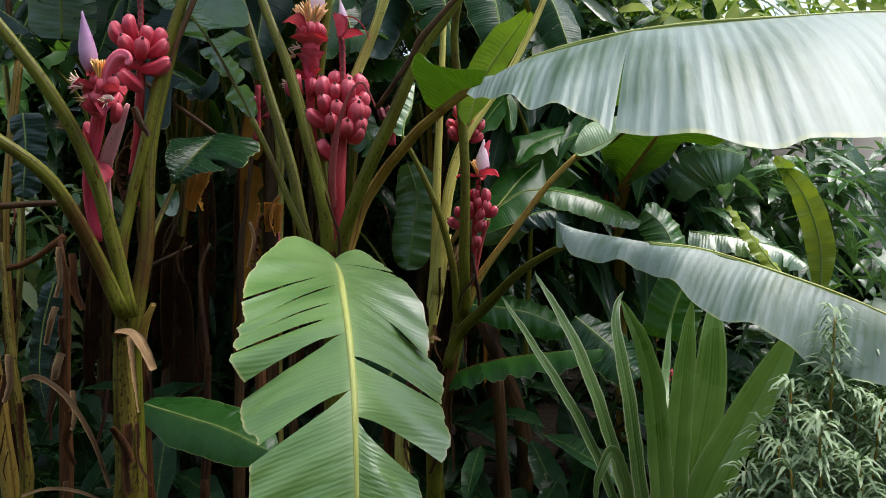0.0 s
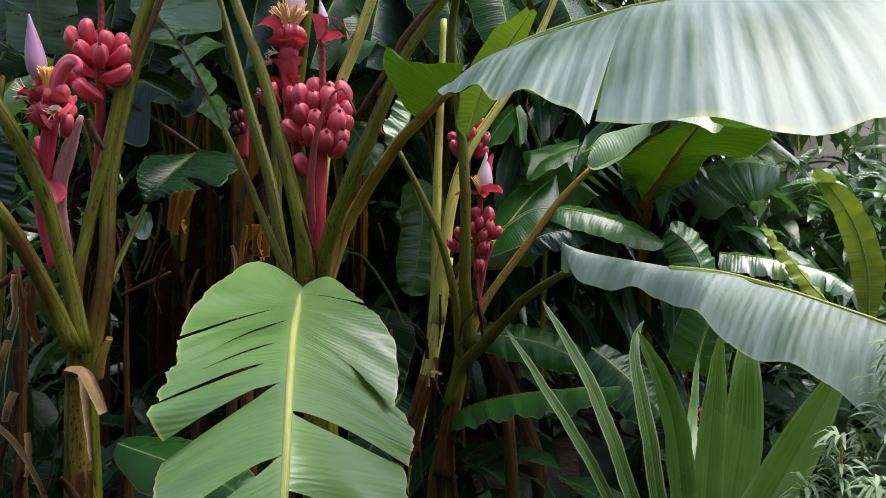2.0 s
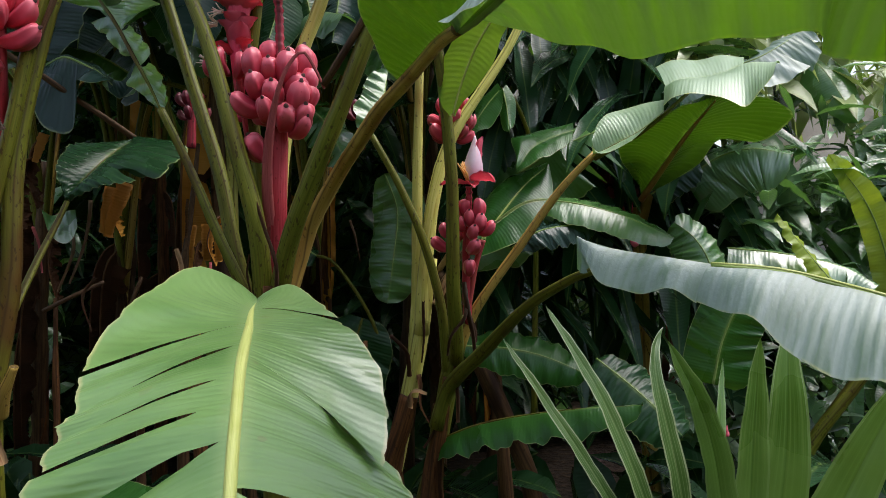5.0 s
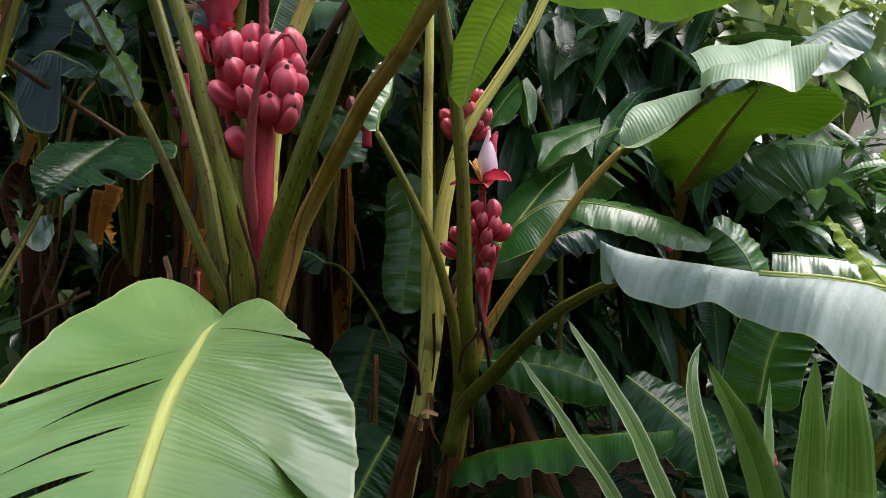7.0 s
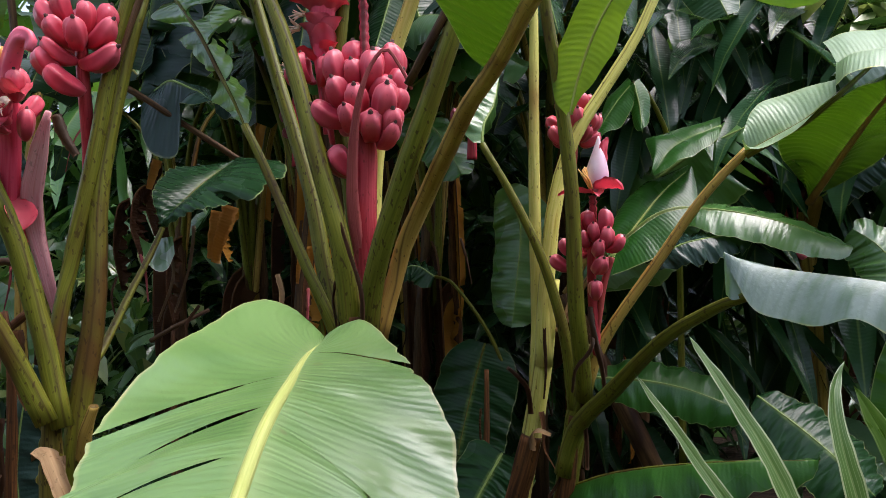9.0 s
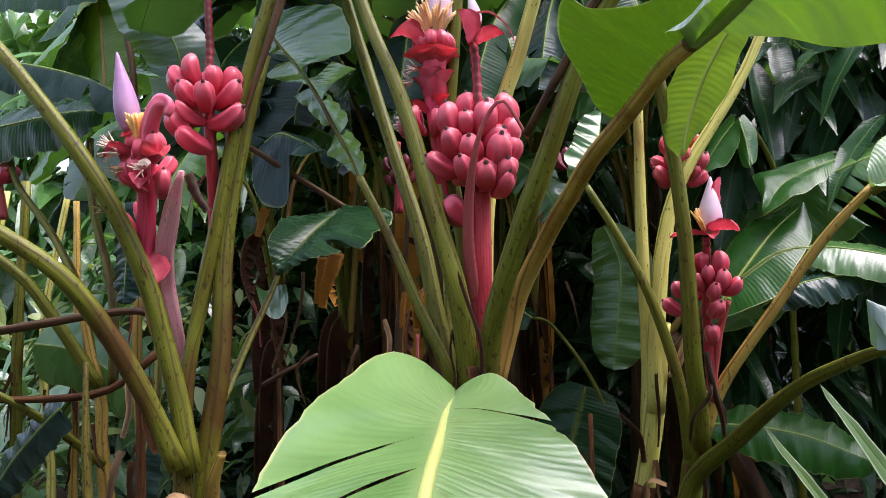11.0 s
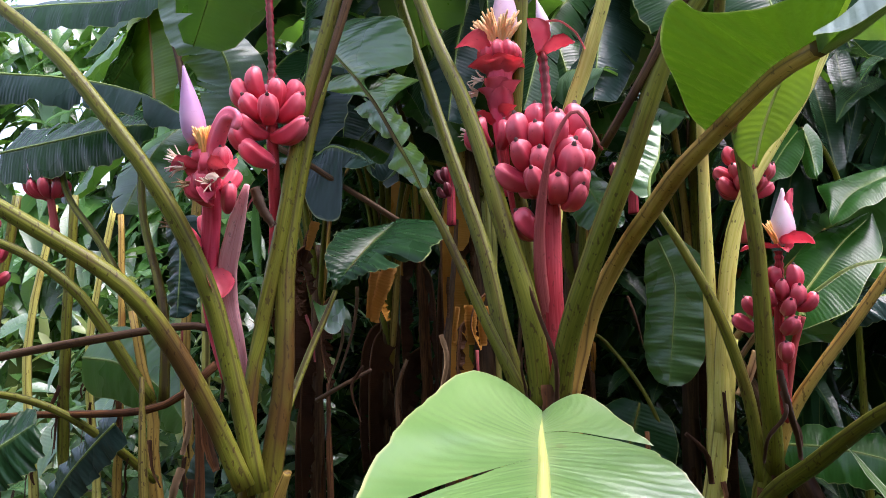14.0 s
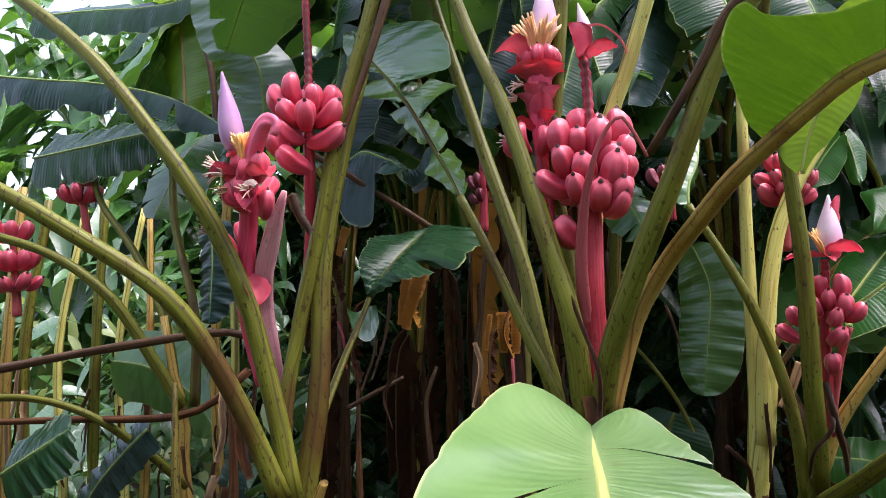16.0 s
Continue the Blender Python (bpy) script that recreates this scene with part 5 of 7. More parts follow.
back_margin = [(0.650, 2.500, 1.971), (0.697, 2.520, 1.997), (0.767, 2.520, 1.991), (0.830, 2.500, 1.997), (0.891, 2.480, 1.990)]
draped("leaf", plant_b, [(fold_foot, foot_margin, 0.012), (fold_foot, foot_lobe, 0.0), (fold_line, front_margin, 0.016), (fold_line[:5], back_margin, 0.006)],
       LEAF_FOLD, fold_foot + [fold_line[2], fold_line[4]], 0.008, STEM_OLIVE, None, "broad folded leaf, silver-green above", nu=30, nv=8, ripple=0.003)
low_foot = [(0.287, 1.824, 1.469), (0.350, 1.810, 1.447), (0.442, 1.780, 1.428), (0.505, 1.755, 1.415)]
low_line = [(0.505, 1.755, 1.415), (0.623, 1.700, 1.399), (0.678, 1.670, 1.379), (0.806, 1.540, 1.320), (0.900, 1.460, 1.268), (1.048, 1.380, 1.184), (1.151, 1.360, 1.102)]
foot_margin = [(0.288, 1.815, 1.453), (0.316, 1.780, 1.394), (0.374, 1.770, 1.364), (0.425, 1.740, 1.371), (0.469, 1.730, 1.354)]
front_margin = [(0.468, 1.731, 1.355), (0.496, 1.700, 1.339), (0.523, 1.660, 1.331), (0.555, 1.620, 1.287), (0.594, 1.570, 1.253), (0.653, 1.520, 1.240), (0.705, 1.480, 1.203), (0.754, 1.440, 1.163), (0.857, 1.390, 1.128), (1.048, 1.380, 1.032), (1.142, 1.350, 1.099)]
back_margin = [(0.547, 1.900, 1.391), (0.751, 1.850, 1.346), (1.017, 1.650, 1.213), (1.184, 1.400, 1.080)]
foot_lobe = [(0.286, 1.820, 1.413), (0.297, 1.800, 1.400), (0.362, 1.800, 1.416)]
draped("leaf", plant_b, [(low_foot, foot_margin, 0.01), (low_line, front_margin, 0.012), (low_line, back_margin, 0.01), (low_foot[:2], foot_lobe, 0.0)],
       LEAF_SILVER, low_line, 0.007, RIB_GREEN, RIB_PALE, "long waxy leaf drooping across, sky sheen in its silver-green", nu=60, nv=10, ripple=0.004, seed=3)
leaf(plant_b, [(-0.131, 2.360, 1.768), (-0.127, 2.380, 1.820), (-0.106, 2.420, 1.877), (-0.096, 2.480, 1.972)], 0.06, LEAF_MID, face=(0.6, -0.6, 0.4), droop=(10, 50), curl=(20, 20), base=0.2, tip=0.5, seed=27, rib=0.004, label="small folded leaf on a thin stalk")
# small bunch and bud
set_bunch(plant_b, [(0.104, 2.350, 1.28), (0.101, 2.330, 1.345), (0.101, 2.310, 1.425), (0.102, 2.300, 1.481), (0.108, 2.300, 1.537)], 0.0115, (0.110, 2.300, 1.503), (-0.12, -0.99), [
    (-30, 62, -0.3, 0.85, 0.3), (-8, 66, -0.1, 0.95, 0.1), (22, 58, 0.2, 0.9, 0.2), (-18, 26, -0.15, 0.7, 0.7), (4, 38, 0.05, 0.75, 0.65), (28, 27, 0.3, 0.7, 0.6), (10, 6, 0.3, 0.5, 0.8), (44, 14, 0.8, 0.55, 0.3), (-76, -22, -0.75, 0.6, 0.2), (-56, 10, -0.5, 0.75, 0.2), (12, -30, 0.4, 0.5, 0.6), (0, -82, 0.05, 0.9, 0.5),
    (-12, 20, -0.2, 0.7, -0.6), (16, 20, 0.2, 0.7, -0.6), (-30, 5, -0.4, 0.5, -0.6)], FRUIT, FRUIT_STALK, "small bunch of bright pink bananas", 0.74, spread=0.95)
stalk("flower_stalk", plant_b, [(0.103, 2.340, 1.311), (0.115, 2.325, 1.373), (0.127, 2.310, 1.435), (0.145, 2.300, 1.490)], 0.007, 0.007, PINK_STALK, groove=0)
strip("withered_style", plant_b, [(0.145, 2.300, 1.490), (0.160, 2.400, 1.52), (0.200, 2.400, 1.551), (0.251, 2.400, 1.585), (0.299, 2.400, 1.597), (0.349, 2.420, 1.596)], 0.012, (0, -0.6, 0.8), LEAF_PALE, 0.4, 0.6, "pale yellow dried stalk end arching out")
strip("sheath_edge", plant_b, [(0.094, 2.300, 1.386), (0.097, 2.280, 1.349), (0.104, 2.280, 1.300), (0.113, 2.290, 1.256), (0.116, 2.300, 1.212)], 0.014, (0, -1, 0), STEM_DARK, 0.5, 0.4, "dark brown withered sheath edge", 3)
strip("sheath_edge", plant_b, [(0.094, 2.300, 1.345), (0.096, 2.270, 1.312), (0.087, 2.270, 1.291), (0.059, 2.270, 1.258), (0.048, 2.290, 1.207)], 0.009, (0, -1, 0), STEM_DARK, 0.3, 0.4, seed=4)
ringed("rachis", plant_b, [(0.109, 2.290, 1.53), (0.110, 2.290, 1.565), (0.111, 2.285, 1.594), (0.112, 2.280, 1.622)], 0.009, 7, "maroon ringed flower axis")
bract("bract", plant_b, (0.117, 2.270, 1.632), (0.95, -0.3, 0.05), 0.064, 0.05, PINK_BRACT, 0.9, 0.2)
bract("bract", plant_b, (0.112, 2.270, 1.626), (-0.97, -0.2, 0.1), 0.078, 0.03, PINK_BRACT, 0.7, 0.2)
bract("bract", plant_b, (0.117, 2.260, 1.626), (0.2, -0.9, -0.2), 0.035, 0.03, RED_BRACT, 0.7, 0.3)
bud("bud", plant_b, (0.121, 2.280, 1.632), (0.130, 2.280, 1.748), 0.024, BLUSH, "pink-white pointed flower bud")
bract("bract", plant_b, (0.138, 2.288, 1.638), (0.14, 0, 1), 0.108, 0.04, PINK_BRACT, 1.0, -0.05)
flower_tuft("flower_head", plant_b, (0.110, 2.270, 1.636), (-0.3, -0.2, 1), 12, 0.045, 0.014, ORANGE, 0.0025, 11, "orange tubular flowers")

# crowns of the three front plants: broad leaves that arch above the view, added for shade
for plant, p, d, L, sd in (
    (plant_a, (-0.681, 2.200, 2.390), (-0.5, 0.85), 1.0, 301), (plant_a, (-0.543, 1.960, 2.233), (-0.8, 0.3), 0.9, 302),
    (plant_l, (-1.528, 1.630, 2.344), (-0.9, -0.2), 0.9, 305), (plant_l, (-0.624, 1.900, 2.280), (-0.2, 0.95), 1.0, 306)):
    p, o = Vector(p), Vector((*d, 0))
    leaf(plant, [p, p + o * 0.08 * L + Vector((0, 0, 0.2)), p + o * 0.35 * L + Vector((0, 0, 0.42)), p + o * 0.7 * L + Vector((0, 0, 0.36)), p + o * L + Vector((0, 0, 0.05))], 0.21, LEAF_MID, face=(0, -0.1, 1), droop=(8, 12), curl=(25, 25), torn=(2, 3), seed=sd, rib=0.007, base=0.12, nu=36, nv=6)


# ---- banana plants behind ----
def back_plant(base, height, seed, mats=(LEAF_DARK, LEAF_DARK, LEAF_DARK, LEAF_MID, LEAF_MID, LEAF_BLUE), leaf_len=1.0, half=0.14, lean=(0, 0), label="banana plant behind, leaves coloured dark for the shade", r=0.042, n_leaves=6, low=3, dead=3, clear=1.95):
    rnd = random.Random(seed)
    b = Vector((base[0], base[1], ground_height(base[0], base[1]) - 0.05))
    ob = thing("banana_plant", b, label, "banana plant", "banana plants behind")
    top = b + Vector((lean[0], lean[1], height))
    stalk("pseudostem", ob, [b, b.lerp(top, 0.5) + Vector((rnd.uniform(-0.04, 0.04), 0, 0)), top], r, r * 0.55, rnd.choice((STEM_DARK, SHEATH, STEM_DARK)), groove=0, n=20, wobble=0.35)
    for k in range(n_leaves + low):
        under = k >= n_leaves
        a = rnd.uniform(0, 6.28) if k % 2 else rnd.uniform(3.4, 6.0)
        d = Vector((math.cos(a), math.sin(a), 0))
        s = top - Vector((0, 0, rnd.uniform(0, 0.3))) if not under else b.lerp(top, rnd.uniform(0.15, 0.6))
        el = rnd.uniform(0.5, 1.3) if not under else rnd.uniform(0.2, 0.8)
        reach = 1.0 if not under else 0.75
        p1 = s + d * 0.12 + Vector((0, 0, 0.32 * el + 0.1))
        p2 = p1 + d * 0.2 * reach + Vector((0, 0, 0.22 * el))
        L = leaf_len * rnd.uniform(0.8, 1.2) * reach
        if d.y < 0:
            L = min(L, max(0.3, (p2.y - 2.62) / (-d.y * 0.82)))
        p3, p4, p5 = p2 + d * L * 0.33 + Vector((0, 0, 0.1 * el)), p2 + d * L * 0.64 + Vector((0, 0, -0.12)), p2 + d * L * 0.82 + Vector((0, 0, -0.42))
        rise = Vector((0, 0, max(0.0, clear - p5.z)))
        p1, p2, p3, p4, p5 = p1 + rise * 0.4, p2 + rise * 0.85, p3 + rise, p4 + rise, p5 + rise
        stalk("petiole", ob, [s - Vector((0, 0, 0.2)), s + d * 0.03, p1, p2], 0.017, 0.009, rnd.choice((STEM_OLIVE, STEM_BROWN)), n=14, seg=8)
        leaf(ob, [p2, p3, p4, p5], half * rnd.uniform(0.8, 1.15), rnd.choice(mats), face=(rnd.uniform(-0.3, 0.3), rnd.uniform(-0.3, 0.1), 1), droop=(rnd.uniform(0, 35), rnd.uniform(0, 35)), curl=(25, 25),
             torn=(rnd.randint(1, 6), rnd.randint(1, 6)), seed=rnd.randint(0, 999), nu=30, nv=5, rib=0.006, flop=22)
    ragged(ob, [b, b.lerp(top, 0.5), top], r * 0.8, 6, seed * 7, (SHEATH, LEAF_DEAD))
    for k in range(dead):
        s = b.lerp(top, rnd.uniform(0.55, 0.95))
        a = rnd.uniform(3.3, 6.1)
        d = Vector((math.cos(a), math.sin(a), 0))
        q = s + d * 0.1
        blade("dead_leaf", ob, [s, q + Vector((0, 0, -0.1)), q + d * 0.03 + Vector((0, 0, -0.4)), q + d * 0.02 + Vector((0, 0, -rnd.uniform(0.6, 0.9)))], rnd.uniform(0.05, 0.1), (d.x, d.y, 0.2), rnd.choice((LEAF_DEAD, LEAF_DEAD, LEAF_AMBER)),
              droop=(rnd.uniform(50, 80), rnd.uniform(50, 80)), curl=(50, 50), torn=(2, 2), nu=24, nv=4, rib=0.005, rib_mat=SHEATH, seed=rnd.randint(0, 999), ripple=0.015, flop=40, label="brown withered leaf hanging along the stem")
    return ob


# dark leaf and stem colours stand in for the shade behind the front plants
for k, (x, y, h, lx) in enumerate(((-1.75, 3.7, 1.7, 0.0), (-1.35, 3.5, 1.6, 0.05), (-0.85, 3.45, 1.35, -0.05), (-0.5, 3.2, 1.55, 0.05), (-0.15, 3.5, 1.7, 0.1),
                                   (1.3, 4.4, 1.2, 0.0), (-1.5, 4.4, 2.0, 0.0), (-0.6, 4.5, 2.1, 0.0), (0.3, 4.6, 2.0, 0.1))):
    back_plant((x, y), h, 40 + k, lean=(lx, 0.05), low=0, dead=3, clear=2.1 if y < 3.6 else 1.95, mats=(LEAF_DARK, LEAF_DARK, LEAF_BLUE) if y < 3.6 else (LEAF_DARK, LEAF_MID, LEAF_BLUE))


# taller ones whose crowns roof the back of the bed
for k, (x, y, h) in enumerate(((-1.5, 4.0, 2.5), (-0.7, 3.9, 2.4), (0.0, 4.0, 2.5), (-0.75, 3.0, 2.15), (-1.0, 5.0, 2.7), (0.2, 5.2, 2.7))):
    back_plant((x, y), h, 140 + k, leaf_len=1.4, half=0.2, n_leaves=6, low=1, dead=2, clear=2.05, label="tall banana plant whose crown shades the bed")

# ---- thickets: banks of leaves that close the garden all round ----
def thicket(name, boxes, count, size, mat, seed, label, category="shrubbery", slim=(0.14, 0.2), hang=0.0):
    """Many pointed leaves, joined, within boxes of (centre, half size)."""
    rnd = random.Random(seed)
    verts, faces, uvs = [], [], []
    for c, hs in boxes:
        for _ in range(count):
            p = Vector((c[i] + hs[i] * rnd.uniform(-1, 1) for i in range(3)))
            d = Vector((rnd.uniform(-1, 1), rnd.uniform(-1, 0.4), rnd.uniform(-0.9, 0.6) - hang)).normalized()
            s = d.cross(Vector((rnd.uniform(-0.5, 0.5), rnd.uniform(-0.7, 0.3), 1))).normalized()
            n = s.cross(d)
            l = size * rnd.uniform(0.6, 1.4)
            w = l * rnd.uniform(*slim) * 0.5
            b = len(verts)
            for t, wd, dr in ((0.25, 0.8, 0.02), (0.55, 1.0, 0.09), (0.8, 0.6, 0.2)):
                c0 = p + d * l * t - Vector((0, 0, l * dr))
                verts += [c0 - s * w * wd + n * w * 0.25, c0, c0 + s * w * wd + n * w * 0.25]
            verts += [p, p + d * l * 0.97 - Vector((0, 0, l * 0.34))]
            new_faces = [(b + 9, b + 1, b), (b + 9, b + 2, b + 1), (b + 6, b + 7, b + 10), (b + 7, b + 8, b + 10)]
            for i in (0, 3):
                new_faces += [(b + i, b + i + 1, b + i + 4, b + i + 3), (b + i + 1, b + i + 2, b + i + 5, b + i + 4)]
            faces += new_faces
            for f in new_faces:
                for q in f:
                    k = q - b
                    uvs.append((l * (0.0 if k == 9 else 1.0 if k == 10 else (0.25, 0.55, 0.8)[k // 3]), 0.02 if k > 8 or k % 3 == 1 else 0.8))
    me = bpy.data.meshes.new(name)
    me.from_pydata(verts, [], faces)
    lay = me.uv_layers.new(name="UVMap")
    lay.data.foreach_set("uv", [c for q in uvs for c in q])
    me.polygons.foreach_set("use_smooth", [True] * len(me.polygons))
    me.materials.append(mat)
    return tagged(new(name, me), label, category, kind="stuff")


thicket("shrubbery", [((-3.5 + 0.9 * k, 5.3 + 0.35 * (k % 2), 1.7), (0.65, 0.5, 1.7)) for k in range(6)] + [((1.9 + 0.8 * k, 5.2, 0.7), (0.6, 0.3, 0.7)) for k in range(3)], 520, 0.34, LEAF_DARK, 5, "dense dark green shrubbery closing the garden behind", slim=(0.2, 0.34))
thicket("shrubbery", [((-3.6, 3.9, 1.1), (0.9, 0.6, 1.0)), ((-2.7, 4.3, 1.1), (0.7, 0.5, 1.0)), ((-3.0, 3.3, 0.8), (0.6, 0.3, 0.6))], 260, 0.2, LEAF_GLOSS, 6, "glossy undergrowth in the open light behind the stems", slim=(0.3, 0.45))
# Pale leaf colour stands in for the bright light behind the stems.
thicket("shrubbery", [((-3.7, 3.7, 1.0), (0.9, 0.6, 0.9)), ((-2.7, 4.1, 1.0), (0.7, 0.5, 0.8))], 150, 0.16, LEAF_PALE, 66, "undergrowth behind the stems, coloured pale as if brightly lit", slim=(0.3, 0.45))
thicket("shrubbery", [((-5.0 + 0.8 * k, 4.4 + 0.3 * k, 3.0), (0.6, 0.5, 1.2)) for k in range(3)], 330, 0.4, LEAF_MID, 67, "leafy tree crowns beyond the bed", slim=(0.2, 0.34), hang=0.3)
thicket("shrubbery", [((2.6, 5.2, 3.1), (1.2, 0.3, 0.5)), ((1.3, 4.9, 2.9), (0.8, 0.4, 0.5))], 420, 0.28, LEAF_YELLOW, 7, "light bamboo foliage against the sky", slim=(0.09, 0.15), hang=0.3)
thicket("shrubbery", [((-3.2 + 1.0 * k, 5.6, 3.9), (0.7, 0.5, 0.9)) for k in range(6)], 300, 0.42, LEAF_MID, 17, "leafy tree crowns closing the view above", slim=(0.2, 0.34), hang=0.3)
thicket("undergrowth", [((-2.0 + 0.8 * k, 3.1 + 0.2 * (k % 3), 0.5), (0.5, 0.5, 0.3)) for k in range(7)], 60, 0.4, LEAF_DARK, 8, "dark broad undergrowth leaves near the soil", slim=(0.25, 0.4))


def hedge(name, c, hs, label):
    """An added clipped hedge that closes the place beyond the view and blocks light."""
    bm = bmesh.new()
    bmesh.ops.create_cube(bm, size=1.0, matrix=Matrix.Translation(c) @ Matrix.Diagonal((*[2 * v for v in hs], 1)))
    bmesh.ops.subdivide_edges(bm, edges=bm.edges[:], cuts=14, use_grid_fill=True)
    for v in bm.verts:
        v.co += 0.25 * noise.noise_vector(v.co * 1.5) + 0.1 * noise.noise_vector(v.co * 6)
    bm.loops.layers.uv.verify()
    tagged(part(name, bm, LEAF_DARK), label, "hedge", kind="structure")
    thicket("hedge_foliage", [(c, [v + 0.16 for v in hs])], round(260 * max(hs) * hs[2]), 0.26, LEAF_MID, round(10 * c[0]), "dense green leaves covering the hedge", "hedge", slim=(0.3, 0.5))


# Added blocks: backdrops darken gaps in the foliage, hedges hold off low light.
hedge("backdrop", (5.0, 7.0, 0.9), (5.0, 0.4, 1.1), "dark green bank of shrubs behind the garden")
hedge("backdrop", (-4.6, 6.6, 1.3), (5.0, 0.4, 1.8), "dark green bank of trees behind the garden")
hedge("hedge", (-6.5, 1.5, 1.0), (0.5, 5.0, 1.2), "added dark green hedge along the garden that cuts side light")
hedge("hedge", (4.8, 1.0, 1.2), (0.5, 3.6, 1.4), "added dark green hedge along the garden that cuts side light")
hedge("hedge", (0.0, -2.6, 1.45), (6.0, 0.5, 1.8), "added unseen dark green hedge across the path that cuts front light")


# ---- leaves of the neighbouring plants that can be told apart ----
plant_c = thing("banana_plant", (0.35, 2.95, 0.3), "leafy young banana plant in the shade", "banana plant", "banana plants behind")
stalk("pseudostem", plant_c, [(0.33, 3.0, 0.22), (0.32, 2.98, 0.7), (0.022, 2.950, 1.411)], 0.04, 0.025, STEM_DARK, groove=0, wobble=0.2)
stalk("petiole", plant_c, [(0.022, 2.950, 1.411), (0.113, 2.930, 1.543), (0.207, 2.900, 1.645), (0.298, 2.880, 1.729)], 0.013, 0.009, RIB_BROWN)
leaf(plant_c, [(0.299, 2.880, 1.732), (0.409, 2.860, 1.799), (0.545, 2.840, 1.857), (0.694, 2.840, 1.899)], 0.18, LEAF_MID, face=(0.1, -0.6, 0.8), droop=(10, 25), curl=(20, 35), base=0.12, slant=0.45, tears=((), ((0.32, 0.15, 0.05), (0.42, 0.12, 0.05), (0.52, 0.12, 0.05), (0.62, 0.12, 0.05), (0.72, 0.15, 0.06))), seed=31, rib=0.005, flop=8, label="green leaf slit along its veins")
stalk("petiole", plant_c, [(0.039, 2.900, 1.377), (0.142, 2.800, 1.519), (0.219, 2.740, 1.590), (0.320, 2.700, 1.626)], 0.01, 0.006, SHEATH_PALE)
leaf(plant_c, [(0.321, 2.700, 1.629), (0.440, 2.660, 1.611), (0.575, 2.620, 1.567), (0.716, 2.600, 1.496)], 0.085, LEAF_MID, face=(-0.05, -0.55, 0.84), droop=(10, 8), curl=(15, 20), ripple=0.002, base=0.2, tip=0.5, slant=0.3, seed=33, rib=0.004, heart=0.1, label="smooth mid-green leaf")
leaf(plant_c, [(0.058, 3.000, 1.479), (0.165, 3.000, 1.562), (0.306, 3.000, 1.676), (0.450, 3.050, 1.760)], 0.2, LEAF_MID, face=(0.15, -0.7, 0.7), droop=(5, 5), curl=(20, 20), base=0.2, seed=35, rib=0.005, label="dark broad leaf behind the small bunch")
leaf(plant_c, [(0.240, 2.600, 1.477), (0.317, 2.600, 1.523), (0.402, 2.620, 1.541), (0.501, 2.650, 1.545)], 0.07, LEAF_BLUE, face=(-0.2, -0.6, 0.8), droop=(5, 10), curl=(20, 40), base=0.3, tip=0.6, seed=37, rib=0.003, label="small pale leaf, edge on")
leaf(plant_c, [(-0.150, 3.000, 1.759), (-0.110, 3.000, 1.630), (-0.126, 2.990, 1.469), (-0.149, 2.980, 1.311)], 0.1, LEAF_MID, face=(-0.1, -1, 0.2), droop=(5, 12), curl=(10, 20), base=0.2, tip=0.35, slant=0.1, seed=39, rib=0.004, label="hanging green leaf with a drip tip")
leaf(plant_c, [(-0.238, 3.000, 1.263), (-0.282, 2.980, 1.120), (-0.319, 2.950, 0.969), (-0.348, 2.930, 0.836)], 0.14, LEAF_DARK, face=(-0.1, -0.9, 0.4), droop=(5, 5), curl=(15, 15), base=0.12, slant=0.35, heart=0.3, seed=41, rib=0.004, rib_mat=STEM_OLIVE, label="dark green leaf with a pale rib")
stalk("petiole", plant_c, [(-0.160, 3.000, 1.116), (-0.199, 3.000, 1.240), (-0.249, 3.000, 1.340), (-0.336, 3.000, 1.460), (-0.391, 3.000, 1.481)], 0.008, 0.006, STEM_OLIVE)
leaf(plant_c, [(-0.391, 3.000, 1.481), (-0.450, 2.980, 1.519), (-0.509, 2.950, 1.503)], 0.06, LEAF_DARK, face=(0, -0.6, 0.8), seed=43, rib=0.003, label="small dark leaf")
# broad glossy leaves behind the small bunch
rib_p = [(0.149, 2.620, 1.490), (0.219, 2.640, 1.579), (0.296, 2.680, 1.669), (0.375, 2.740, 1.734)]
draped("leaf", plant_c, [(rib_p, [(0.143, 2.620, 1.502), (0.135, 2.660, 1.542), (0.173, 2.700, 1.617), (0.237, 2.740, 1.688), (0.319, 2.780, 1.730), (0.377, 2.760, 1.739)], 0.012),
                         (rib_p, [(0.151, 2.580, 1.449), (0.198, 2.560, 1.473), (0.246, 2.560, 1.490), (0.293, 2.580, 1.520), (0.335, 2.620, 1.579), (0.381, 2.680, 1.648), (0.384, 2.740, 1.728)], 0.012)],
       LEAF_DEEP, rib_p, 0.004, RIB_GREEN, RIB_PALE, "broad blue-green leaf with a pale midrib", nu=30, nv=8)
rib_q = [(0.463, 2.750, 1.848), (0.380, 2.720, 1.816), (0.323, 2.700, 1.782), (0.272, 2.660, 1.713)]
draped("leaf", plant_c, [(rib_q, [(0.465, 2.760, 1.864), (0.400, 2.800, 1.859), (0.321, 2.800, 1.849), (0.268, 2.760, 1.829), (0.274, 2.700, 1.766), (0.270, 2.660, 1.716)], 0.014),
                         (rib_q, [(0.449, 2.700, 1.804), (0.387, 2.660, 1.766), (0.332, 2.640, 1.736), (0.294, 2.640, 1.717), (0.274, 2.650, 1.709)], 0.008)], LEAF_DEEP, rib_q, 0.004, RIB_GREEN, None, "glossy leaf bending over at its tip", nu=30, nv=8)
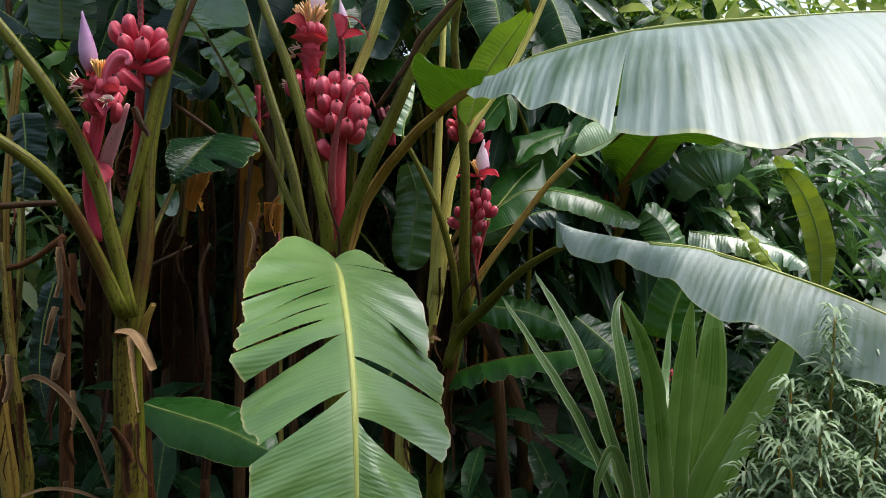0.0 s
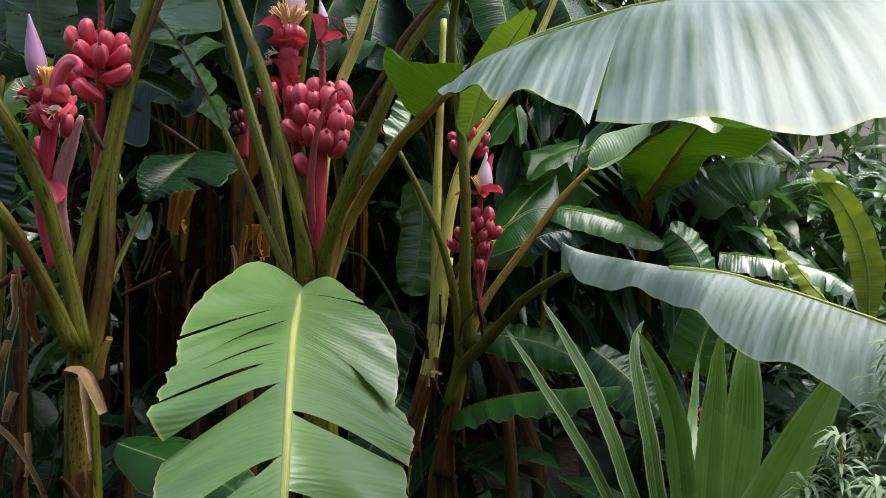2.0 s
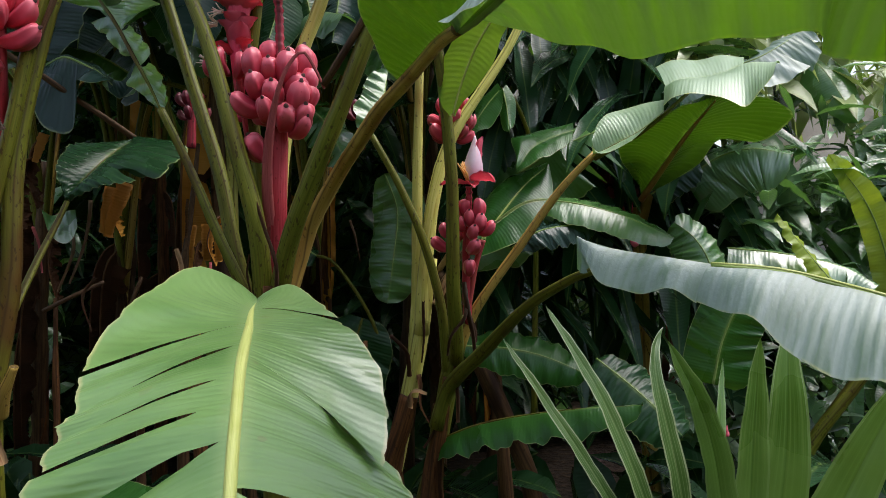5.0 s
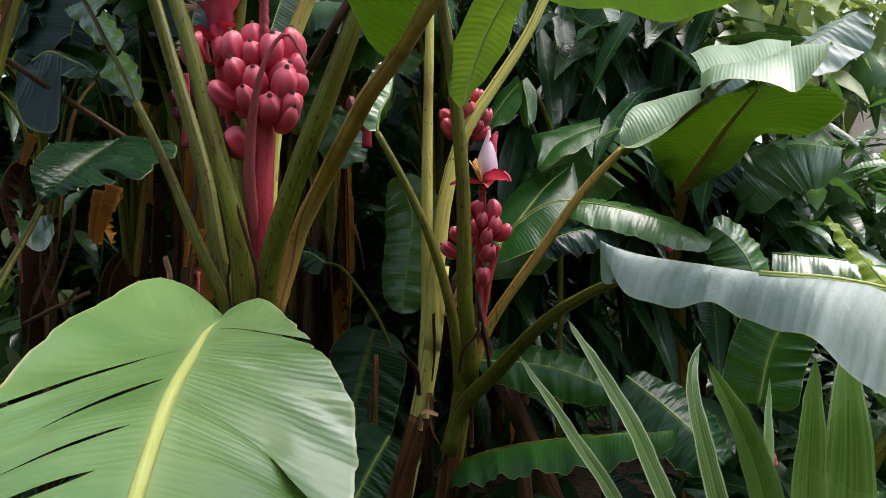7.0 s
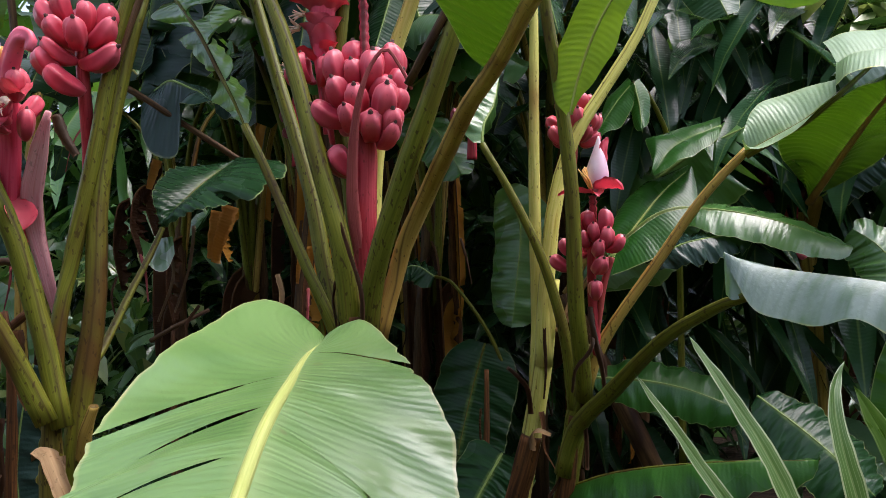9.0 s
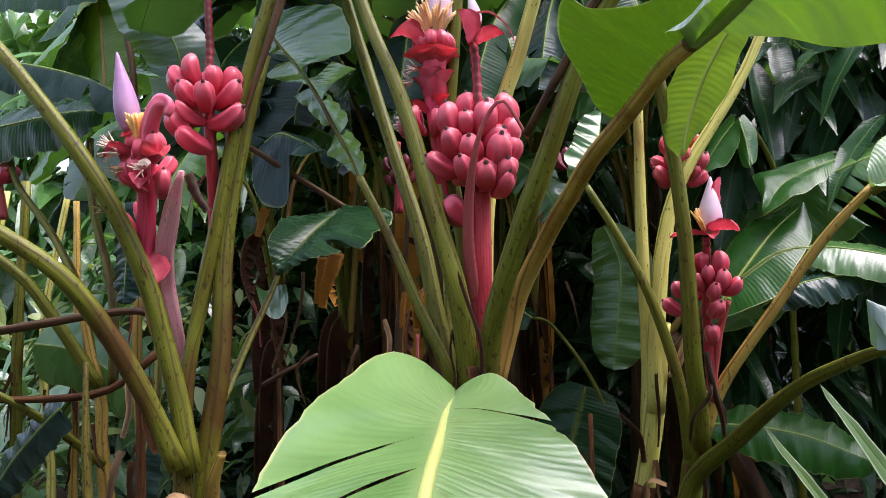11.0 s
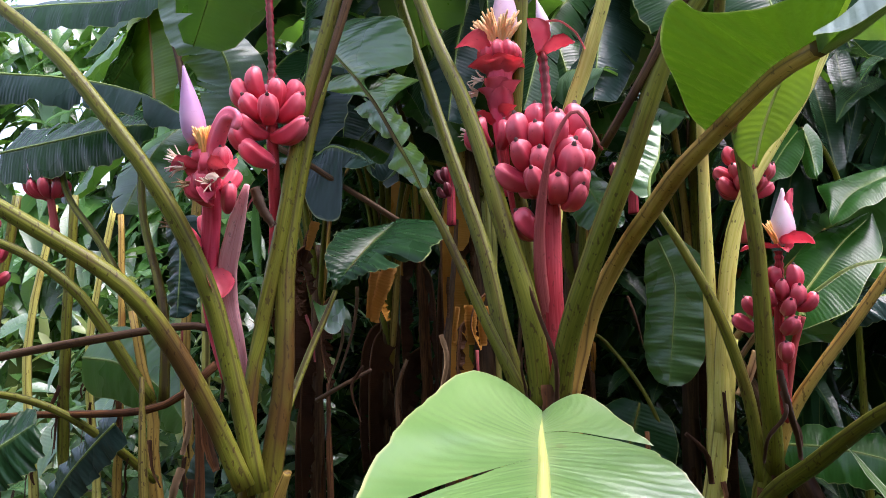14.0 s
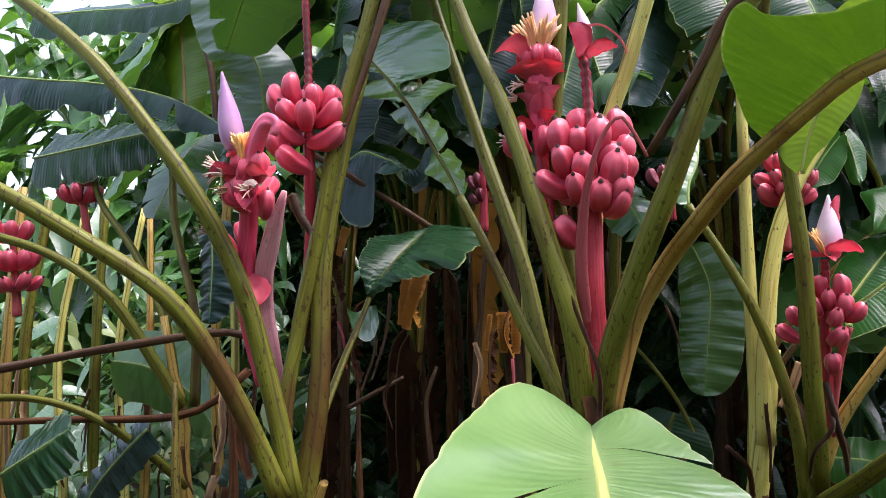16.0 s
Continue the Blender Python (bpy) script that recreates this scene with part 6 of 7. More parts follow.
for spine, one, two in (([(0.236, 2.720, 1.976), (0.196, 2.700, 1.929), (0.156, 2.680, 1.870), (0.127, 2.660, 1.814)], [(0.229, 2.760, 1.995), (0.175, 2.740, 1.949), (0.142, 2.700, 1.884), (0.125, 2.660, 1.817)], [(0.241, 2.680, 1.947), (0.227, 2.660, 1.893), (0.190, 2.650, 1.845), (0.131, 2.650, 1.806)]),
                        ([(0.240, 2.700, 1.970), (0.248, 2.680, 1.917), (0.250, 2.660, 1.869), (0.251, 2.640, 1.824)], [(0.231, 2.720, 1.968), (0.228, 2.700, 1.917), (0.232, 2.670, 1.859), (0.248, 2.640, 1.825)], [(0.256, 2.720, 1.977), (0.278, 2.700, 1.940), (0.274, 2.680, 1.877), (0.255, 2.640, 1.827)])):
    draped("leaf", plant_c, [(spine, one, 0.006), (spine, two, 0.006)], LEAF_DEEP, spine, 0.003, RIB_GREEN, None, "hanging glossy leaf blade", nu=24, nv=8, ripple=0.007)
stalk("petiole", plant_c, [(0.238, 2.71, 1.974), (0.30, 2.80, 1.93), (0.36, 2.92, 1.7), (0.34, 2.97, 0.9)], 0.006, 0.012, STEM_OLIVE)
# low leaves on the shaded side
plant_d = thing("banana_plant", (0.25, 2.6, 0.28), "low banana sucker with broad dark leaves", "banana plant", "banana plants behind")
stalk("pseudostem", plant_d, [(0.24, 2.65, 0.2), (0.22, 2.62, 0.55), (0.2, 2.6, 0.95)], 0.03, 0.018, STEM_DARK, groove=0, wobble=0.2)
leaf(plant_d, [(0.094, 2.660, 1.193), (0.208, 2.660, 1.185), (0.331, 2.660, 1.158), (0.463, 2.660, 1.101)], 0.08, LEAF_DEEP, face=(0.0, -0.75, 0.66), droop=(8, 12), curl=(15, 25), base=0.2, seed=45, rib=0.004, label="dark green low leaf")
leaf(plant_d, [(-0.003, 2.450, 0.956), (0.119, 2.350, 1.024), (0.252, 2.260, 1.066), (0.380, 2.200, 1.089), (0.493, 2.170, 1.097)], 0.075, LEAF_DEEP, face=(0.0, -0.25, 1), droop=(20, 25), curl=(20, 30), base=0.12, tip=0.4, seed=47, rib=0.004, ripple=0.008, rib_mat=STEM_OLIVE, label="long low leaf, edge turned up")
leaf(plant_d, [(0.459, 2.500, 1.166), (0.540, 2.460, 1.097), (0.604, 2.420, 1.033), (0.658, 2.400, 0.969)], 0.1, LEAF_DARK, face=(0.2, -0.8, 0.55), droop=(5, 5), curl=(20, 20), base=0.25, tip=0.5, seed=49, rib=0.003, heart=0.1, label="grey-green broad leaf")
leaf(plant_d, [(-0.165, 2.750, 0.977), (-0.225, 2.700, 0.879), (-0.266, 2.650, 0.802)], 0.12, LEAF_DARK, face=(0, -0.9, 0.4), seed=51, rib=0.004, label="shaded low leaf")

# plant with the second small bunch and the pink bud, further off
plant_e = thing("banana_plant", (0.75, 3.25, 0.3), "banana plant with a shaded pink bunch, half hidden", "banana plant", "banana plants behind")
stalk("pseudostem", plant_e, [(0.85, 3.3, 0.22), (0.82, 3.3, 0.8), (0.796, 3.250, 1.645)], 0.035, 0.025, STEM_BROWN, groove=0, wobble=0.2)
bunch(plant_e, [(0.747, 3.260, 1.587), (0.730, 3.260, 1.668), (0.723, 3.260, 1.739)], 0.014, [(0.95, 6, -190, 60, 30, 0.95), (0.6, 8, -200, 30, 55, 0.95)], FRUIT_SHADED, PINK_STALK, "shaded bunch of crimson bananas", 9)
ringed("rachis", plant_e, [(0.736, 3.200, 1.701), (0.751, 3.180, 1.718), (0.750, 3.160, 1.677), (0.741, 3.150, 1.618)], 0.006, 8)
stalk("petiole", plant_e, [(0.790, 3.200, 1.581), (0.774, 2.900, 1.768), (0.829, 2.800, 1.849), (0.891, 2.700, 1.937)], 0.02, 0.012, RIB_BROWN)
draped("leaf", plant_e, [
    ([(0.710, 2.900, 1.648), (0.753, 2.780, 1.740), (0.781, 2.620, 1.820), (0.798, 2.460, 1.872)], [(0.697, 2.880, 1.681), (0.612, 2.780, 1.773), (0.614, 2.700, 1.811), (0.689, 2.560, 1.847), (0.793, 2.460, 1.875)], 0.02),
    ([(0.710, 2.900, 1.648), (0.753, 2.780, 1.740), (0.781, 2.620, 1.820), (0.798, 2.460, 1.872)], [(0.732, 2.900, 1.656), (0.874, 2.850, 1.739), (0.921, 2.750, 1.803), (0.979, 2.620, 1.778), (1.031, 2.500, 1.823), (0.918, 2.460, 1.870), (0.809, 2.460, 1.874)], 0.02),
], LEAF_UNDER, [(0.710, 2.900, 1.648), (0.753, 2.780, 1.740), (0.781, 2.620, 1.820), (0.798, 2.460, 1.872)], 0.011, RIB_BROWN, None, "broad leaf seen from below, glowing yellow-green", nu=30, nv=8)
leaf(plant_e, [(0.833, 3.000, 2.021), (0.959, 2.950, 2.074), (1.112, 2.900, 2.105), (1.287, 2.900, 2.203)], 0.15, LEAF_SILVER, face=(-0.1, -0.6, 0.8), torn=(3, 3), seed=59, rib=0.006, flop=30, label="pale glossy torn leaf")
leaf(plant_e, [(0.926, 3.100, 1.721), (1.021, 3.050, 1.794), (1.126, 3.000, 1.818), (1.241, 2.950, 1.787)], 0.17, LEAF_GLOSS, face=(-0.1, -0.6, 0.8), droop=(10, 20), curl=(30, 40), seed=61, rib=0.005, torn=(1, 2), label="bluish shaded leaf")
leaf(plant_e, [(0.774, 3.000, 1.667), (0.867, 2.980, 1.724), (0.928, 2.950, 1.754)], 0.06, LEAF_BLUE, face=(0, -0.8, 0.6), seed=62, rib=0.003, label="small bluish leaf")
bud("bud", plant_e, (0.732, 3.050, 1.489), (0.704, 3.050, 1.527), 0.014, PINK_BRACT, "pink half-hidden bud")
# young upright leaves beyond the silver leaf
plant_f = thing("banana_plant", (1.15, 2.9, 0.3), "young banana plant with bright upright leaves", "banana plant", "banana plants behind")
stalk("pseudostem", plant_f, [(1.2, 2.95, 0.22), (1.2, 2.93, 0.7), (1.496, 2.900, 1.129)], 0.03, 0.02, STEM_OLIVE, groove=0, wobble=0.2)
leaf(plant_f, [(1.519, 2.900, 1.197), (1.523, 2.900, 1.402), (1.462, 2.900, 1.607), (1.341, 2.900, 1.776)], 0.055, LEAF_YOUNG, face=(-0.45, -0.75, 0.5), droop=(-5, 0), curl=(-10, 0), base=0.3, tip=0.5, slant=0.1, heart=0.1, seed=63, rib=0.005, label="young upright yellow-green leaf")
leaf(plant_f, [(1.308, 2.700, 1.275), (1.253, 2.720, 1.338), (1.191, 2.750, 1.435), (1.114, 2.800, 1.574)], 0.04, LEAF_YOUNG, face=(0.5, -0.8, 0.2), base=0.3, tip=0.6, seed=64, rib=0.004, label="narrow green leaf")
leaf(plant_f, [(0.899, 2.750, 1.337), (0.876, 2.780, 1.446), (0.839, 2.800, 1.512), (0.784, 2.800, 1.556)], 0.09, LEAF_MID, face=(0.2, -0.9, 0.2), base=0.2, tip=0.5, seed=65, rib=0.004, label="half-shaded broad leaf")
leaf(plant_f, [(0.994, 2.900, 1.471), (1.156, 2.850, 1.447), (1.312, 2.800, 1.402), (1.397, 2.750, 1.337)], 0.09, LEAF_GLOSS, face=(0.0, -0.5, 0.85), torn=(2, 2), seed=66, rib=0.004, label="pale drooping leaf")
leaf(plant_f, [(0.778, 2.500, 1.087), (0.808, 2.500, 1.205), (0.857, 2.500, 1.304), (0.916, 2.500, 1.382)], 0.1, LEAF_DEEP, face=(-0.3, -0.9, 0.2), seed=67, rib=0.004, label="leaf in the shade of the silver one")


# ---- strap-leaved clump with cream edges ----
lily = thing("strap_leaf_clump", (0.62, 2.0, 0.15), "clump of long strap leaves with cream edges", "garden plant")
def strap(pts, width, face, seed, mat=LEAF_STRAP):
    blade("leaf", lily, pts, width, face, mat, droop=(-16, -16), curl=(14, 14), base=0.12, tip=0.5, slant=0.02, heart=0, ripple=0.002, rib=0, nu=30, nv=8, seed=seed, sharp=0.7)
strap([(0.584, 1.900, 0.565), (0.568, 1.880, 0.781), (0.545, 1.870, 1.034), (0.512, 1.870, 1.163), (0.464, 1.880, 1.271)], 0.041, (0.45, -0.9, 0.1), 71)
strap([(0.619, 1.950, 0.543), (0.630, 1.960, 0.754), (0.655, 1.980, 0.981), (0.692, 2.000, 1.260)], 0.038, (0.15, -1, 0.1), 72)
strap([(0.655, 1.980, 0.530), (0.695, 2.000, 0.757), (0.750, 2.030, 1.003), (0.770, 2.050, 1.160), (0.788, 2.080, 1.279)], 0.05, (-0.2, -1, 0.1), 73)
strap([(0.661, 1.950, 0.543), (0.714, 1.950, 0.745), (0.825, 1.950, 0.945), (0.912, 1.930, 1.121), (0.948, 1.920, 1.198)], 0.052, (-0.35, -0.9, 0.3), 74)
strap([(0.576, 2.000, 0.521), (0.552, 2.030, 0.757), (0.530, 2.060, 0.981), (0.510, 2.100, 1.137), (0.515, 2.140, 1.225), (0.555, 2.200, 1.272)], 0.024, (0.3, -0.95, 0.1), 75, LEAF_STRIPE)
strap([(0.560, 2.000, 0.521), (0.512, 2.030, 0.718), (0.449, 2.060, 0.948), (0.386, 2.100, 1.124), (0.327, 2.120, 1.235), (0.271, 2.140, 1.334)], 0.024, (0.5, -0.9, 0.3), 76, LEAF_STRIPE)
strap([(0.520, 2.000, 0.521), (0.469, 2.030, 0.728), (0.379, 2.060, 0.929), (0.253, 2.100, 1.136), (0.168, 2.120, 1.268)], 0.017, (0.5, -0.9, 0.3), 77, LEAF_STRIPE)
strap([(0.610, 2.000, 0.521), (0.625, 2.050, 0.821), (0.678, 2.200, 0.987), (0.729, 2.300, 1.181)], 0.017, (0.1, -1, 0.1), 78)
strap([(0.517, 1.900, 0.565), (0.477, 1.860, 0.773), (0.426, 1.800, 0.892), (0.378, 1.740, 0.854), (0.360, 1.720, 0.779)], 0.02, (0.5, -0.9, 0.2), 79, LEAF_STRIPE)
strap([(0.671, 2.050, 0.499), (0.810, 2.120, 0.718), (0.936, 2.180, 0.853), (1.023, 2.220, 0.948)], 0.03, (-0.3, -0.9, 0.3), 70)
strap([(0.726, 1.500, 0.741), (0.691, 1.500, 0.859), (0.662, 1.500, 0.941), (0.638, 1.500, 0.994)], 0.02, (-0.4, -0.9, 0.2), 80, LEAF_YELLOW)
strap([(0.617, 1.550, 0.841), (0.676, 1.520, 0.890), (0.762, 1.500, 0.918), (0.833, 1.480, 0.901), (0.845, 1.460, 0.862)], 0.018, (0, -0.5, 0.9), 81, LEAF_YELLOW)


# ---- feathery shrub beside the path ----
def feather_shrub():
    rnd = random.Random(91)
    ob = thing("feathery_shrub", (1.0, 1.62, 0.1), "fine-leaved grey-green shrub with whorls of narrow leaves", "shrub")
    tops = [(0.769, 1.410, 1.274), (0.683, 1.410, 1.135), (0.868, 1.460, 1.195), (0.636, 1.430, 1.053), (0.686, 1.310, 1.092), (0.830, 1.360, 1.102), (0.594, 1.410, 0.969), (0.634, 1.310, 0.999), (0.758, 1.310, 1.010), (0.969, 1.510, 1.164), (0.949, 1.410, 1.046), (0.814, 1.510, 1.152), (0.561, 1.410, 0.902), (0.742, 1.460, 1.114), (0.805, 1.410, 1.124), (0.637, 1.360, 1.027), (0.744, 1.360, 1.016), (0.851, 1.360, 0.995), (0.605, 1.360, 0.920), (0.686, 1.310, 0.948), (0.779, 1.310, 0.938), (1.001, 1.560, 1.254)]
    for i, tp in enumerate(tops):
        tp = Vector(tp)
        b = Vector((tp.x * 0.6 + 0.36 + 0.08 * rnd.uniform(-1, 1), tp.y + 0.12 + 0.1 * rnd.uniform(-1, 1), 0.12))
        mid = b.lerp(tp, 0.5) + Vector((0, 0, 0.06))
        stem = stalk("stem", ob, [b, mid, tp], 0.005, 0.002, STEM_BROWN, groove=0, n=12, seg=6)
        P, length = curve_points([b, mid, tp], 40)
        bm = bmesh.new()
        lay = bm.loops.layers.uv.verify()
        for j in range(12, 41):
            for k in range(rnd.randint(12, 17)):
                a = rnd.uniform(0, 6.28)
                d = Vector((math.cos(a), math.sin(a), rnd.uniform(-0.15, 0.9))).normalized()
                l = rnd.uniform(0.06, 0.11) * (1.05 - 0.5 * max(0, (j - 30) / 10))
                s = d.cross(Vector((rnd.uniform(-0.4, 0.4), rnd.uniform(-0.4, 0.4), 1))).normalized() * 0.0036
                p = P[j] + Vector((0, 0, rnd.uniform(-0.008, 0.008)))
                mids = p + d * l * 0.45 + Vector((0, 0, 0.004))
                v = [bm.verts.new(q) for q in (p, mids - s, mids + s, p + d * l * 0.8 - s * 0.7 - Vector((0, 0, 0.01)), p + d * l * 0.8 + s * 0.7 - Vector((0, 0, 0.01)), p + d * l - Vector((0, 0, 0.024)))]
                for ids in ((0, 2, 1), (1, 2, 4, 3), (3, 4, 5)):
                    f = bm.faces.new([v[q] for q in ids])
                    for lp, q in zip(f.loops, ids):
                        lp[lay].uv = (l * q / 5, 0.3)
        part("foliage", bm, LEAF_FEATHER, stem)


feather_shrub()

# ---- plants behind the one beside the path ----
plant_g = thing("banana_plant", (-1.75, 2.4, 0.26), "banana plant with pink bunches behind", "banana plant", "banana plants behind")
stalk("pseudostem", plant_g, [(-1.42, 2.45, 0.2), (-1.477, 2.350, 1.100), (-1.473, 2.330, 1.312), (-1.497, 2.310, 1.450), (-1.520, 2.300, 1.590)], 0.036, 0.01, STEM_BROWN, groove=0, wobble=0.2)
for pts, r0, r1, mat in (
    ([(-1.465, 2.320, 1.343), (-1.550, 2.250, 1.529), (-1.623, 2.200, 1.653), (-1.776, 2.150, 1.767), (-2.045, 2.100, 1.863)], 0.02, 0.013, STEM_OLIVE),
    ([(-1.502, 2.340, 1.341), (-1.574, 2.360, 1.594), (-1.722, 2.400, 1.790), (-1.884, 2.420, 1.967), (-1.946, 2.440, 2.089)], 0.015, 0.01, STEM_OLIVE),
    ([(-1.392, 2.250, 1.151), (-1.429, 2.150, 1.249), (-1.509, 2.050, 1.347), (-1.636, 2.000, 1.391), (-1.799, 1.950, 1.396)], 0.013, 0.009, STEM_OLIVE),
    ([(-1.461, 2.360, 1.339), (-1.481, 2.380, 1.590), (-1.592, 2.420, 1.868), (-1.634, 2.450, 2.089)], 0.015, 0.011, STEM_OLIVE),
):
    stalk("petiole", plant_g, pts, r0, r1, mat, n=20)
bunch(plant_g, [(-1.971, 2.450, 1.870), (-1.987, 2.450, 1.946), (-2.002, 2.450, 2.013), (-2.016, 2.450, 2.062)], 0.014, [(0.95, 5, -180, 90, 20, 1.1), (0.6, 6, -200, 20, 42, 1.1)], FRUIT, PINK_STALK, "pink banana bunch further back", 14)
bunch(plant_g, [(-2.082, 2.300, 1.617), (-2.094, 2.300, 1.721), (-2.107, 2.300, 1.809), (-2.117, 2.300, 1.854)], 0.014, [(0.95, 5, -180, 90, 20, 1.1), (0.6, 7, -200, 20, 42, 1.1), (0.35, 6, -200, 20, 60, 1.0)], FRUIT, PINK_STALK, "pink banana bunch at the edge", 15)
for x0, x1, y, r, m in ((50, 75, 2.7, 0.024, STEM_OLIVE), (110, 150, 2.9, 0.02, STEM_YELLOW), (175, 160, 2.8, 0.022, STEM_OLIVE), (215, 255, 3.0, 0.018, STEM_YELLOW), (20, 5, 2.5, 0.022, STEM_BROWN), (270, 240, 3.2, 0.02, STEM_BROWN), (385, 400, 2.6, 0.02, STEM_BROWN), (420, 360, 2.7, 0.016, STEM_YELLOW)):
    g = thing("banana_plant", (-1.0 - (400 - x0) * 0.0016 * y, y, 0.28), "slim banana stem standing in the back row", "banana plant", "banana plants behind")
    cx = -0.087 + (y - 0.716) * math.tan(radians(-21.06) + math.atan((x0 - 784) / 1272))
    dx = (x1 - x0) / 1272 * (y - 0.7)
    stalk("pseudostem", g, [(cx + dx * 0.2, y, 0.2), (cx + dx * 0.5, y + 0.02, 0.9), (cx, y, 1.5), (cx + dx, y + 0.05, 2.1)], r * 1.1, r * 0.7, m, groove=0, wobble=0.3, n=24)
    ragged(g, [(cx + dx * 0.2, y, 0.4), (cx + dx * 0.5, y + 0.02, 0.9), (cx, y, 1.5)], r, 7, x0)
# fallen stalks
log = thing("fallen_stalk", (-1.6, 1.95, 1.45), "brown fallen leaf stalk lying across the stems", "leaf stalk")
stalk("stalk", log, [(-1.771, 1.900, 1.446), (-1.624, 1.900, 1.466), (-1.313, 1.920, 1.503), (-1.070, 1.950, 1.526), (-0.993, 1.960, 1.515)], 0.013, 0.009, STEM_DARK, wobble=0.2)
log = thing("fallen_stalk", (-1.6, 2.1, 1.3), "tan fallen leaf stalk lying across the stems", "leaf stalk")
stalk("stalk", log, [(-1.975, 2.050, 1.325), (-1.629, 2.060, 1.336), (-1.267, 2.100, 1.345), (-1.131, 2.150, 1.441)], 0.009, 0.011, SHEATH, wobble=0.2)
# leaves high at the back
leaf(plant_g, [(-1.668, 2.550, 2.251), (-1.696, 2.550, 2.550), (-1.704, 2.500, 2.769), (-1.709, 2.400, 2.914)], 0.17, LEAF_YELLOW, face=(-0.25, -0.9, -0.3), base=0.3, seed=85, rib=0.008, rib_mat=RIB_BROWN, droop=(0, 5), curl=(20, 20), heart=0.2, slant=0.1, label="bright green leaf with light through it")
leaf(plant_g, [(-2.225, 2.200, 2.378), (-1.931, 2.200, 2.310), (-1.676, 2.250, 2.266), (-1.473, 2.300, 2.199), (-1.335, 2.350, 2.101)], 0.09, LEAF_BLUE, face=(0, -0.5, 0.85), droop=(20, 40), curl=(20, 20), seed=86, rib=0.005, torn=(2, 3), ripple=0.01, label="bluish arching leaf")
leaf(plant_g, [(-2.164, 2.400, 2.146), (-1.942, 2.400, 2.154), (-1.689, 2.400, 2.165), (-1.538, 2.400, 2.153)], 0.12, LEAF_DARK, face=(0, -0.6, 0.6), seed=87, torn=(3, 2), droop=(-10, 30), rib=0.005, label="dark shaded leaf")
leaf(plant_g, [(-2.318, 2.500, 2.715), (-2.073, 2.500, 2.686), (-1.748, 2.500, 2.638), (-1.519, 2.500, 2.648)], 0.1, LEAF_DARK, face=(0, -0.7, 0.5), seed=88, rib=0.005, label="dark overhanging leaf")
leaf(plant_g, [(-1.326, 2.500, 2.132), (-1.311, 2.450, 2.308), (-1.355, 2.400, 2.439), (-1.419, 2.350, 2.590)], 0.12, LEAF_SILVER, face=(0.3, -0.7, 0.6), seed=89, rib=0.005, torn=(3, 3), label="glossy torn leaf behind")
leaf(plant_g, [(-2.105, 2.700, 1.469), (-1.952, 2.700, 1.446), (-1.781, 2.700, 1.367), (-1.663, 2.700, 1.238)], 0.14, LEAF_MID, face=(0, -1, 0.2), seed=90, rib=0.005, label="broad leaf between the stems")
leaf(plant_g, [(-1.384, 2.100, 1.309), (-1.451, 2.100, 1.255), (-1.537, 2.100, 1.173), (-1.606, 2.100, 1.077)], 0.06, LEAF_BLUE, face=(0.2, -0.9, 0.4), seed=92, rib=0.004, label="low grey-green leaf")
leaf(plant_g, [(-1.608, 1.900, 1.232), (-1.508, 1.900, 1.283), (-1.434, 1.920, 1.329)], 0.09, LEAF_DARK, face=(0, -0.9, 0.4), seed=93, rib=0.004, label="dark leaf low at the edge")
stalk("petiole", plant_g, [(-1.503, 2.500, 2.139), (-1.527, 2.500, 2.364), (-1.585, 2.500, 2.565), (-1.634, 2.500, 2.752)], 0.011, 0.013, STEM_DARK)

# glossy leaves in the light behind the bunches
plant_j = thing("banana_plant", (-0.72, 3.05, 0.28), "tall banana plant with glossy light green leaves behind", "banana plant", "banana plants behind")
stalk("pseudostem", plant_j, [(-0.72, 3.08, 0.2), (-0.71, 3.06, 1.2), (-0.69, 3.05, 2.1)], 0.035, 0.024, STEM_YELLOW, groove=0, wobble=0.2, n=24)
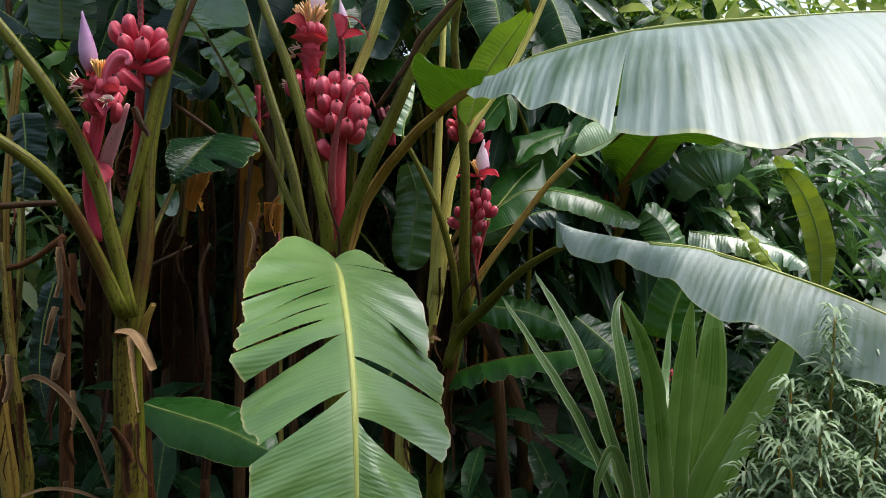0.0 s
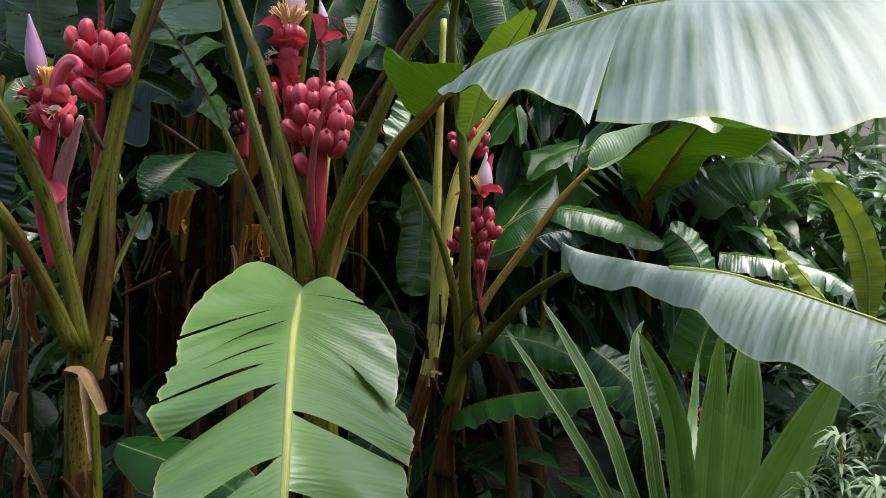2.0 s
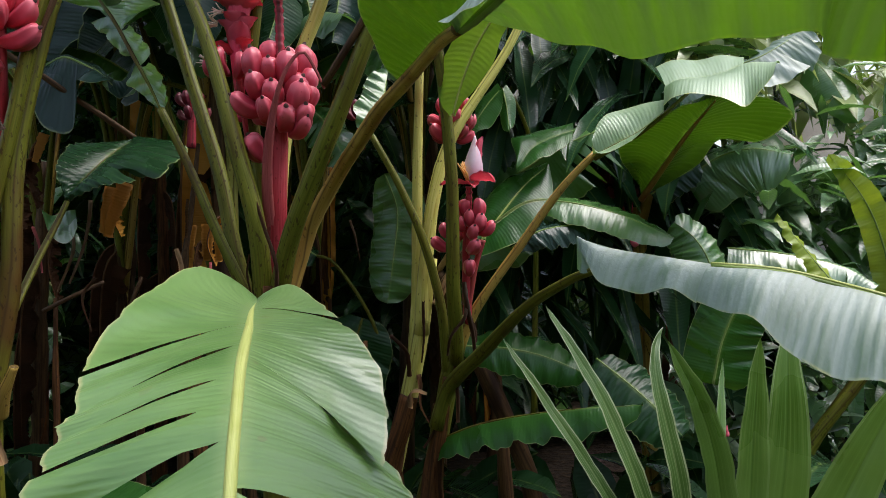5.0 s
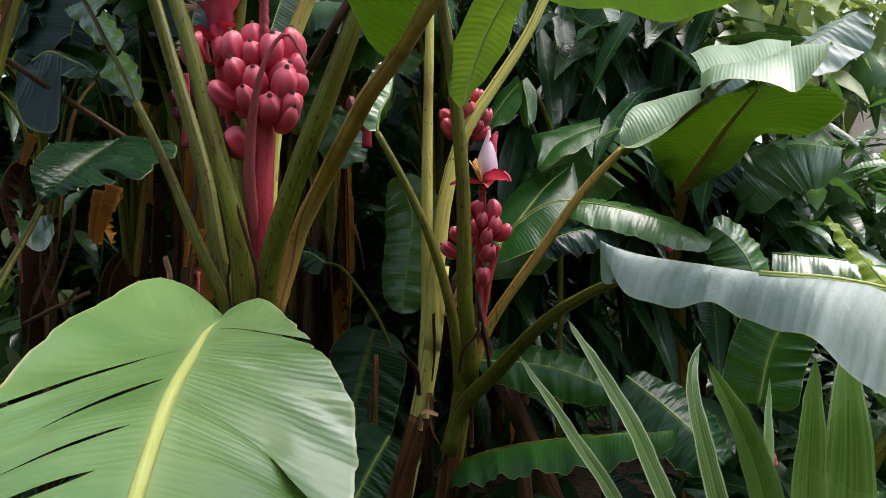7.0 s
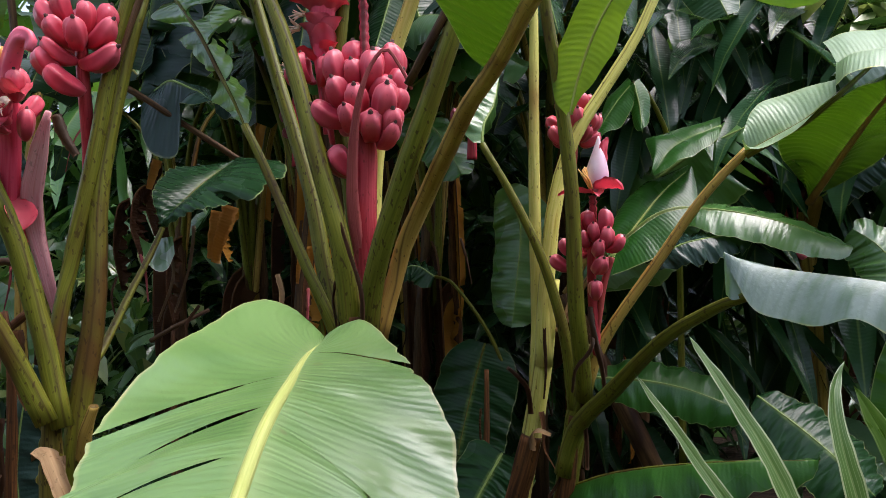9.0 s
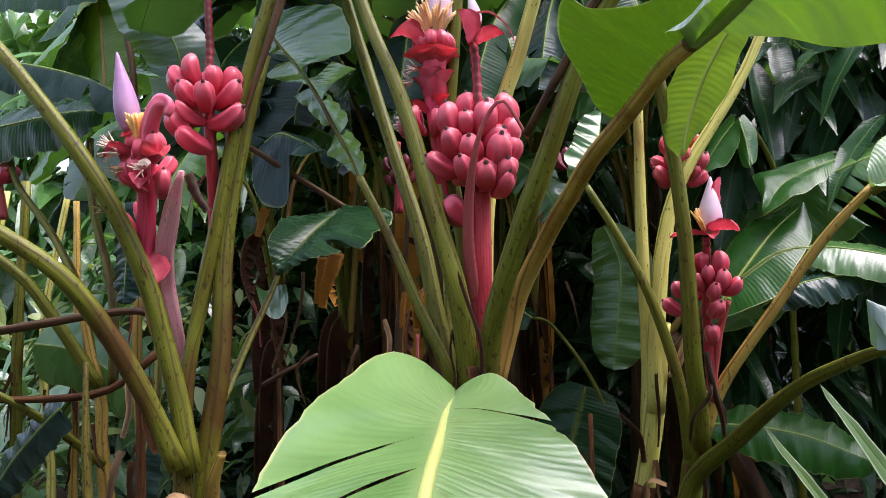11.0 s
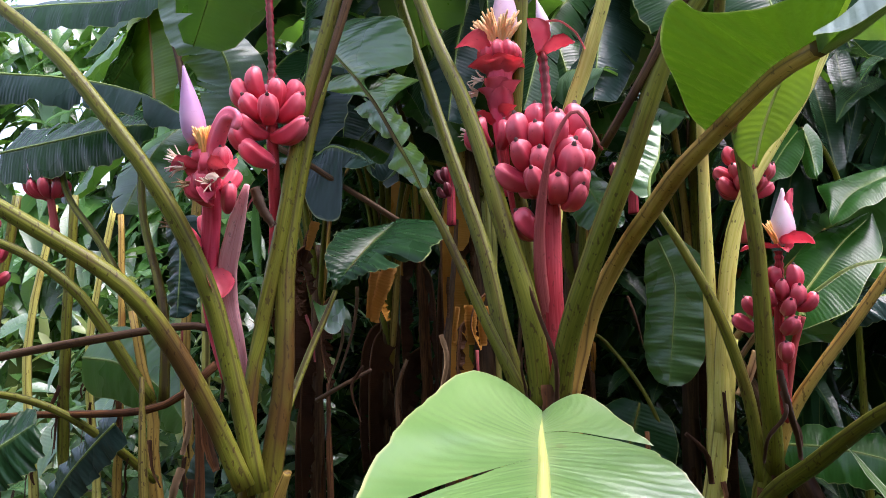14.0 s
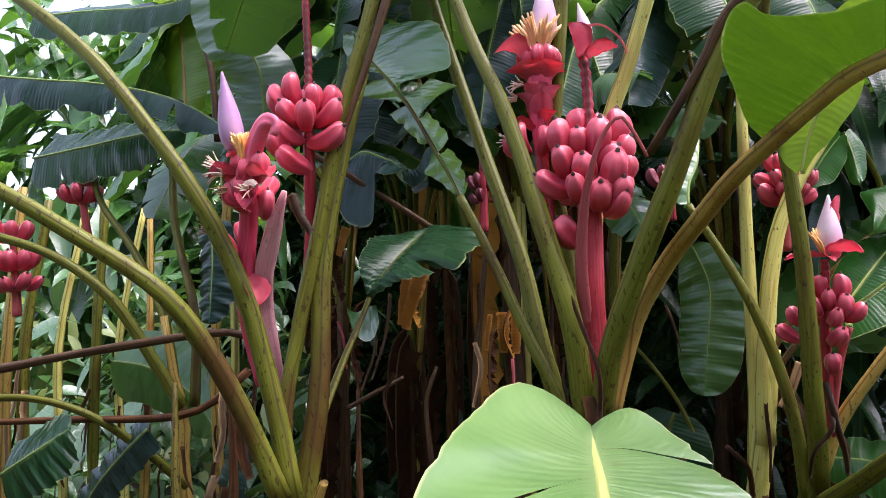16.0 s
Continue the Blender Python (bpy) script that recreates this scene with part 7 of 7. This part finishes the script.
for k, (b, d, w, m, f) in enumerate((((-0.66, 3.0, 2.1), (0.36, -0.32, 0.12), 0.12, LEAF_GLOSS, (0.1, -0.65, 0.75)), ((-0.7, 2.95, 2.15), (-0.34, -0.25, 0.18), 0.12, LEAF_MID, (-0.1, -0.6, 0.8)), ((-0.62, 2.9, 2.2), (0.2, -0.15, 0.34), 0.13, LEAF_MID, (0.3, -0.85, 0.35)),
                                     ((-0.74, 2.95, 2.2), (-0.22, -0.1, 0.36), 0.13, LEAF_GLOSS, (-0.2, -0.85, 0.4)), ((-0.45, 2.95, 2.08), (0.34, -0.2, 0.02), 0.1, LEAF_MID, (0.0, -0.6, 0.8)), ((-0.95, 2.9, 2.08), (-0.32, -0.2, 0.06), 0.1, LEAF_GLOSS, (0.0, -0.6, 0.8)),
                                     ((-0.5, 2.95, 1.98), (0.2, -0.1, -0.12), 0.09, LEAF_MID, (0.2, -0.8, 0.5)), ((-0.3, 2.85, 2.25), (0.3, -0.1, 0.2), 0.12, LEAF_MID, (0.1, -0.8, 0.5)))):
    p, e = Vector(b), Vector(d)
    stalk("petiole", plant_j, [(-0.69, 3.05, 1.95), Vector((-0.69, 3.05, 2.05)).lerp(p, 0.5), p], 0.014, 0.008, STEM_OLIVE, n=12, seg=8)
    leaf(plant_j, [p, p + e * 0.4 + Vector((0, 0, 0.05)), p + e * 0.8 + Vector((0, 0, 0.04)), p + e * 1.2 - Vector((0, 0, 0.06))], w, m, face=f, droop=(12, 20), curl=(25, 30), torn=(4, 4), flop=26, seed=820 + k, rib=0.005, nu=40, nv=6)

# low leaf and dead leaves between the two front plants
plant_h = thing("banana_plant", (-0.62, 2.5, 0.28), "withered banana plant among brown sheaths", "banana plant", "banana plants behind")
stalk("pseudostem", plant_h, [(-0.62, 2.55, 0.2), (-0.64, 2.53, 0.9), (-0.66, 2.52, 1.35)], 0.03, 0.012, SHEATH, groove=0, wobble=0.4)
for x, y0, y1, Y, w, m in ((735, 500, 580, 2.45, 0.04, LEAF_AMBER), (900, 560, 640, 2.5, 0.035, LEAF_AMBER), (600, 400, 520, 2.6, 0.06, LEAF_DEAD), (580, 440, 560, 2.5, 0.05, LEAF_DEAD), 
                             (630, 540, 700, 2.65, 0.05, LEAF_DEAD), (540, 460, 620, 2.7, 0.05, LEAF_DEAD), (870, 600, 760, 2.6, 0.04, LEAF_DEAD)):
    yaw = radians(-21.06) + math.atan((x - 784) / 1272)
    X = -0.087 + (Y - 0.716) * math.tan(yaw)
    z0, z1 = (1.479 + (Y - 0.7) * (0.137 + (441 - v) / 1272) * 1.03 for v in (y0, y1))
    blade("dead_leaf", plant_h, [(X + 0.02, Y + 0.03, z0 + 0.03), (X, Y, z0), (X - 0.01, Y - 0.01, (z0 + z1) / 2), (X + 0.01, Y, z1)], w, (0, -1, 0.1), m, droop=(62, 70), curl=(60, 50), torn=(2, 2), nu=40, nv=5, rib=0.003, rib_mat=SHEATH, seed=x, ripple=0.012, flop=40, label="withered leaf hanging down")
leaf(plant_h, [(-0.957, 2.300, 0.905), (-0.821, 2.250, 0.880), (-0.664, 2.200, 0.848), (-0.514, 2.150, 0.793)], 0.1, LEAF_DEEP, ripple=0.002, face=(0.1, -0.7, 0.7), droop=(5, 5), curl=(20, 25), seed=95, base=0.25, rib=0.004, label="dark green low leaf between the stems")
ridge = [(-0.992, 2.400, 1.988), (-0.926, 2.360, 1.997), (-0.861, 2.340, 1.968), (-0.822, 2.340, 1.945), (-0.792, 2.340, 1.915)]
draped("leaf", plant_h, [(ridge, [(-1.008, 2.360, 1.920), (-0.994, 2.340, 1.854), (-0.956, 2.330, 1.797), (-0.892, 2.330, 1.813), (-0.880, 2.330, 1.898), (-0.862, 2.300, 1.910), (-0.827, 2.300, 1.904), (-0.785, 2.330, 1.910)], 0.008),
                         (ridge, [(-1.076, 2.500, 1.989), (-0.993, 2.500, 2.028), (-0.915, 2.500, 2.001), (-0.838, 2.450, 1.949)], 0.01)], LEAF_BLUE, ridge, 0.004, label="folded bluish leaf hanging over a stalk", nu=60, nv=12, ripple=0.012)
draped("leaf", plant_h, [([(-0.885, 2.500, 1.986), (-0.830, 2.480, 1.962), (-0.795, 2.480, 2.013), (-0.778, 2.480, 2.018)], [(-0.860, 2.470, 1.925), (-0.823, 2.460, 1.907), (-0.776, 2.450, 1.941), (-0.767, 2.470, 1.991)], 0.006)], LEAF_BLUE, label="small bluish leaf scrap", nu=20, nv=6)
stalk("petiole", plant_h, [(-1.050, 2.300, 1.994), (-0.980, 2.320, 1.949), (-0.908, 2.350, 1.895), (-0.821, 2.380, 1.832), (-0.761, 2.420, 1.784)], 0.009, 0.009, STEM_DARK)
# amber and brown leaf remains that hang in the shade
for pts, w in (([(-0.796, 2.420, 1.672), (-0.817, 2.420, 1.615), (-0.843, 2.430, 1.567), (-0.852, 2.440, 1.529)], 0.042), ([(-0.838, 2.425, 1.662), (-0.850, 2.425, 1.604), (-0.868, 2.440, 1.540)], 0.03),
               ([(-0.570, 2.500, 1.558), (-0.574, 2.500, 1.503), (-0.575, 2.500, 1.456)], 0.03), ([(-0.605, 2.500, 1.562), (-0.607, 2.500, 1.504), (-0.608, 2.500, 1.459)], 0.034), ([(-0.640, 2.500, 1.559), (-0.649, 2.500, 1.509), (-0.654, 2.500, 1.467)], 0.014), ([(-1.055, 2.500, 1.825), (-1.070, 2.500, 1.781), (-1.082, 2.500, 1.745)], 0.03)):
    strip("dead_leaf", plant_h, pts, w, (0.25, -1, 0.1), LEAF_AMBER, 0.3, 0.25, "amber dried leaf hanging in shreds", seed=round(1000 * w))
strip("dry_shred", plant_h, [(-0.831, 2.300, 1.613), (-0.833, 2.300, 1.576), (-0.847, 2.300, 1.504), (-0.871, 2.300, 1.439), (-0.885, 2.300, 1.406)], 0.009, (0.3, -1, 0), SHEATH_PALE, 0.6)
stalk("twig", plant_h, [(-0.950, 2.300, 1.340), (-0.882, 2.300, 1.373), (-0.823, 2.350, 1.409)], 0.006, 0.005, STEM_DARK, groove=0)
# old stems in the shade, in darker browns that stand in for that shade
for k, (pts, r, m) in enumerate((([(-0.921, 2.75, 0.25), (-0.90, 2.75, 0.9), (-0.93, 2.750, 1.29), (-0.896, 2.760, 1.421)], 0.019, STEM_DARK), ([(-0.808, 2.85, 0.25), (-0.805, 2.85, 0.9), (-0.800, 2.850, 1.382), (-0.780, 2.860, 1.594), (-0.762, 2.900, 1.861)], 0.022, STEM_DARK),
                                 ([(-1.05, 2.6, 0.25), (-1.077, 2.6, 1.0), (-1.091, 2.620, 1.365)], 0.019, SHEATH), ([(-0.60, 2.95, 0.25), (-0.62, 2.95, 1.0), (-0.58, 2.97, 1.6)], 0.02, STEM_DARK), ([(-0.2, 2.8, 0.25), (-0.22, 2.8, 0.8), (-0.21, 2.82, 1.2)], 0.02, SHEATH))):
    g = thing("banana_plant", pts[0], "old brown-sheathed banana stem standing in the shade", "banana plant", "old banana stems")
    stalk("stem", g, pts, r * 1.15, r * 0.3, m, groove=0.1, wobble=0.4, n=26)
    ragged(g, pts, r, 5, 700 + 11 * k, (STEM_DARK, SHEATH, LEAF_DEAD))
# stems at the outer edge beside the path
plant_i = thing("banana_plant", (-1.1, 1.85, 0.24), "brown-sheathed banana stems at the edge", "banana plant", "banana plants behind")
stalk("pseudostem", plant_i, [(-1.04, 1.95, 0.2), (-1.021, 1.950, 0.696), (-1.024, 1.950, 1.003), (-1.021, 1.950, 1.279), (-1.027, 1.950, 1.356), (-1.042, 1.955, 1.425)], 0.03, 0.006, SHEATH, "orange-brown sheathed stem", groove=0.1, wobble=0.3, n=28)
stalk("pseudostem", plant_i, [(-1.28, 2.0, 0.2), (-1.162, 2.000, 0.694), (-1.189, 2.000, 0.993), (-1.226, 2.020, 1.211), (-1.248, 2.040, 1.337), (-1.267, 2.060, 1.418)], 0.028, 0.006, STEM_OLD, groove=0.1, wobble=0.3, n=28)
ragged(plant_i, [(-1.021, 1.950, 0.696), (-1.024, 1.950, 1.003), (-1.021, 1.950, 1.279), (-1.039, 1.960, 1.432)], 0.032, 9, 600)
ragged(plant_i, [(-1.162, 2.000, 0.694), (-1.189, 2.000, 0.993), (-1.226, 2.020, 1.211), (-1.256, 2.050, 1.466)], 0.032, 9, 620)
strip("dry_sheath_strip", plant_i, [(-1.082, 1.850, 1.064), (-1.022, 1.820, 1.075), (-0.940, 1.800, 1.026), (-0.876, 1.800, 0.920), (-0.834, 1.800, 0.800)], 0.014, (0.3, -0.8, 0.4), SHEATH_PALE, cup=0.6, label="pale dry strip arching down")
strip("dry_sheath_strip", plant_i, [(-1.053, 1.800, 0.782), (-0.996, 1.800, 0.799), (-0.926, 1.800, 0.796), (-0.855, 1.800, 0.772)], 0.012, (0, -0.5, 0.9), SHEATH_PALE, cup=0.6)
strip("dry_sheath_strip", plant_i, [(-1.025, 1.900, 1.245), (-1.026, 1.880, 1.209), (-1.038, 1.880, 1.150)], 0.02, (0, -1, 0), SHEATH_PALE, cup=0.8)
strip("dry_sheath_strip", plant_i, [(-1.010, 1.900, 1.121), (-1.011, 1.880, 1.091), (-1.018, 1.880, 1.059)], 0.025, (0, -1, 0), SHEATH_PALE, cup=0.8)
leaf(plant_i, [(-1.192, 2.200, 1.298), (-1.226, 2.200, 1.160), (-1.235, 2.200, 1.021), (-1.209, 2.200, 0.883)], 0.045, LEAF_BLUE, face=(0, -1, 0.1), seed=98, rib=0.003, label="hanging bluish leaf")
leaf(plant_i, [(-1.287, 2.200, 1.817), (-1.278, 2.200, 1.713), (-1.287, 2.200, 1.557)], 0.06, LEAF_BLUE, face=(0, -1, 0.1), seed=99, rib=0.003, label="hanging bluish leaf")
# second small fruit head above the slim plant
bunch(plant_b, [(0.065, 2.500, 1.667), (0.072, 2.500, 1.739), (0.080, 2.500, 1.804), (0.087, 2.500, 1.854)], 0.011, [(0.95, 5, -190, 60, 25, 0.9), (0.75, 6, -210, 10, 50, 0.95), (0.6, 5, -210, 10, 55, 0.9)], FRUIT, PINK_STALK, "pink fruit head above the stalks", 17)


# ---- plastered garden wall far behind ----
def garden_wall():
    m, nt, b = shader("wall_pale_render", 0.85, 0.2)
    n = noise_of(nt, 3.0, detail=6.0)
    nt.links.new(ramp(nt, n, ((0.3, (0.5, 0.42, 0.4)), (0.7, (0.68, 0.6, 0.58)))), b.inputs["Base Color"])
    relief(nt, b, noise_of(nt, 40.0), 0.4, 0.01)
    bm = bmesh.new()
    bmesh.ops.create_cube(bm, size=1.0, matrix=Matrix.Translation((3.9, 5.9, 1.4)) @ Matrix.Diagonal((3.2, 0.2, 2.6, 1)))
    bmesh.ops.bevel(bm, geom=bm.edges[:], offset=0.015, segments=2, affect="EDGES")
    w = tagged(part("wall_east", bm, m), "pale pinkish rendered garden wall", "wall", kind="structure")
    bm = bmesh.new()
    bmesh.ops.create_cube(bm, size=1.0, matrix=Matrix.Translation((3.9, 5.85, 2.74)) @ Matrix.Diagonal((3.3, 0.36, 0.08, 1)))
    bmesh.ops.bevel(bm, geom=bm.edges[:], offset=0.012, segments=2, affect="EDGES")
    part("coping", bm, m, w)


garden_wall()
thicket("shrubbery", [((1.9, 3.7, 1.3), (0.7, 0.4, 0.55)), ((2.6, 3.9, 1.1), (0.6, 0.4, 0.7)), ((1.5, 3.6, 0.7), (0.7, 0.4, 0.5))], 170, 0.2, LEAF_GLOSS, 12, "glossy broad-leaved shrub", slim=(0.28, 0.4))
thicket("shrubbery", [((0.6, 3.5, 1.9), (0.5, 0.35, 0.6)), ((0.85, 3.7, 2.0), (0.3, 0.35, 0.45))], 190, 0.42, LEAF_LANCE, 13, "drooping dark lance-leaved shrub", slim=(0.14, 0.24), hang=0.5)
thicket("shrubbery", [((1.508, 3.700, 2.400), (0.35, 0.3, 0.2)), ((1.283, 3.900, 2.529), (0.35, 0.3, 0.22)), ((1.808, 3.700, 2.435), (0.3, 0.3, 0.3)), ((1.143, 3.400, 2.296), (0.25, 0.3, 0.2))], 80, 0.24, LEAF_PALE, 112, "pale green bamboo-like foliage in the open light", slim=(0.2, 0.34), hang=0.2)
thicket("shrubbery", [((1.332, 3.300, 1.695), (0.3, 0.25, 0.16)), ((1.450, 3.200, 1.562), (0.3, 0.25, 0.2)), ((1.961, 3.300, 1.766), (0.3, 0.3, 0.25)), ((1.55, 3.45, 1.85), (0.4, 0.25, 0.3))], 110, 0.2, LEAF_GLOSS, 113, "glossy green shrub leaves before the garden wall", slim=(0.2, 0.34))
thicket("shrubbery", [((0.673, 3.300, 2.121), (0.35, 0.25, 0.3)), ((0.506, 3.400, 2.353), (0.3, 0.25, 0.3)), ((1.063, 3.600, 2.442), (0.35, 0.25, 0.3))], 60, 0.34, LEAF_LANCE, 114, "glossy dark lance-shaped leaves catching the sky", slim=(0.16, 0.26), hang=0.5)

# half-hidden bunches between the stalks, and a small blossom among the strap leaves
bunch(plant_h, [(-0.648, 2.500, 1.775), (-0.645, 2.500, 1.852), (-0.646, 2.500, 1.914), (-0.643, 2.500, 1.969)], 0.013, [(0.6, 4, -190, 60, 25, 0.6), (0.4, 3, -200, 20, 40, 0.55)], FRUIT_SHADED, RACHIS, "shaded pink bunch between the stalks", 19)
bunch(plant_h, [(-0.178, 2.500, 1.760), (-0.176, 2.500, 1.817), (-0.176, 2.500, 1.860)], 0.013, [(0.8, 4, -190, 60, 25, 0.7)], FRUIT_SHADED, RACHIS, "dark pink bunch in the shade", 20)
for k, (x, y, z) in enumerate(((0, 0, 0), (0.012, 0.004, 0.012), (-0.01, 0, 0.016), (0.004, -0.006, 0.026))):
    q = Vector((0.722, 2.300, 0.978)) + Vector((x, y, z))
    bud("bud", lily, q, q + Vector((0.002 * k, -0.004, 0.016)), 0.006, PINK_BRACT, "small coral blossom")
# thin dry threads and torn shreds that hang between the stems
rnd_t = random.Random(77)
for k, (x, y0, y1, Y) in enumerate(((660, 560, 690, 2.2), (600, 560, 650, 2.3), (560, 600, 700, 2.3), (840, 610, 720, 2.3), (700, 660, 760, 2.3), (520, 300, 400, 2.2), (905, 640, 740, 2.2), (1180, 560, 640, 2.4), (450, 620, 720, 2.3), (380, 560, 660, 2.4))):
    yaw = radians(-21.06) + math.atan((x - 784) / 1272)
    X = -0.087 + (Y - 0.716) * math.tan(yaw)
    z0, z1 = (1.479 + (Y - 0.7) * (0.137 + (441 - v) / 1272) * 1.03 for v in (y0, y1))
    strip("dry_shred", plant_h, [(X, Y, z0), (X + rnd_t.uniform(-0.03, 0.03), Y - 0.02, z0 * 0.6 + z1 * 0.4), (X + rnd_t.uniform(-0.04, 0.04), Y - 0.03, z1)], rnd_t.uniform(0.006, 0.014), (0.3, -1, 0.1), rnd_t.choice((SHEATH_PALE, SHEATH, DRY_PINK)), rnd_t.uniform(-2, 2), 0.6, seed=k)
